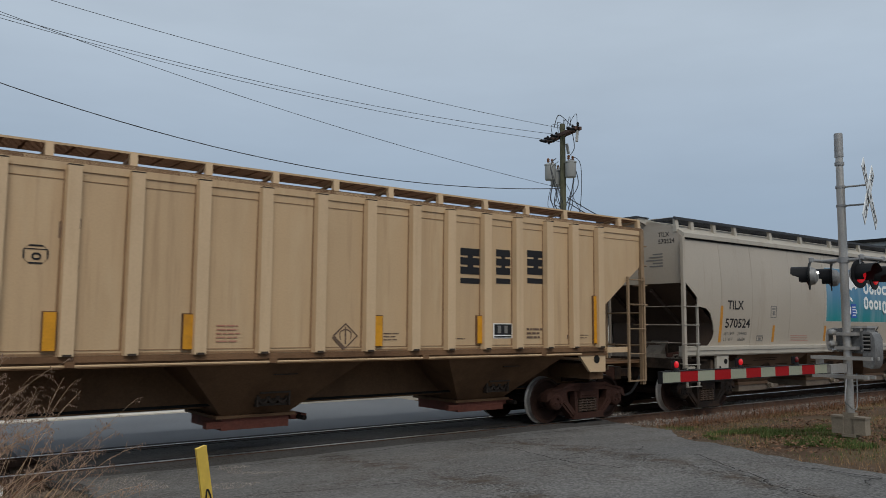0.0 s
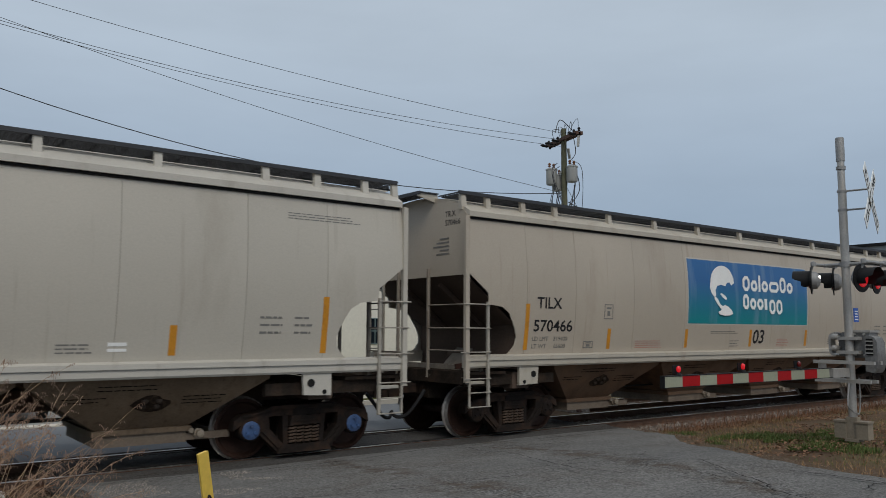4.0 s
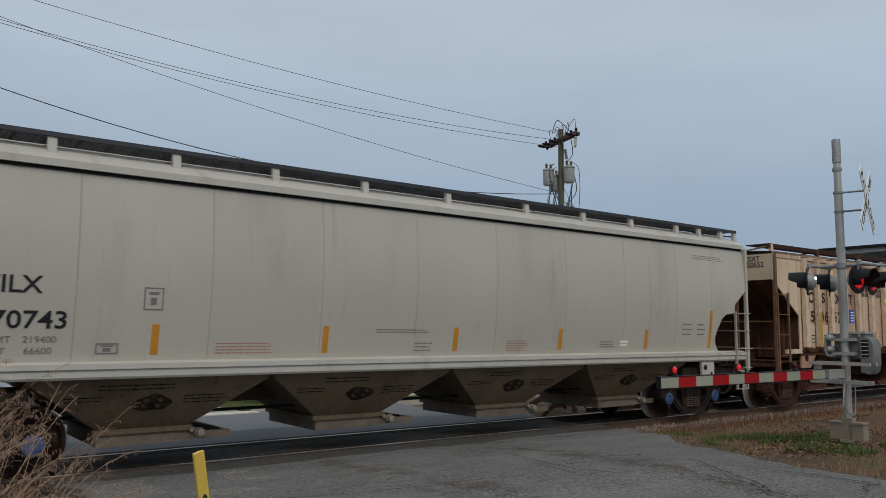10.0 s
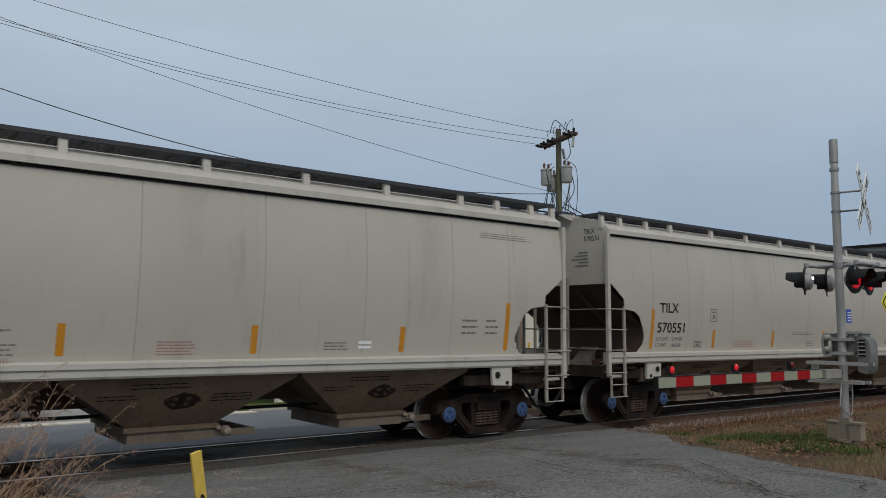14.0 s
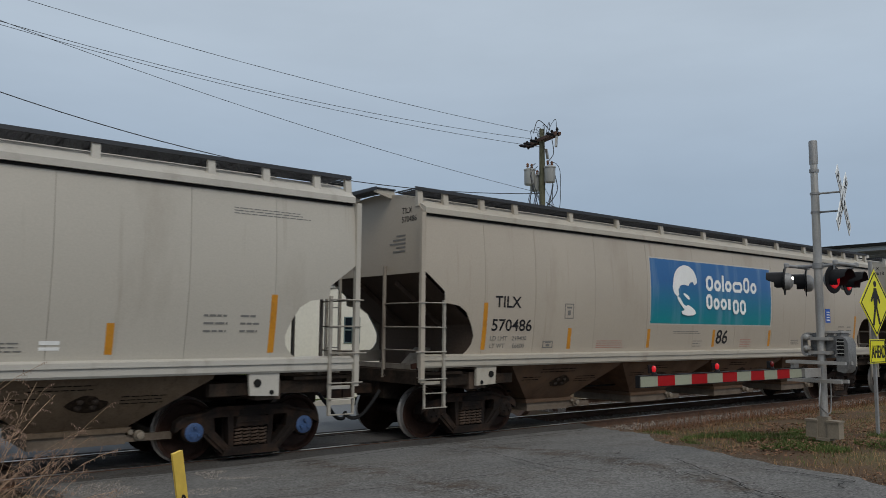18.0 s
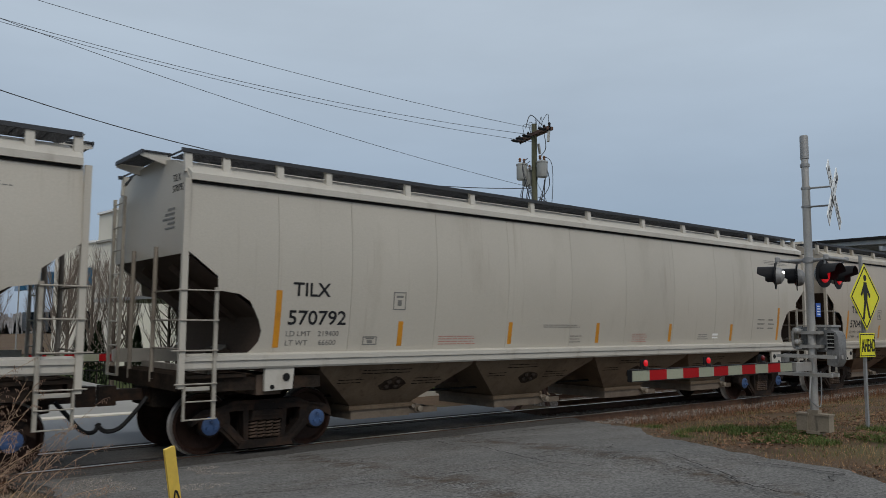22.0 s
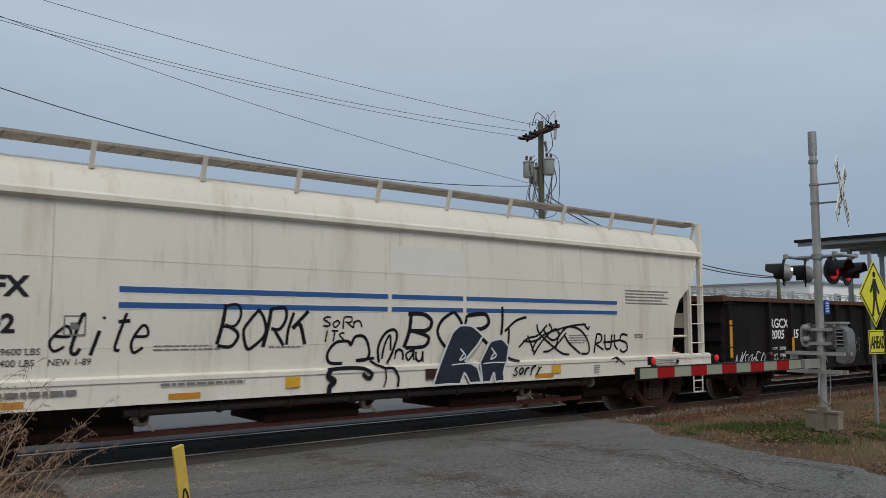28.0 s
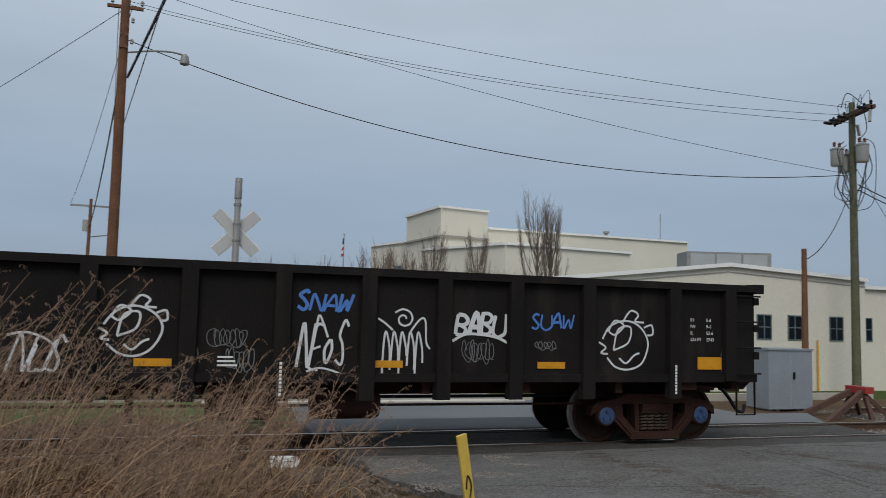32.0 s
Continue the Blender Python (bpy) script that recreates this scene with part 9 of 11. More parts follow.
    for x, w in ((1.45, 0.35), (2.1, 0.36), (2.8, 0.4), (3.55, 0.35)):
        print_lines(s, x, y, 1.92, w, 3, 0.09, 0.04, seed=int(x * 9))
    part("small_print", s, FADED, car, kind="stuff")
    for x in (1.45, 2.12):
        part("repaint_patch", Shape().box(x - 0.08, x + 0.42, y + 0.001, y + 0.004, 1.68, 2.19), CREAM_END, car)
    for text, z in (("CSXT", 3.82), ("250652", 3.66)):
        lettering(text, 0.14, -0.345, -0.72, z, INK_WORN, car, name="lettering", bold=0.002).rotation_euler = (0, 0, radians(-90))
    part("graffiti", tag("GXUo", 9.58, 1.65, 1.24, 0.24, y, 0.035, 31), SPRAY_BLACK, car)
    part("graffiti", tag("GEDOTRE", 2.59, 1.16, 1.3, 0.2, -1.50, 0.03, 32), BLACK_STEEL, car)
    for o in car.children:
        if o.name.startswith(("lettering", "faded", "dark_placard", "pale_placard", "dark_stencil", "small_print", "repaint", "graffiti", "placard_middle")):
            o.location.x += 0.36
    return car


INK_WORN = mat("worn_black_lettering", (0.022, 0.016, 0.014), 0.6, grain=60, blot=5, spread=0.3, bump=0, dirt=(0.30, 0.18, 0.12), dirt_amount=0.18, dirt_scale=(16, 1, 10), gloss=0.2)
FADED = mat("faded_black_paint", (0.085, 0.07, 0.06), 0.7, grain=60, blot=4, spread=0.3, bump=0, dirt=(0.30, 0.21, 0.14), dirt_amount=0.5, dirt_scale=(7, 1, 3), gloss=0.15)
FADED_RED = mat("faded_brown_paint", (0.17, 0.11, 0.085), 0.7, grain=60, blot=4, spread=0.3, bump=0, dirt=(0.32, 0.22, 0.15), dirt_amount=0.55, dirt_scale=(7, 1, 3), gloss=0.15)
SLATE = mat("slate_stencil_paint", (0.06, 0.06, 0.07), 0.7, grain=40, blot=4, spread=0.3, bump=0, gloss=0.15)
PLACARD = mat("dark_red_placard", (0.05, 0.022, 0.016), 0.7, spread=0.3, bump=0, gloss=0.15)
YELLOW_DIRTY = mat("dirty_yellow_strip", (0.44, 0.25, 0.018), 0.5, spread=0.15, bump=0, dirt=(0.2, 0.12, 0.04), dirt_amount=0.5, dirt_scale=(6, 6, 3))


BRAKE_RED = mat("rusty_red_brake_gear", (0.16, 0.055, 0.038), 0.75, grain=35, blot=3, spread=0.3, bump=0.15, dirt=(0.05, 0.03, 0.02), dirt_amount=0.4, dirt_scale=(6, 6, 6), gloss=0.2)


def white_hopper():
    """A smooth round-sided covered hopper with a deep sill, blue stripes and black tags."""
    L = 17.90
    car = thing("hopper_car", "aged white round-sided covered hopper car with black graffiti", "railway car", "freight train cars")
    front = [(3.55, 0.45), (3.02, 0.94), (2.59, 1.61), (2.39, 1.75), (1.9, 1.75), (1.38, 1.69), (1.2, 1.66)]

    def edge(z):
        for (za, xa), (zb, xb) in zip(front, front[1:]):
            if zb <= z <= za:
                return xa + (xb - xa) * (za - z) / (za - zb)
        return 1.66

    rear = [(3.55, 0.70), (2.95, 0.94), (2.48, 1.54), (2.1, 1.72), (1.36, 1.79), (1.2, 1.79)]

    def rear_edge(z):
        for (za, xa), (zb, xb) in zip(rear, rear[1:]):
            if zb <= z <= za:
                return xa + (xb - xa) * (za - z) / (za - zb)
        return 1.79

    zs = sorted({1.2, 1.36, 1.38, 1.7, 1.9, 2.1, 2.39, 2.48, 2.59, 2.8, 2.95, 3.02, 3.25, 3.55})

    def out(z):
        return 1.50 + 0.055 * math.sin(math.pi * (z - 1.2) / 2.35)

    cuts = [0.0, 3.0, 5.7, 8.4, 9.9, 13.0, L]
    for m in (-1, 1):
        for a, b in zip(cuts, cuts[1:]):
            rings = []
            for z in zs:
                p, q = max(a + 0.003, edge(z)), min(b - 0.003, L - rear_edge(z))
                r = [(p, m * out(z), z), (q, m * out(z), z), (q, m * (out(z) - 0.02), z), (p, m * (out(z) - 0.02), z)]
                rings.append(r if m < 0 else r[::-1])
            part("side_panel", Shape().loft(rings), WHITE_CAR, car)
        s = Shape()
        s.box(0.3, L - 0.3, min(m * 1.42, m * 1.56), max(m * 1.42, m * 1.56), 0.86, 1.20)
        s.slab([(m * 1.58, 1.16), (m * 1.58, 1.22), (m * 1.48, 1.26), (m * 1.42, 1.16)], "x", 0.3, L - 0.3)
        part("side_sill", s, WHITE_CAR, car)
        s = Shape()
        s.slab([(m * 1.50, 3.50), (m * 1.60, 3.55), (m * 1.60, 3.62), (m * 1.54, 3.66), (m * 1.48, 3.60)], "x", 0.4, L - 0.64)
        part("roof_rail", s, WHITE_CAR, car)
    s = Shape()
    s.slab([(-1.53, 3.62), (-1.46, 3.84), (-1.28, 4.03), (-0.8, 4.16), (0, 4.22), (0.8, 4.16), (1.28, 4.03), (1.46, 3.84), (1.53, 3.62)], "x", 0.35, L - 0.62)
    part("roof", s, WHITE_CAR, car)
    for x, d in ((0.0, 1), (L - 0.26, -1)):
        s = Shape()
        s.slab([(-1.46, 3.5), (-1.46, 3.84), (-0.8, 4.16), (0.8, 4.16), (1.46, 3.84), (1.46, 3.5)], "x", min(x + d * 0.36, x + d * 0.40), max(x + d * 0.36, x + d * 0.40))
        s.loft([[(x + d * 0.38, -1.46, 3.5), (x + d * 0.38, 1.46, 3.5), (x + d * 0.42, 1.46, 3.48), (x + d * 0.42, -1.46, 3.48)],
                [(x + d * 2.5, -1.42, 1.2), (x + d * 2.5, 1.42, 1.2), (x + d * 2.54, 1.42, 1.18), (x + d * 2.54, -1.42, 1.18)]])
        part("slope_sheet", s, WHITE_CAR, car)
        for y in (-1.2, -0.7, 0.0, 0.7, 1.2):
            part("end_stiffener", Shape().slab([(x + d * 0.36, 3.9), (x + d * 0.28, 3.5), (x + d * 0.7, 2.75), (x + d * 1.9, 1.75), (x + d * 0.4, 3.45)], "y", y - 0.03, y + 0.03), WHITE_CAR, car)
        for m in (-1, 1):
            part("corner_post", Shape().box(x + d * 0.36 - 0.05, x + d * 0.36 + 0.05, m * 1.51 - 0.05, m * 1.51 + 0.05, 0.9, 4.34), WHITE_CAR, car)
            # the body draws in towards the chute below the cut edge
            e0 = edge if d > 0 else (lambda z: rear_edge(z) - 0.26)
            near = [(x + d * e0(z), m * (out(z) - 0.01), z) for z in (2.95, 2.48, 2.1, 1.36, 1.22)]
            far = [(x + d * q, m * 0.98, z) for q, z in ((0.78, 3.0), (0.98, 2.5), (1.14, 2.06), (1.52, 1.46), (1.66, 1.3))]
            cheek = Shape()
            cheek.add(near + far + [(p[0], p[1] - m * 0.02, p[2]) for p in near + far],
                      [(i, i + 1, 6 + i, 5 + i) for i in range(4)] + [(15 + i, 16 + i, 11 + i, 10 + i) for i in range(4)])
            part("end_cheek", cheek, WHITE_CAR, car)
        ladder(car, x + d * 0.36, x + d * 0.86, -1.56, 1.0, 2.9, 5, WHITE_CAR, "corner_ladder")
        part("end_post", Shape().box(min(x + d * 0.74, x + d * 0.82), max(x + d * 0.74, x + d * 0.82), -1.46, -1.36, 1.12, 3.05), WHITE_CAR, car)
        part("brake_box", Shape().box(min(x + d * 0.55, x + d * 0.72), max(x + d * 0.55, x + d * 0.72), -1.34, -1.02, 1.85, 2.2), WHITE_CAR, car, "white hand brake housing")
        part("cross_rail", Shape().tube([(x + d * 0.84, -1.42, 1.66), (x + d * 1.72, -1.36, 1.66)], 0.03, 6), WHITE_CAR, car)
        part("end_strut", Shape().bar((x + d * 1.45, -1.0, 1.6), (x + d * 0.85, -1.0, 2.05), 0.07, 0.09), WHITE_CAR, car)
        s = Shape()
        for z in (0.36, 0.62):
            s.tube([(x + d * 0.36, -1.52, z), (x + d * 0.72, -1.52, z)], 0.015, 6)
        for xx in (0.36, 0.72):
            s.tube([(x + d * xx, -1.52, 0.36), (x + d * xx, -1.52, 0.9)], 0.015, 6)
        part("stirrup_step", s, WHITE_CAR, car)
        end_ladder(car, x + d * 0.3, 1.0, 1.45, 1.1, 4.2, 8, WHITE_CAR)
        s = Shape()
        s.box(min(x, x + d * 1.6), max(x, x + d * 1.6), -1.5, 1.5, 1.05, 1.12)
        part("end_platform", s, SLOPE, car)
        s = Shape()
        s.lathe([(0.02, -0.2), (0.12, -0.18), (0.12, 0.18), (0.02, 0.2)], (x + d * 1.25, -1.15, 1.3), "x", 10)
        s.box(min(x + d * 1.45, x + d * 1.62), max(x + d * 1.45, x + d * 1.62), -1.35, -1.1, 1.12, 1.42)
        part("brake_valve", s, BRAKE_RED, car, "rust-red brake valve")
        r = random.Random(71)
        for k in range(6):
            z, y0 = 1.2 + 0.07 * k, -1.4 + 0.12 * k
            way = smooth_line([(x + d * 0.9, y0, z), (x + d * 1.15, y0 + r.uniform(-0.1, 0.1), z + r.uniform(-0.06, 0.12)), (x + d * 1.4, y0 + r.uniform(-0.1, 0.1), z + r.uniform(-0.1, 0.08)), (x + d * 1.75, y0, z + r.uniform(-0.05, 0.15))], 4)
            part("brake_pipe", Shape().tube(way, 0.022, 6), BRAKE_RED if k % 3 else WHITE_CAR, car)
    for m in (-1, 1):
        for k in range(12):
            x = 0.4 + k * (L - 1.06) / 11
            part("walkway_bracket", Shape().slab([(m * 1.34, 4.0), (m * 1.47, 4.36), (m * 1.42, 4.36), (m * 1.29, 4.0)], "x", x - 0.03, x + 0.03), WHITE_CAR, car)
        s = Shape()
        for y in [0.92 + 0.06 * k for k in range(9)]:
            s.box(0.1, L - 0.36, m * y - 0.012, m * y + 0.012, 4.33, 4.37)
        for k in range(40):
            x = 0.2 + k * (L - 0.7) / 39
            s.box(x - 0.012, x + 0.012, min(m * 0.9, m * 1.42), max(m * 0.9, m * 1.42), 4.33, 4.36)
        part("walkway", s, WALK_WHITE, car, "rusty pale roof walkway grating")
        for x, d in ((0.36, 1), (L - 0.62, -1)):
            part("curved_handrail", Shape().tube(smooth_line([(x + d * 0.45, m * 1.44, 4.38), (x + d * 0.10, m * 1.47, 4.36), (x - d * 0.03, m * 1.52, 4.15), (x - d * 0.05, m * 1.55, 3.6), (x - d * 0.02, m * 1.56, 2.9)], 5), 0.02, 6), WHITE_CAR, car)
    for c in (3.4, 7.1, 10.8, 14.5):
        s = Shape()
        s.loft([[(c - 1.35, -1.38, 1.1), (c + 1.35, -1.38, 1.1), (c + 1.35, 1.38, 1.1), (c - 1.35, 1.38, 1.1)],
                [(c - 0.72, -0.85, 0.52), (c + 0.72, -0.85, 0.52), (c + 0.72, 0.85, 0.52), (c - 0.72, 0.85, 0.52)]])
        bay = part("hopper_bay", s, PLATFORM, car)
        s = Shape()
        s.tube([(c - 0.86, -0.9, 0.46), (c + 0.86, -0.9, 0.46)], 0.09, 10)
        s.box(c - 0.62, c + 0.62, -0.82, 0.82, 0.34, 0.53)
        part("outlet_pipe", s, TRUCK_RUST, bay)
    pipe = part("side_pipe", Shape().tube([(4.0, -1.3, 0.74), (13.45, -1.3, 0.74)], 0.062, 10), PIPE_STEEL, car, "dull brown unloading pipe under the sill")
    for k in range(9):
        x = 4.2 + k * 1.12
        part("pipe_collar", Shape().lathe([(0.065, 0), (0.085, 0.01), (0.085, 0.07), (0.065, 0.08)], (x, -1.3, 0.74), "x", 12), PIPE_STEEL, pipe)
        if k % 2:
            part("pipe_hanger", Shape().box(x + 0.2, x + 0.26, -1.34, -1.26, 0.74, 0.92), BLACK_STEEL, pipe)
    part("pipe_end", Shape().lathe([(0.05, 0), (0.12, 0.01), (0.12, 0.05), (0.05, 0.06)], (13.45, -1.3, 0.74), "x", 14), CAPSTAN, pipe)
    for c in (3.4, 7.1, 10.8):
        valve = part("outlet_valve", Shape().lathe([(0.06, -0.06), (0.11, -0.04), (0.11, 0.04), (0.06, 0.06)], (c + 0.9, -1.12, 0.62), "y", 12), CAPSTAN, car)
        part("valve_lever", Shape().bar((c + 0.9, -1.2, 0.62), (c + 1.05, -1.24, 0.46), 0.025, 0.03), CAPSTAN, valve)
        part("drop_pipe", Shape().tube(smooth_line([(c + 0.9, -1.3, 0.74), (c + 0.92, -1.22, 0.64), (c + 0.8, -0.9, 0.54), (c + 0.6, -0.7, 0.52)], 4), 0.05, 8), TRUCK_RUST, valve)
    part("low_beam", Shape().box(3.6, 13.6, -0.96, -0.88, 0.34, 0.42), BRAKE_RED, car, "rust-red beam low between the trucks")
    underframe(car, L, SLOPE)
    couplings(car, L - 0.3, TRUCK_RUST)
    for x in (1.58, 15.98):
        truck(car, x, TRUCK_RUST)
    hull = lambda z: -out(z) - 0.006 if z > 1.27 else -1.587
    for z in (2.39, 2.18):
        for a, b in ((3.82, 8.14), (8.22, 9.78), (9.86, 14.1)):
            s = Shape()
            s.box(a, b, -out(z) - 0.005, -out(z), z - 0.04, z + 0.04)
            part("blue_stripe", s, STRIPE, car)
            s = Shape()
            s.box(a, b, -out(z) - 0.0035, -out(z), z - 0.055, z + 0.055)
            part("stripe_edge", s, WHITE_PATCH, car)
    s = Shape()
    s.box(8.18, 9.82, -out(2.9) - 0.004, -out(2.9), 2.5, 3.25)
    part("paint_patch", s, WHITE_PATCH, car, "fresher white repaint patch")
    for z in (2.78, 1.62):
        part("weld_seam", Shape().box(edge(z) + 0.05, L - rear_edge(z) - 0.05, -out(z) - 0.004, -out(z), z, z + 0.012), WHITE_CAR, car)
    lettering("ACFX", 0.25, 1.85, hull(2.28), 2.28, INK, car, bold=0.012, wrap=hull)
    lettering("51902", 0.23, 1.82, hull(1.83), 1.83, INK, car, bold=0.010, wrap=hull)
    for text, x, z in (("LD LMT", 1.72, 1.56), ("189600 LBS", 2.35, 1.55), ("LT WT", 1.72, 1.42), ("73400 LBS", 2.35, 1.41), ("NEW 1-89", 3.0, 1.41)):
        lettering(text, 0.085, x, hull(z), z, INK, car, name="weight_lettering", wrap=hull)
    s = Shape()
    print_lines(s, 14.38, 0, 2.68, 1.72, 5, 0.068, 0.026, seed=42)
    print_lines(s, 4.3, 0, 1.64, 0.95, 2, 0.05, 0.018, seed=44)
    print_lines(s, 6.0, 0, 1.60, 0.7, 1, 0.05, 0.02, seed=45)
    print_lines(s, 12.6, 0, 1.72, 0.6, 4, 0.05, 0.018, seed=46)
    print_lines(s, 14.7, 0, 1.72, 0.35, 2, 0.05, 0.03, seed=47)
    s.v = [(p[0], p[1] + hull(p[2]), p[2]) for p in s.v]
    part("small_print", s, FAINT, car, kind="stuff")
    s = Shape()
    print_lines(s, 2.19, -1.588, 1.10, 1.3, 1, 0.05, 0.06, seed=48)
    print_lines(s, 1.62, -1.588, 1.12, 0.3, 3, 0.07, 0.03, seed=49)
    print_lines(s, 4.4, -1.588, 1.13, 1.6, 1, 0.05, 0.035, seed=43)
    print_lines(s, 13.3, -1.588, 1.1, 0.2, 4, 0.045, 0.02, seed=50)
    print_lines(s, 15.25, -1.588, 1.13, 1.0, 3, 0.05, 0.02, seed=51)
    part("sill_print", s, FAINT, car, kind="stuff")
    part("drain_hole", Shape().lathe([(0.05, 0), (0.05, 0.01), (0.01, 0.012)], (1.4, -1.592, 1.09), "y", 10), BLACK_STEEL, car)
    part("drain_hole", Shape().lathe([(0.05, 0), (0.05, 0.01), (0.01, 0.012)], (16.2, -1.592, 1.09), "y", 10), BLACK_STEEL, car)
    for a, b in ((1.83, 2.75), (4.52, 4.97), (11.6, 12.1), (14.62, 15.1), (16.6, 17.5)):
        part("orange_strip", Shape().box(a, b, -1.566, -1.559, 0.90, 0.985), ORANGE, car)
    for x in (6.39, 12.17):
        part("yellow_square", Shape().box(x - 0.12, x + 0.12, -1.59, -1.585, 0.98, 1.14), YELLOW, car)
    s = Shape()
    for a, b, c, d in ((3.16, 3.43, 2.02, 2.04), (3.16, 3.43, 1.78, 1.80), (3.16, 3.18, 1.78, 2.04), (3.41, 3.43, 1.78, 2.04), (3.24, 3.35, 1.86, 1.95)):
        s.box(a, b, hull(1.9) - 0.001, hull(1.9) + 0.004, c, d)
    part("stencil_box", s, FAINT, car)
    part("notice_box", Shape().box(8.92, 9.28, -1.59, -1.585, 0.99, 1.17), TRUCK_RUST, car, "small brown metal notice box")
    part("graffiti", tag("elite", 2.98, 1.57, 1.22, 0.50, hull, 0.044, 52, slant=0.28), SPRAY_BLACK, car, "black handwritten spray tag")
    part("graffiti", tag("BORK", 5.18, 1.62, 1.45, 0.52, hull, 0.05, 53, slant=0.2), SPRAY_BLACK, car, "black handwritten spray tag")
    part("graffiti", tag("SoRn", 6.87, 1.88, 0.8, 0.17, hull, 0.028, 54), SPRAY_BLACK, car, "small black spray tag")
    part("graffiti", tag("ITS", 6.9, 1.66, 0.42, 0.16, hull, 0.028, 55), SPRAY_BLACK, car, "small black spray tag")
    s = Shape()
    ribbon(s, [(7.9, 1.38), (7.55, 1.35), (7.75, 1.36), (7.80, 1.50), (7.7, 1.72), (7.52, 1.73), (7.44, 1.60), (7.38, 1.66), (7.16, 1.64), (7.02, 1.48), (7.06, 1.33), (7.3, 1.31)], 0.05, hull)
    ribbon(s, [(6.99, 1.22), (7.3, 1.24), (7.65, 1.22), (7.82, 1.13), (7.76, 1.06), (7.64, 1.14)], 0.06, lambda z: hull(z) - 0.001)
    ribbon(s, [(7.05, 1.22), (7.0, 1.12), (7.12, 1.05), (7.03, 0.96), (7.02, 0.84)], 0.085, -1.590)
    part("graffiti", s, SPRAY_BLACK, car, "thick black looping spray figure")
    s = Shape()
    ribbon(s, [(8.0, 1.30), (7.97, 1.55), (8.1, 1.78), (8.28, 1.84), (8.34, 1.72), (8.25, 1.45), (8.16, 1.28)], 0.05, hull)
    ribbon(s, [(7.82, 1.34), (8.05, 1.22), (8.25, 1.2), (8.35, 1.05), (8.33, 0.9)], 0.045, lambda z: hull(z) - 0.001)
    ribbon(s, [(8.08, 1.2), (8.1, 1.05), (8.05, 0.9)], 0.03, -1.590)
    part("graffiti", s, SPRAY_BLACK, car, "black leaf-shaped spray figure")
    part("graffiti", tag("nau", 8.3, 1.32, 0.66, 0.26, hull, 0.035, 56), SPRAY_BLACK, car, "small black spray tag")
    part("graffiti", tag("BOR", 8.50, 1.58, 1.95, 0.54, hull, 0.062, 57), SPRAY_BLACK, car, "black handwritten spray tag")
    s = Shape()
    ribbon(s, [(10.74, 2.26), (10.75, 2.0), (10.73, 1.74)], 0.062, hull)
    ribbon(s, [(11.38, 2.07), (11.1, 2.0), (10.82, 1.80), (10.92, 1.84), (10.91, 1.5), (10.92, 1.32), (11.16, 1.24)], 0.05, lambda z: hull(z) - 0.001)
    ribbon(s, [(8.05, 1.36), (8.1, 1.6), (8.2, 1.75), (8.22, 1.5)], 0.04, lambda z: hull(z) - 0.002)
    part("graffiti", s, SPRAY_BLACK, car, "black spray strokes")
    s = Shape()
    over = lambda k: (lambda z: hull(z) - 0.0006 * k)
    strokes = [[(11.20, 1.50), (11.42, 1.66), (11.70, 1.72), (11.95, 1.92)], [(11.42, 1.72), (11.52, 1.55), (11.62, 1.38)], [(11.30, 1.62), (11.55, 1.60), (11.78, 1.66)],
               [(11.66, 1.93), (11.74, 1.76), (12.05, 1.55), (12.40, 1.36), (12.62, 1.33)], [(12.00, 1.95), (12.08, 1.82), (11.88, 1.66), (11.72, 1.50), (11.60, 1.34)],
               [(11.55, 1.42), (11.66, 1.60), (11.9, 1.74), (12.3, 1.84), (12.8, 1.92), (13.10, 1.93)], [(12.22, 1.46), (12.30, 1.70), (12.55, 1.88), (12.88, 1.84), (13.12, 1.66), (13.22, 1.46), (13.18, 1.34), (12.98, 1.34)],
               [(11.86, 1.40), (12.05, 1.42), (12.28, 1.56), (12.5, 1.76)], [(12.45, 1.72), (12.60, 1.56), (12.82, 1.42), (12.95, 1.34)], [(13.02, 1.95), (13.16, 1.84), (13.20, 1.90)],
               [(11.84, 1.86), (11.96, 1.70), (12.14, 1.62), (12.3, 1.72), (12.2, 1.84), (12.05, 1.78)]]
    for k, run in enumerate(strokes):
        ribbon(s, run, 0.042, over(k))
    part("graffiti", s, SPRAY_BLACK, car, "tangled black spray tag")
    s = Shape()
    strokes = [[(13.38, 1.34), (13.42, 1.60), (13.46, 1.73), (13.60, 1.70), (13.58, 1.58), (13.44, 1.53), (13.56, 1.46), (13.68, 1.40)], [(13.70, 1.72), (13.72, 1.52), (13.76, 1.42), (13.90, 1.44), (13.92, 1.62), (13.94, 1.72)],
               [(13.66, 1.56), (13.95, 1.57), (14.20, 1.60)], [(14.02, 1.72), (14.04, 1.5), (14.14, 1.40)], [(14.46, 1.70), (14.26, 1.72), (14.22, 1.60), (14.42, 1.54), (14.46, 1.40), (14.32, 1.34), (14.22, 1.40)]]
    for k, run in enumerate(strokes):
        ribbon(s, run, 0.045, over(k))
    part("graffiti", s, SPRAY_BLACK, car, "black handwritten spray tag")
    s = Shape()
    ribbon(s, [(13.86, 1.20), (14.02, 1.24), (14.16, 1.16), (14.30, 1.08)], 0.03, -1.592)
    ribbon(s, [(13.98, 1.12), (14.06, 1.18), (14.0, 1.22)], 0.03, -1.593)
    part("graffiti", s, SPRAY_BLACK, car, "small black spray mark")
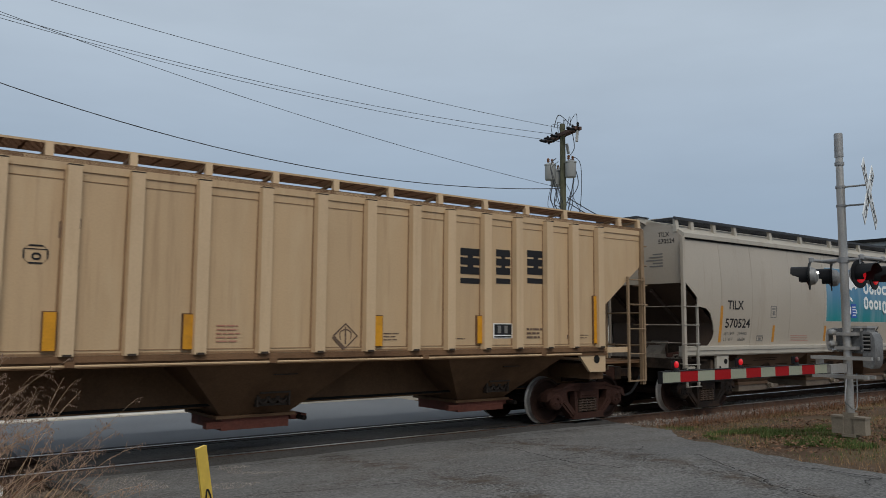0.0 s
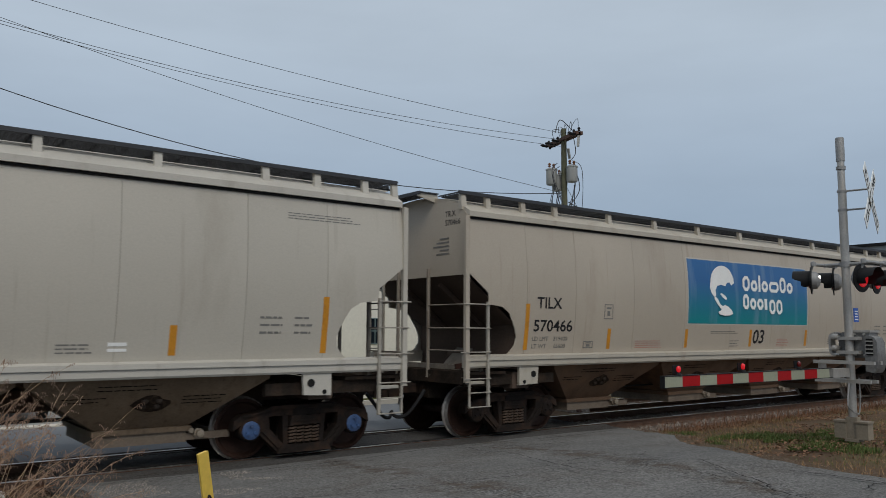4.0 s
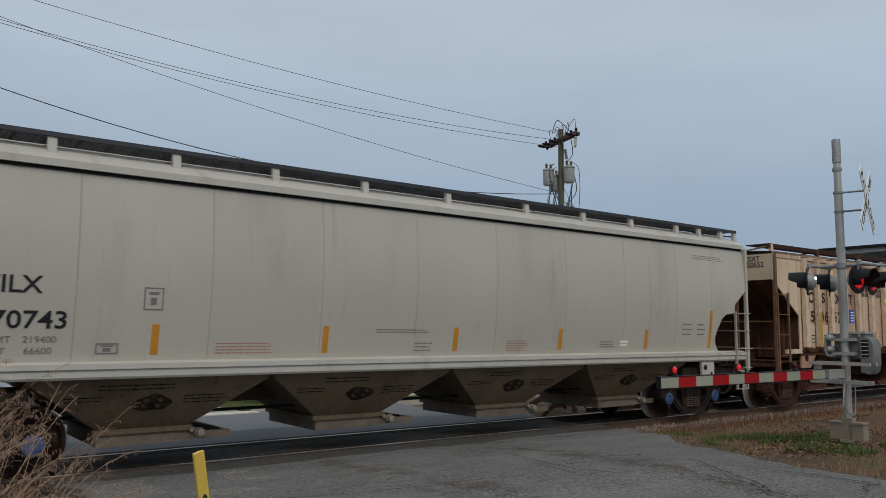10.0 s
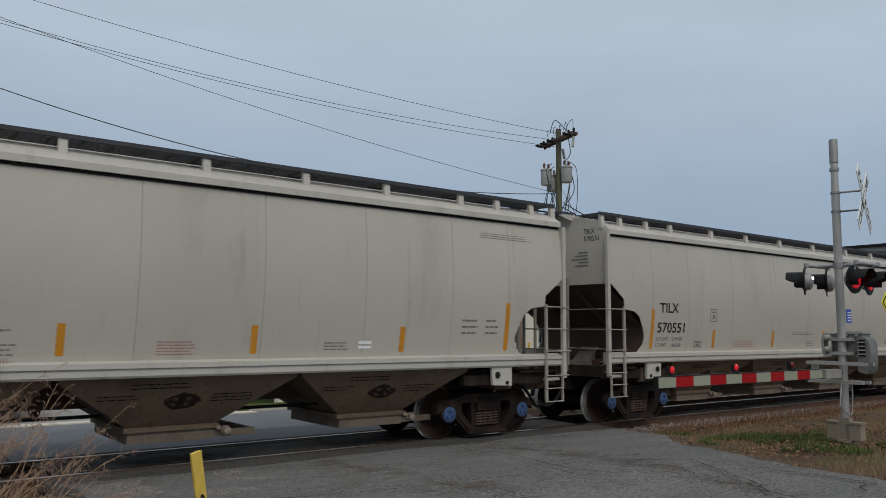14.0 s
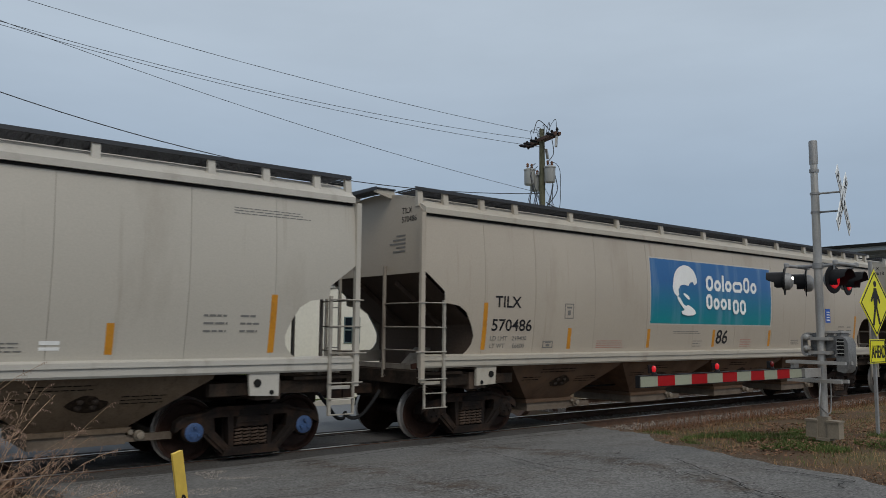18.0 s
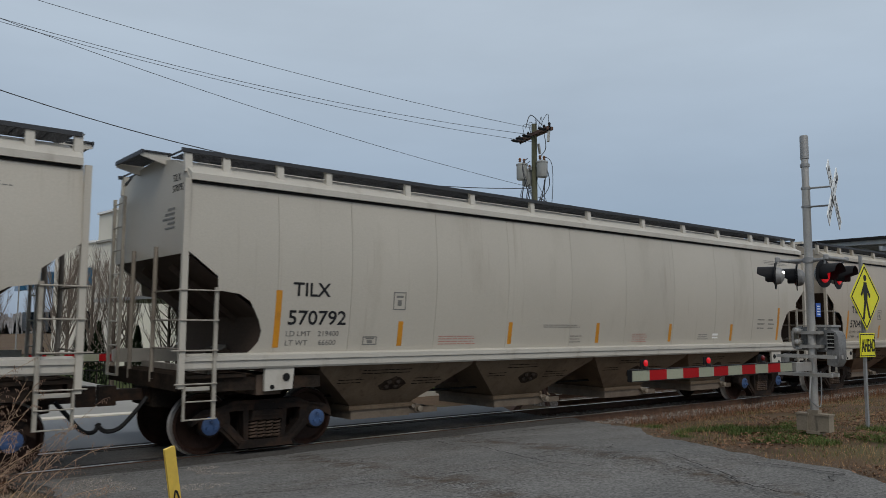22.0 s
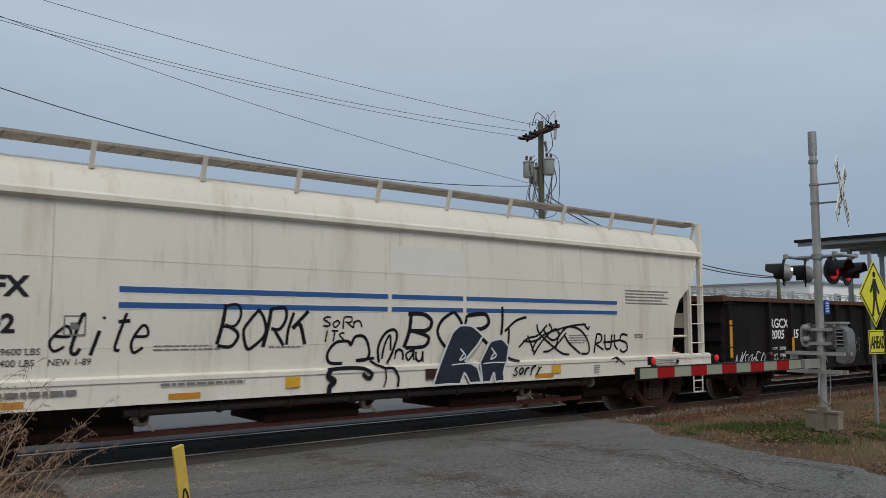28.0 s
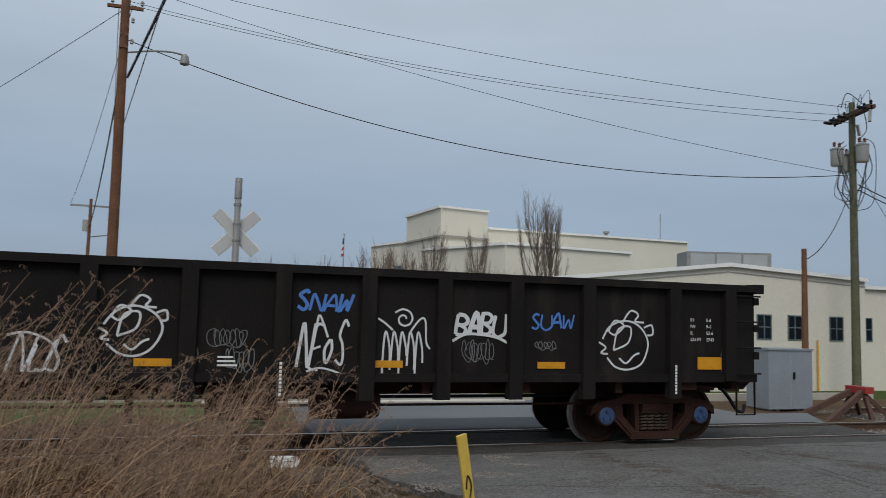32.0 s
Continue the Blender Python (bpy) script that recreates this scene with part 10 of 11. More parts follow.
    part("graffiti", tag("sorry", 10.96, 0.98, 0.80, 0.22, -1.592, 0.036, 60, slant=0.3), SPRAY_BLACK, car, "small black spray tag")
    fills = ([(9.14, 0.88), (9.32, 1.30), (9.57, 1.78), (9.75, 1.91), (10.03, 1.90), (10.30, 1.72), (10.16, 1.56), (9.86, 1.28), (10.16, 1.16), (10.25, 0.88), (9.98, 0.88), (9.85, 1.08), (9.75, 0.88)],
             [(10.28, 0.88), (10.22, 1.24), (10.35, 1.44), (10.48, 1.62), (10.76, 1.66), (10.94, 1.52), (10.89, 1.26), (10.80, 1.06), (10.82, 0.88), (10.60, 0.88), (10.56, 1.06), (10.46, 0.88)])
    for poly in fills:
        poly = [(px - 0.07, pz) for px, pz in poly]
        part("graffiti_fill", Shape().slab(poly, "y", -1.5965, -1.592), SPRAY_NAVY, car, "filled dark blue-black graffiti letter")
        s = Shape()
        for a, b in zip(poly, poly[1:] + poly[:1]):
            ribbon(s, [a, ((a[0] + b[0]) / 2, (a[1] + b[1]) / 2 + 0.01), b], 0.035, -1.598)
        mid = sum(px for px, pz in poly) / len(poly)
        ribbon(s, [(mid - 0.30, 1.22), (mid - 0.05, 1.235), (mid + 0.28, 1.225)], 0.022, -1.599)
        ribbon(s, [(mid - 0.10, 1.50), (mid + 0.02, 1.36), (mid - 0.12, 1.30), (mid - 0.02, 1.42)], 0.028, -1.5995)
        part("graffiti_outline", s, SPRAY_WHITE, car, "white spray outline")
    return car


PIPE_STEEL = mat("dull_brown_pipe", (0.085, 0.068, 0.056), 0.6, 0.2, grain=30, blot=3, spread=0.3, bump=0.1, dirt=(0.10, 0.045, 0.03), dirt_amount=0.4, dirt_scale=(3, 3, 3), gloss=0.25)
SPRAY_NAVY = mat("dark_navy_spray", (0.012, 0.016, 0.028), 0.5, grain=8, blot=2, spread=0.4, bump=0)


WALK_WHITE = mat("pale_rusty_walkway", (0.33, 0.29, 0.24), 0.7, 0.1, grain=50, blot=4, spread=0.3)


def gondola(label, length, ribs, z_top, z_floor, rib_foot, top_paint, steel, rib_width=0.2, plain_front=False):
    car = thing("gondola_car", label, "railway car", "freight train cars")
    for m in (-1, 1):
        s = Shape()
        s.box(0.12, length - 0.12, min(m * 1.47, m * 1.49), max(m * 1.47, m * 1.49), z_floor, z_top - 0.05)
        part("side_sheet", s, GONDOLA, car)
        s = Shape()
        s.box(0.0, length, min(m * 1.45, m * 1.60), max(m * 1.45, m * 1.60), z_top - 0.11, z_top)
        part("top_chord", s, top_paint, car)
        s = Shape()
        s.box(0.1, length - 0.1, min(m * 1.45, m * 1.56), max(m * 1.45, m * 1.56), z_floor - 0.02, z_floor + 0.10)
        part("side_sill", s, GONDOLA, car)
        for k, x in enumerate(ribs):
            w = rib_width / 2
            foot = rib_foot if 0 < k < len(ribs) - 1 else z_floor
            s = Shape()
            s.slab([(x - w, m * 1.485), (x - w * 0.8, m * 1.60), (x + w * 0.8, m * 1.60), (x + w, m * 1.485)], "z", foot, z_top - 0.1)
            part("side_rib", s, GONDOLA, car)
    for x, d in ((0.0, 1), (length, -1)):
        s = Shape()
        s.box(min(x + d * 0.08, x + d * 0.14), max(x + d * 0.08, x + d * 0.14), -1.47, 1.47, z_floor, z_top)
        part("end_sheet", s, GONDOLA, car)
        for z in () if plain_front and d > 0 else (z_floor + 0.35, z_floor + 0.8, z_floor + 1.25):
            part("end_beam", Shape().box(min(x, x + d * 0.1), max(x, x + d * 0.1), -1.5, 1.5, z, z + 0.12), GONDOLA, car)
        part("end_chord", Shape().box(min(x - d * 0.02, x + d * 0.14), max(x - d * 0.02, x + d * 0.14), -1.6, 1.6, z_top - 0.13, z_top + 0.02), top_paint, car)
        for k in range(4):
            z = z_floor + 0.12 + k * (z_top - z_floor - 0.3) / 3
            s = Shape()
            s.tube(smooth_line([(x + d * 0.04, -1.52, z), (x + d * 0.06, -1.60, z), (x + d * 0.52, -1.60, z), (x + d * 0.54, -1.52, z)], 2), 0.014, 5)
            part("grab_iron", s, GONDOLA, car)
        s = Shape()
        s.tube([(x + d * 0.12, -1.52, z_floor), (x + d * 0.12, -1.52, 0.5), (x + d * 0.48, -1.52, 0.5), (x + d * 0.48, -1.52, z_floor)], 0.018, 5)
        part("stirrup_step", s, GONDOLA, car)
        s = Shape()
        s.slab([(x + d * 0.02, z_floor + 0.05), (x + d * 0.5, z_floor + 0.05), (x + d * 0.5, z_floor - 0.15), (x + d * 0.25, z_floor - 0.15)], "y", -1.4, 1.4)
        part("end_sill", s, steel, car)
    s = Shape()
    s.box(0.14, length - 0.14, -1.46, 1.46, z_floor + 0.02, z_floor + 0.06)
    part("floor_plate", s, GONDOLA_RUST, car)
    for k in range(8):
        x = 2.6 + k * (length - 5.2) / 7
        part("cross_bearer", Shape().box(x - 0.06, x + 0.06, -1.4, 1.4, z_floor - 0.2, z_floor), steel, car)
    s = Shape()
    s.lathe([(0.19, -0.5), (0.22, -0.44), (0.22, 0.44), (0.19, 0.5)], (length * 0.58, -0.85, 0.66), "x", 14)
    s.box(length * 0.46, length * 0.52, -0.95, -0.55, 0.45, 0.85)
    s.tube([(2.9, -0.9, 0.66), (length - 3, -0.9, 0.64)], 0.02, 5)
    s.bar((length * 0.4, -1.0, 0.9), (length * 0.4, -1.0, 0.45), 0.1)
    part("brake_gear", s, steel, car)
    underframe(car, length, steel, 0.74, 1.0)
    couplings(car, length, steel)
    return car


def mural(ribs, y):
    """Four fat sprayed letters with a teal rim, laid in small cells that follow sheet and ribs."""
    strokes = {"E": "68 08 00 60|04 54", "M": "00 18 33 58 60", "A": "00 28 48 60|03 53", "S": "67 27 05 44 62 40 00"}
    legs = []
    for ch, x, w, look_of in (("E", 10.28, 0.62, 0), ("M", 11.16, 0.68, 0), ("A", 12.2, 0.55, 1), ("S", 13.05, 0.5, 1)):
        for run in strokes[ch].split("|"):
            pts = [(x + int(q[0]) / 6 * w, 0.98 + int(q[1]) / 8 * 0.78) for q in run.split()]
            legs += [(p, q, look_of) for p, q in zip(pts, pts[1:])]

    def reach(px, pz):
        best = (9.0, 0)
        for (ax, az), (bx, bz), look_of in legs:
            dx, dz = bx - ax, bz - az
            u = min(max(((px - ax) * dx + (pz - az) * dz) / (dx * dx + dz * dz), 0), 1)
            best = min(best, (math.hypot(px - ax - u * dx, pz - az - u * dz), look_of))
        return best

    def depth(px):
        return -1.604 if any(abs(px - q) < 0.072 for q in ribs) else y

    step, sets = 0.03, {}
    for i in range(int(4.1 / step)):
        for j in range(int(1.42 / step)):
            px, pz = 9.9 + i * step, 0.74 + j * step
            d, look_of = reach(px, pz)
            d += 0.05 * noise.noise(Vector((px * 4, pz * 4, 2)))
            rough = noise.noise(Vector((px * 9, pz * 9, 5)))
            if d > 0.235:
                continue
            kind = "teal" if d > 0.125 else ("orange" if look_of and px < 12.3 else "olive") if look_of else "white"
            if kind == "white" and rough > 0.42:
                kind = "teal"
            s = sets.setdefault(kind, Shape())
            s.add([(px, depth(px), pz), (px + step, depth(px + step), pz), (px + step, depth(px + step), pz + step), (px, depth(px), pz + step)], [(0, 1, 2, 3)])
    looks = {"teal": (SPRAY_TEAL, "teal sprayed rim of graffiti letters"), "white": (SPRAY_WHITE, "white sprayed graffiti letters"), "olive": (SPRAY_GREEN, "olive sprayed graffiti letters"), "orange": (SPRAY_ORANGE, "orange sprayed edge of a letter")}
    return [(looks[k][0], s, looks[k][1]) for k, s in sets.items()]


def gondola_tagged_teal():
    L = 16.90
    ribs = [0.30, 2.22, 3.36, 4.16, 5.08, 6.02, 6.95, 8.0, 9.1, 10.05, 11.0, 11.98, 12.95, 13.78, 14.85, 15.85, L - 0.12]
    car = gondola("black steel gondola car with a rusty rim and large teal graffiti", L, ribs, 2.63, 0.72, 0.72, GONDOLA_RUST, TRUCK_RUST, 0.15)
    for x in (2.0, L - 2.0):
        truck(car, x, TRUCK_RUST)
    y = -1.496
    # the painted name lies on the sheet and runs over the ribs
    for look_of, cells, lab in mural(ribs, y):
        part("graffiti_piece", cells, look_of, car, lab)
    for x, z0, z1 in ((0.30, 1.12, 2.04), (3.36, 1.12, 1.60), (6.02, 1.12, 1.60), (9.1, 1.12, 1.60), (L - 0.12, 1.12, 2.02)):
        part("reflector", Shape().box(x - 0.058, x + 0.058, -1.608, -1.601, z0, z1), YELLOW_TAN, car, "orange reflective strip")
    lettering("RGCX", 0.25, 2.36, y, 1.85, WHITE_PRINT, car, bold=0.006, squeeze=1.02)
    lettering("2005", 0.24, 2.36, y, 1.56, WHITE_PRINT, car, bold=0.006, shear=0.15, squeeze=1.1)
    lettering("45", 0.24, 3.50, y, 1.57, WHITE_PRINT, car, bold=0.006, shear=0.15, squeeze=1.1)
    for text, x, z in (("LD LMT", 2.36, 1.26), ("221000", 2.82, 1.26), ("LT WT", 2.36, 1.08), ("65000", 2.84, 1.08)):
        lettering(text, 0.085, x, y, z, WHITE_PRINT, car, name="weight_lettering")
    s = Shape()
    print_lines(s, 2.05, y, 1.12, 0.12, 1, 0.1, 0.03, seed=61)
    print_lines(s, 15.2, y, 0.98, 0.3, 2, 0.06, 0.03, seed=62)
    part("small_print", s, FAINT, car, kind="stuff")
    s = Shape()
    for a, b, c, d in ((13.98, 14.48, 1.12, 1.15), (13.98, 14.48, 1.42, 1.45), (13.98, 14.01, 1.12, 1.45), (14.45, 14.48, 1.12, 1.45), (14.21, 14.24, 1.12, 1.45)):
        s.box(a, b, y - 0.002, y + 0.002, c, d)
    part("stencil_box", s, WHITE_PRINT, car)
    part("graffiti", tag("NXSROESR", 0.56, 0.82, 1.55, 0.34, y, 0.026, 63, slant=0.5, wild=1.1), SPRAY_WHITE, car, "white spray tag low on the side")
    part("graffiti", tag("eMaS", 2.28, 0.80, 0.86, 0.27, y, 0.028, 64), SPRAY_DIM, car, "faint grey-green spray name")
    s = scribble(6.22, 0.92, 0.46, 0.34, y, 0.016, 65, 6)
    ribbon(s, [(6.28, 1.1), (6.30, 1.45), (6.42, 1.62), (6.54, 1.48), (6.42, 1.36), (6.32, 1.40)], 0.018, y - 0.001)
    part("graffiti", s, SPRAY_PINK, car, "faint red scribbled figure")
    part("graffiti", tag("*S", 7.2, 1.15, 0.5, 0.42, y, 0.018, 67, wild=0.9), SPRAY_GREY, car, "faint grey scribble")
    part("graffiti", Shape().add(*two_strokes(8.32, 1.2, y)), SPRAY_DIM, car, "white forked stroke")
    part("graffiti", tag("S", 4.3, 1.25, 0.14, 0.35, y, 0.03, 68), SPRAY_GREY, car, "faint grey mark")
    part("graffiti", tag("R", 5.15, 0.86, 0.14, 0.3, -1.601, 0.02, 69), SPRAY_DIM, car, "small white mark")
    part("graffiti", tag("SS", 15.1, 1.3, 0.3, 0.5, y, 0.02, 70), SPRAY_GREY, car, "faint grey scribble")
    part("placard", Shape().slab([(9.32, 1.55), (9.6, 1.3), (9.88, 1.55), (9.6, 1.82)], "y", y, y + 0.004), BLACK_STEEL, car)
    return car


END_BROWN = mat("rust_brown_end_wall", (0.055, 0.031, 0.024), 0.75, grain=35, blot=1.5, spread=0.25, bump=0.1, gloss=0.12, dirt=(0.02, 0.014, 0.012), dirt_amount=0.35, dirt_scale=(2, 2, 0.6))
SPRAY_ORANGE = mat("orange_brown_spray", (0.30, 0.15, 0.05), 0.5, spread=0.2, bump=0)
SPRAY_DIM = mat("thin_grey_spray", (0.30, 0.33, 0.32), 0.5, spread=0.25, bump=0)


def two_strokes(x, z, y):
    s = Shape()
    ribbon(s, [(x, z), (x + 0.08, z + 0.22), (x + 0.1, z + 0.42)], 0.035, y)
    ribbon(s, [(x + 0.24, z), (x + 0.16, z + 0.22), (x + 0.1, z + 0.42)], 0.035, y - 0.001)
    return s.v, s.f


def gondola_tagged_white():
    L = 16.3
    ribs = [0.80, 1.90, 3.44, 4.80, 5.99, 7.21, 8.42, 9.61, 10.73, 11.86, 13.07, 14.61, 15.67]
    car = gondola("black steel gondola car covered in white and blue graffiti", L, ribs, 2.62, 1.05, 0.78, GONDOLA, TRUCK_RUST, 0.26, plain_front=True)
    for x in (1.66, L - 1.75):
        truck(car, x, TRUCK_RUST, BLUE_CAP)
    y = -1.495
    wall = part("end_panel", Shape().box(0.045, 0.075, -1.12, 1.12, 1.12, 2.42), END_BROWN, car, "rust-brown end wall")
    for py in (-1.30, 1.30):
        part("end_stake", Shape().box(0.0, 0.075, py - 0.10, py + 0.10, 1.05, 2.50), GONDOLA, car)
    part("end_shelf", Shape().box(-0.42, 0.06, -1.45, 1.30, 1.0, 1.04), TRUCK_RUST, car, "rusty end platform")
    part("brake_wheel_box", Shape().box(-0.20, 0.04, -0.28, 0.10, 1.75, 2.25), BLACK_STEEL, car)
    for k, (text, size) in enumerate((("EAMX", 0.13), ("2770", 0.13))):
        lettering(text, size, 0.04, -0.62, 2.20 - k * 0.22, WHITE_PRINT, wall).rotation_euler = (0, 0, radians(-90))
    for z in (2.36, 1.93, 1.50):
        part("grab_iron", Shape().tube(smooth_line([(0.0, -1.5, z), (0.06, -1.64, z), (0.70, -1.64, z), (0.72, -1.5, z)], 2), 0.013, 5), GONDOLA, car)
    part("white_plate", Shape().box(0.22, 0.56, -1.606, -1.601, 2.47, 2.51), SPRAY_WHITE, car)
    for ch, x in zip("EAMX", (2.055, 2.235, 2.505, 2.80)):
        lettering(ch, 0.27, x, y - 0.004, 1.865, WHITE_PRINT, car, bold=0.005)
    lettering("2770", 0.24, 2.055, y - 0.004, 1.56, WHITE_PRINT, car, bold=0.008)
    lettering("225000", 0.09, 2.90, y - 0.004, 1.39, WHITE_PRINT, car)
    lettering("61000", 0.09, 2.96, y - 0.004, 1.26, WHITE_PRINT, car)
    lettering("LD LMT", 0.085, 2.00, y - 0.004, 1.39, WHITE_PRINT, car)
    lettering("LT WT", 0.085, 2.00, y - 0.004, 1.26, WHITE_PRINT, car)
    for k, (a, b) in enumerate((("IH", "5-6"), ("IW", "9-6"), ("IL", "52-6"), ("CU FT", "2743"))):
        lettering(a, 0.055, 14.95, y - 0.004, 2.0 - k * 0.105, WHITE_PRINT, car)
        lettering(b, 0.055, 15.25, y - 0.004, 2.0 - k * 0.105, WHITE_PRINT, car)
    for x, w, h in ((0.92, 0.49, 0.20), (3.80, 0.46, 0.10), (6.57, 0.46, 0.10), (9.74, 0.40, 0.10), (12.24, 0.46, 0.10), (15.08, 0.46, 0.20)):
        part("reflector", Shape().box(x, x + w, -1.510, -1.504, 1.23, 1.23 + h), YELLOW_TAN, car, "orange-yellow reflective strip")
    w = y - 0.004
    s = scribble(1.04, 1.46, 0.54, 0.42, w, 0.014, 71, 7)
    ribbon(s, [(1.32, 1.90), (1.22, 2.0), (1.04, 1.96), (1.0, 1.76), (1.12, 1.56), (1.3, 1.43), (1.5, 1.58), (1.62, 1.78), (1.58, 1.97), (1.42, 2.0), (1.32, 1.90)], 0.016, w - 0.001)
    part("graffiti", s, SPRAY_DIM, car, "faint grey heart-shaped scribble")
    part("graffiti", scribble(0.34, 1.33, 0.30, 0.13, w, 0.012, 72, 5), SPRAY_DIM, car, "faint grey scribble")
    part("graffiti", scribble(2.38, 1.16, 0.42, 0.36, w, 0.010, 86, 7), SPRAY_GREY, car, "faint grey scribble")
    s = scribble(3.58, 1.28, 0.80, 0.46, w, 0.020, 73, 5)
    ribbon(s, [(3.62, 1.36), (3.60, 1.62), (3.8, 1.76), (4.2, 1.74), (4.42, 1.70)], 0.024, w - 0.001)
    part("graffiti", s, SPRAY_WHITE, car, "white tangled spray tag")
    s = tag("NUS", 5.12, 1.14, 0.58, 0.42, w, 0.034, 74, slant=0.3, wild=0.8)
    ribbon(s, [(5.10, 1.60), (5.3, 1.64), (5.5, 1.58), (5.64, 1.48)], 0.03, w - 0.001)
    part("graffiti", s, SPRAY_WHITE, car, "white spray tag")
    part("graffiti", ring_tag(6.54, 1.68, 0.34, w, 0.03, 74), SPRAY_WHITE, car, "white looping round graffiti figure")
    part("graffiti", scribble(7.42, 1.45, 0.62, 0.32, w, 0.010, 75, 7), SPRAY_GREY, car, "faint grey scribble")
    part("graffiti", scribble(7.66, 1.14, 0.46, 0.36, w - 0.001, 0.012, 87, 6), SPRAY_GREY, car, "faint grey scribble")
    s = Shape()
    for k in range(3):
        s.box(7.60, 7.86 - 0.03 * k, w - 0.003, w, 1.235 + 0.055 * k, 1.260 + 0.055 * k)
    part("small_print", s, WHITE_PRINT, car, kind="stuff")
    s = tag("NEoS", 8.64, 1.26, 0.66, 0.54, w, 0.036, 76, slant=0.15, wild=0.5)
    ribbon(s, [(8.78, 1.17), (8.95, 1.22), (9.15, 1.18), (9.28, 1.12)], 0.028, w - 0.001)
    ribbon(s, [(8.90, 1.82), (8.94, 1.94), (9.06, 1.64)], 0.03, w - 0.0015)
    part("graffiti", s, SPRAY_WHITE, car, "white dripping spray tag")
    part("graffiti", tag("SNAW", 8.58, 2.01, 0.78, 0.24, w, 0.042, 84, slant=0.25), SPRAY_BLUE, car, "bright blue spray name")
    s = Shape()
    for k in range(5):
        x = 9.84 + 0.12 * k
        ribbon(s, [(x, 1.14 + 0.12 * (k % 2)), (x + 0.01, 1.5), (x + 0.04, 1.74), (x + 0.10, 1.52), (x + 0.11, 1.2 + 0.1 * (k % 3))], 0.028, w - 0.0005 * k)
    ribbon(s, [(10.14 + (0.03 + 0.012 * k) * math.cos(k * 0.8), 1.92 + (0.03 + 0.011 * k) * math.sin(k * 0.8)) for k in range(12)], 0.028, w - 0.003)
    ribbon(s, [(9.76, 1.92), (9.86, 1.86), (9.98, 1.76)], 0.028, w - 0.004)
    ribbon(s, [(10.24, 1.74), (10.38, 1.92), (10.46, 1.90), (10.48, 1.6), (10.54, 1.5)], 0.028, w - 0.005)
    part("graffiti", s, SPRAY_WHITE, car, "white dripping spray strokes")
    s = tag("BABU", 10.92, 1.70, 0.78, 0.30, w, 0.062, 77)
    ribbon(s, [(10.88, 1.62), (11.08, 1.72), (11.33, 1.72), (11.58, 1.68), (11.76, 1.60)], 0.04, w - 0.001)
    part("graffiti", s, SPRAY_WHITE, car, "thick white spray tag")
    part("graffiti", scribble(10.98, 1.28, 0.62, 0.38, w, 0.010, 78, 8), SPRAY_GREY, car, "faint grey scribble")
    part("graffiti", tag("SUAW", 12.10, 1.83, 0.72, 0.22, w, 0.034, 85), SPRAY_BLUE, car, "bright blue spray name")
    part("graffiti", scribble(12.15, 1.50, 0.45, 0.16, w, 0.012, 79, 5), SPRAY_GREY, car, "faint grey scribble")
    part("graffiti", ring_tag(13.76, 1.60, 0.40, w, 0.03, 80), SPRAY_WHITE, car, "white looping round graffiti figure")
    part("graffiti", scribble(15.52, 1.12, 0.16, 0.5, w - 0.004, 0.012, 81, 5), SPRAY_GREY, car, "faint grey scribble")
    for x in (1.90, 8.42, 14.61):
        s = Shape()
        for k in range(9):
            s.box(x - 0.018, x + 0.018, -1.606, -1.602, 0.85 + 0.052 * k, 0.888 + 0.052 * k)
        part("rib_print", s, WHITE_PRINT, car, kind="stuff")
    return car


PITCH = 19.201
CARS = []
tan_car = tan_hopper()
CARS.append((tan_car, -14.35))
first_grey = grey_hopper()
order = [("570524", "96", PANEL_TEAL, None), ("571236", "", None, BLUE_CAP), ("570466", "03", PANEL_WORN, None), ("570421", "21", PANEL_BLUE, None),
         ("570563", "", None, BLUE_CAP), ("570743", "", None, BLUE_CAP), None,
         ("570754", "", None, BLUE_CAP), ("570551", "", None, BLUE_CAP), ("570614", "", None, BLUE_CAP), ("570486", "86", PANEL_WORN, None),
         ("570618", "", None, BLUE_CAP), ("570792", "", None, BLUE_CAP), ("570499", "69", PANEL_BLUE, None), ("570809", "", None, BLUE_CAP)]
grey_cars, at = [], 3.71
for k, row in enumerate(order):
    if row is None:
        CARS.append((rusty_hopper(), at + 0.06))
        at += 37.338 - PITCH
        continue
    grey_cars.append((first_grey if k == 0 else copy_thing(first_grey, Matrix()), row))
    CARS.append((grey_cars[-1][0], at))
    at += PITCH
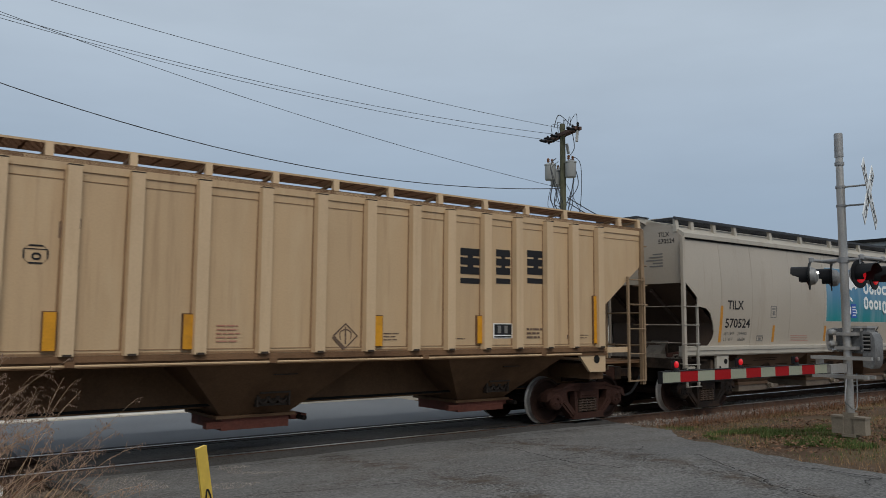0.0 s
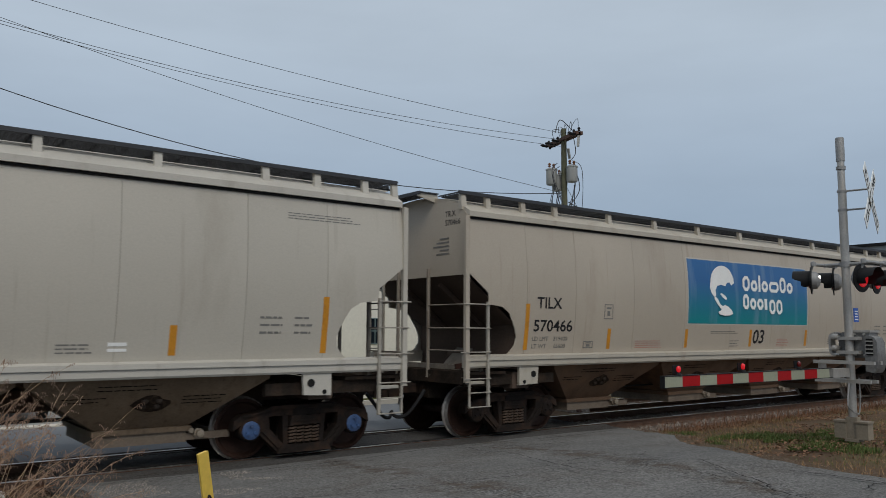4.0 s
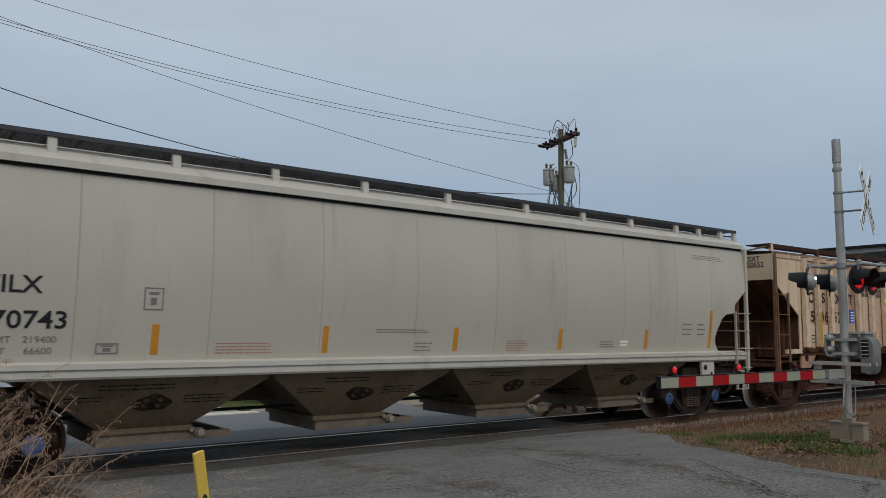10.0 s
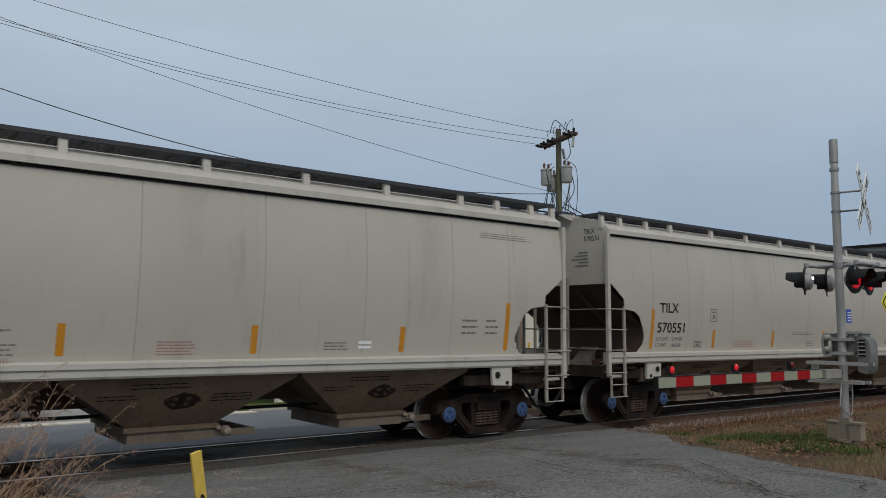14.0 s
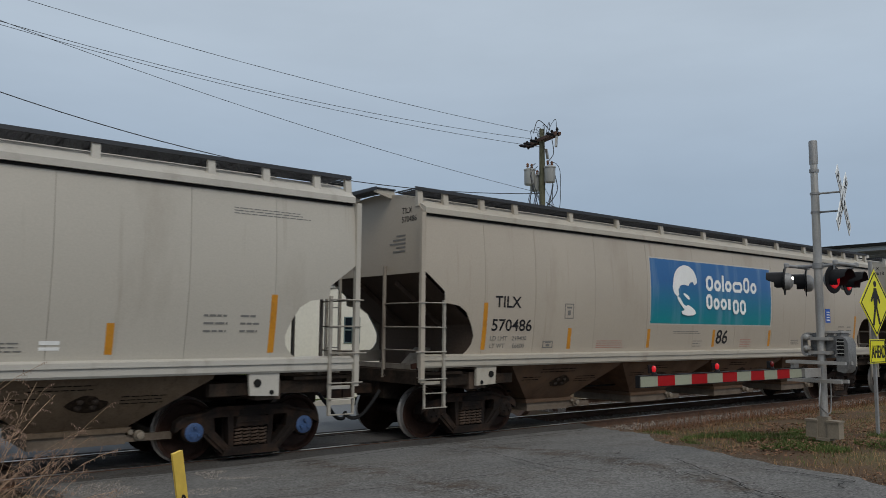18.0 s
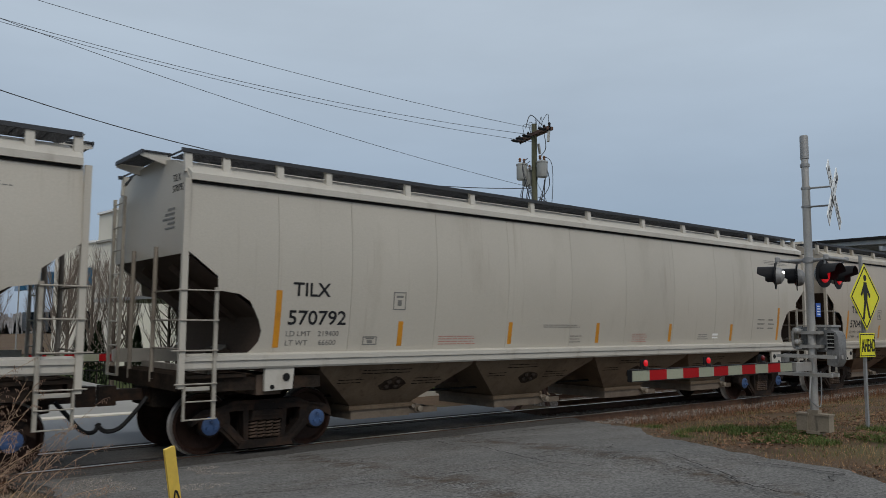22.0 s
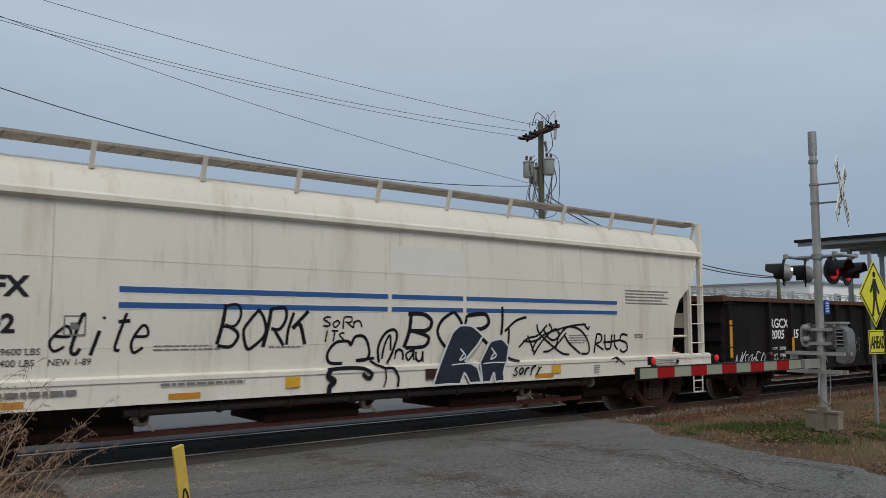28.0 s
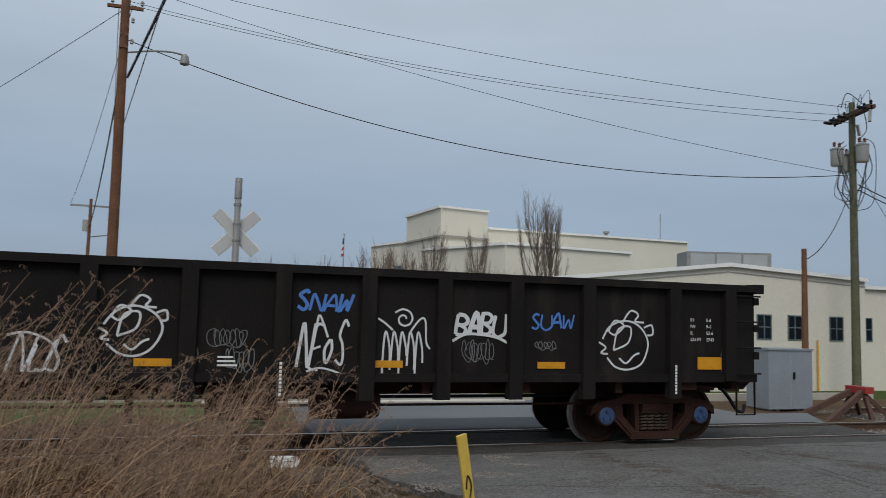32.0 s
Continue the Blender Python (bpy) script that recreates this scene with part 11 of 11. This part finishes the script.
for car, (number, unit, look_of, cap) in grey_cars:
    for x in (1.55, 16.36):
        truck(car, x, TRUCK, cap)
    mark(car, number)
    if unit:
        for o in car.children:
            if o.name.startswith(("side_panel", "end_sheet", "corner_post")):
                o.data = shared(o.data, BEIGE)
            elif GREY_CLEAN.name in o.data.materials:
                o.data = shared(o.data, BEIGE_TRIM)
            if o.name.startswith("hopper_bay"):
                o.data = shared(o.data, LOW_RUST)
        panel(car, look_of, unit)
        tagged(car, "beige-grey covered hopper car with a blue printed side panel")
CARS.append((white_hopper(), 290.65))
CARS.append((gondola_tagged_teal(), 308.79))
CARS.append((gondola_tagged_white(), 326.69))

# how far the train has rolled since 1 s
ROLL = [(0, -11.22), (1, -0.06), (2, 11.11), (3, 22.28), (4, 33.46), (5, 44.63), (6, 55.81), (7, 66.98), (8, 78.08), (9, 89.10), (10, 100.10),
        (11, 111.11), (12, 122.05), (13, 132.91), (14, 143.72), (15, 154.48), (16, 165.19), (17, 175.87), (18, 186.49), (19, 197.08), (20, 207.66),
        (21, 218.25), (22, 228.92), (23, 239.36), (24, 249.55), (25, 259.89), (26, 270.31), (27, 280.78), (28, 291.30), (29, 301.76), (30, 312.40),
        (31, 323.17), (32, 333.78)]


def rolled(t):
    for (ta, a), (tb, b) in zip(ROLL, ROLL[1:]):
        if t <= tb:
            return a + (b - a) * (t - ta) / (tb - ta)
    return ROLL[-1][1]


def motions():
    """Every car rolls along the track to the west, its wheels turning with it."""
    for car, x in CARS:
        walk(car, [(t, pose(x - s, 0, 0)) for t, s in ROLL])
        for t_part in [c for c in car.children if c.name.startswith("truck")]:
            for w in [c for c in t_part.children if c.name.startswith("wheelset")]:
                here = x + t_part.location.x + w.location.x
                steps = [k / FPS for k in range(0, 32 * FPS + 1) if -9 < here - rolled(k / FPS) < 42]
                rows = sorted({0.0, 32.0} | set(steps))
                if not steps:
                    continue
                rolled_in = []
                for t in rows:
                    turn = -(rolled(min(max(t, steps[0]), steps[-1]))) / WHEEL_R
                    rolled_in.append((t, Matrix.LocRotScale(w.location, Euler((0, math.remainder(turn, 2 * math.pi), 0)), None)))
                walk(w, rolled_in)


motions()
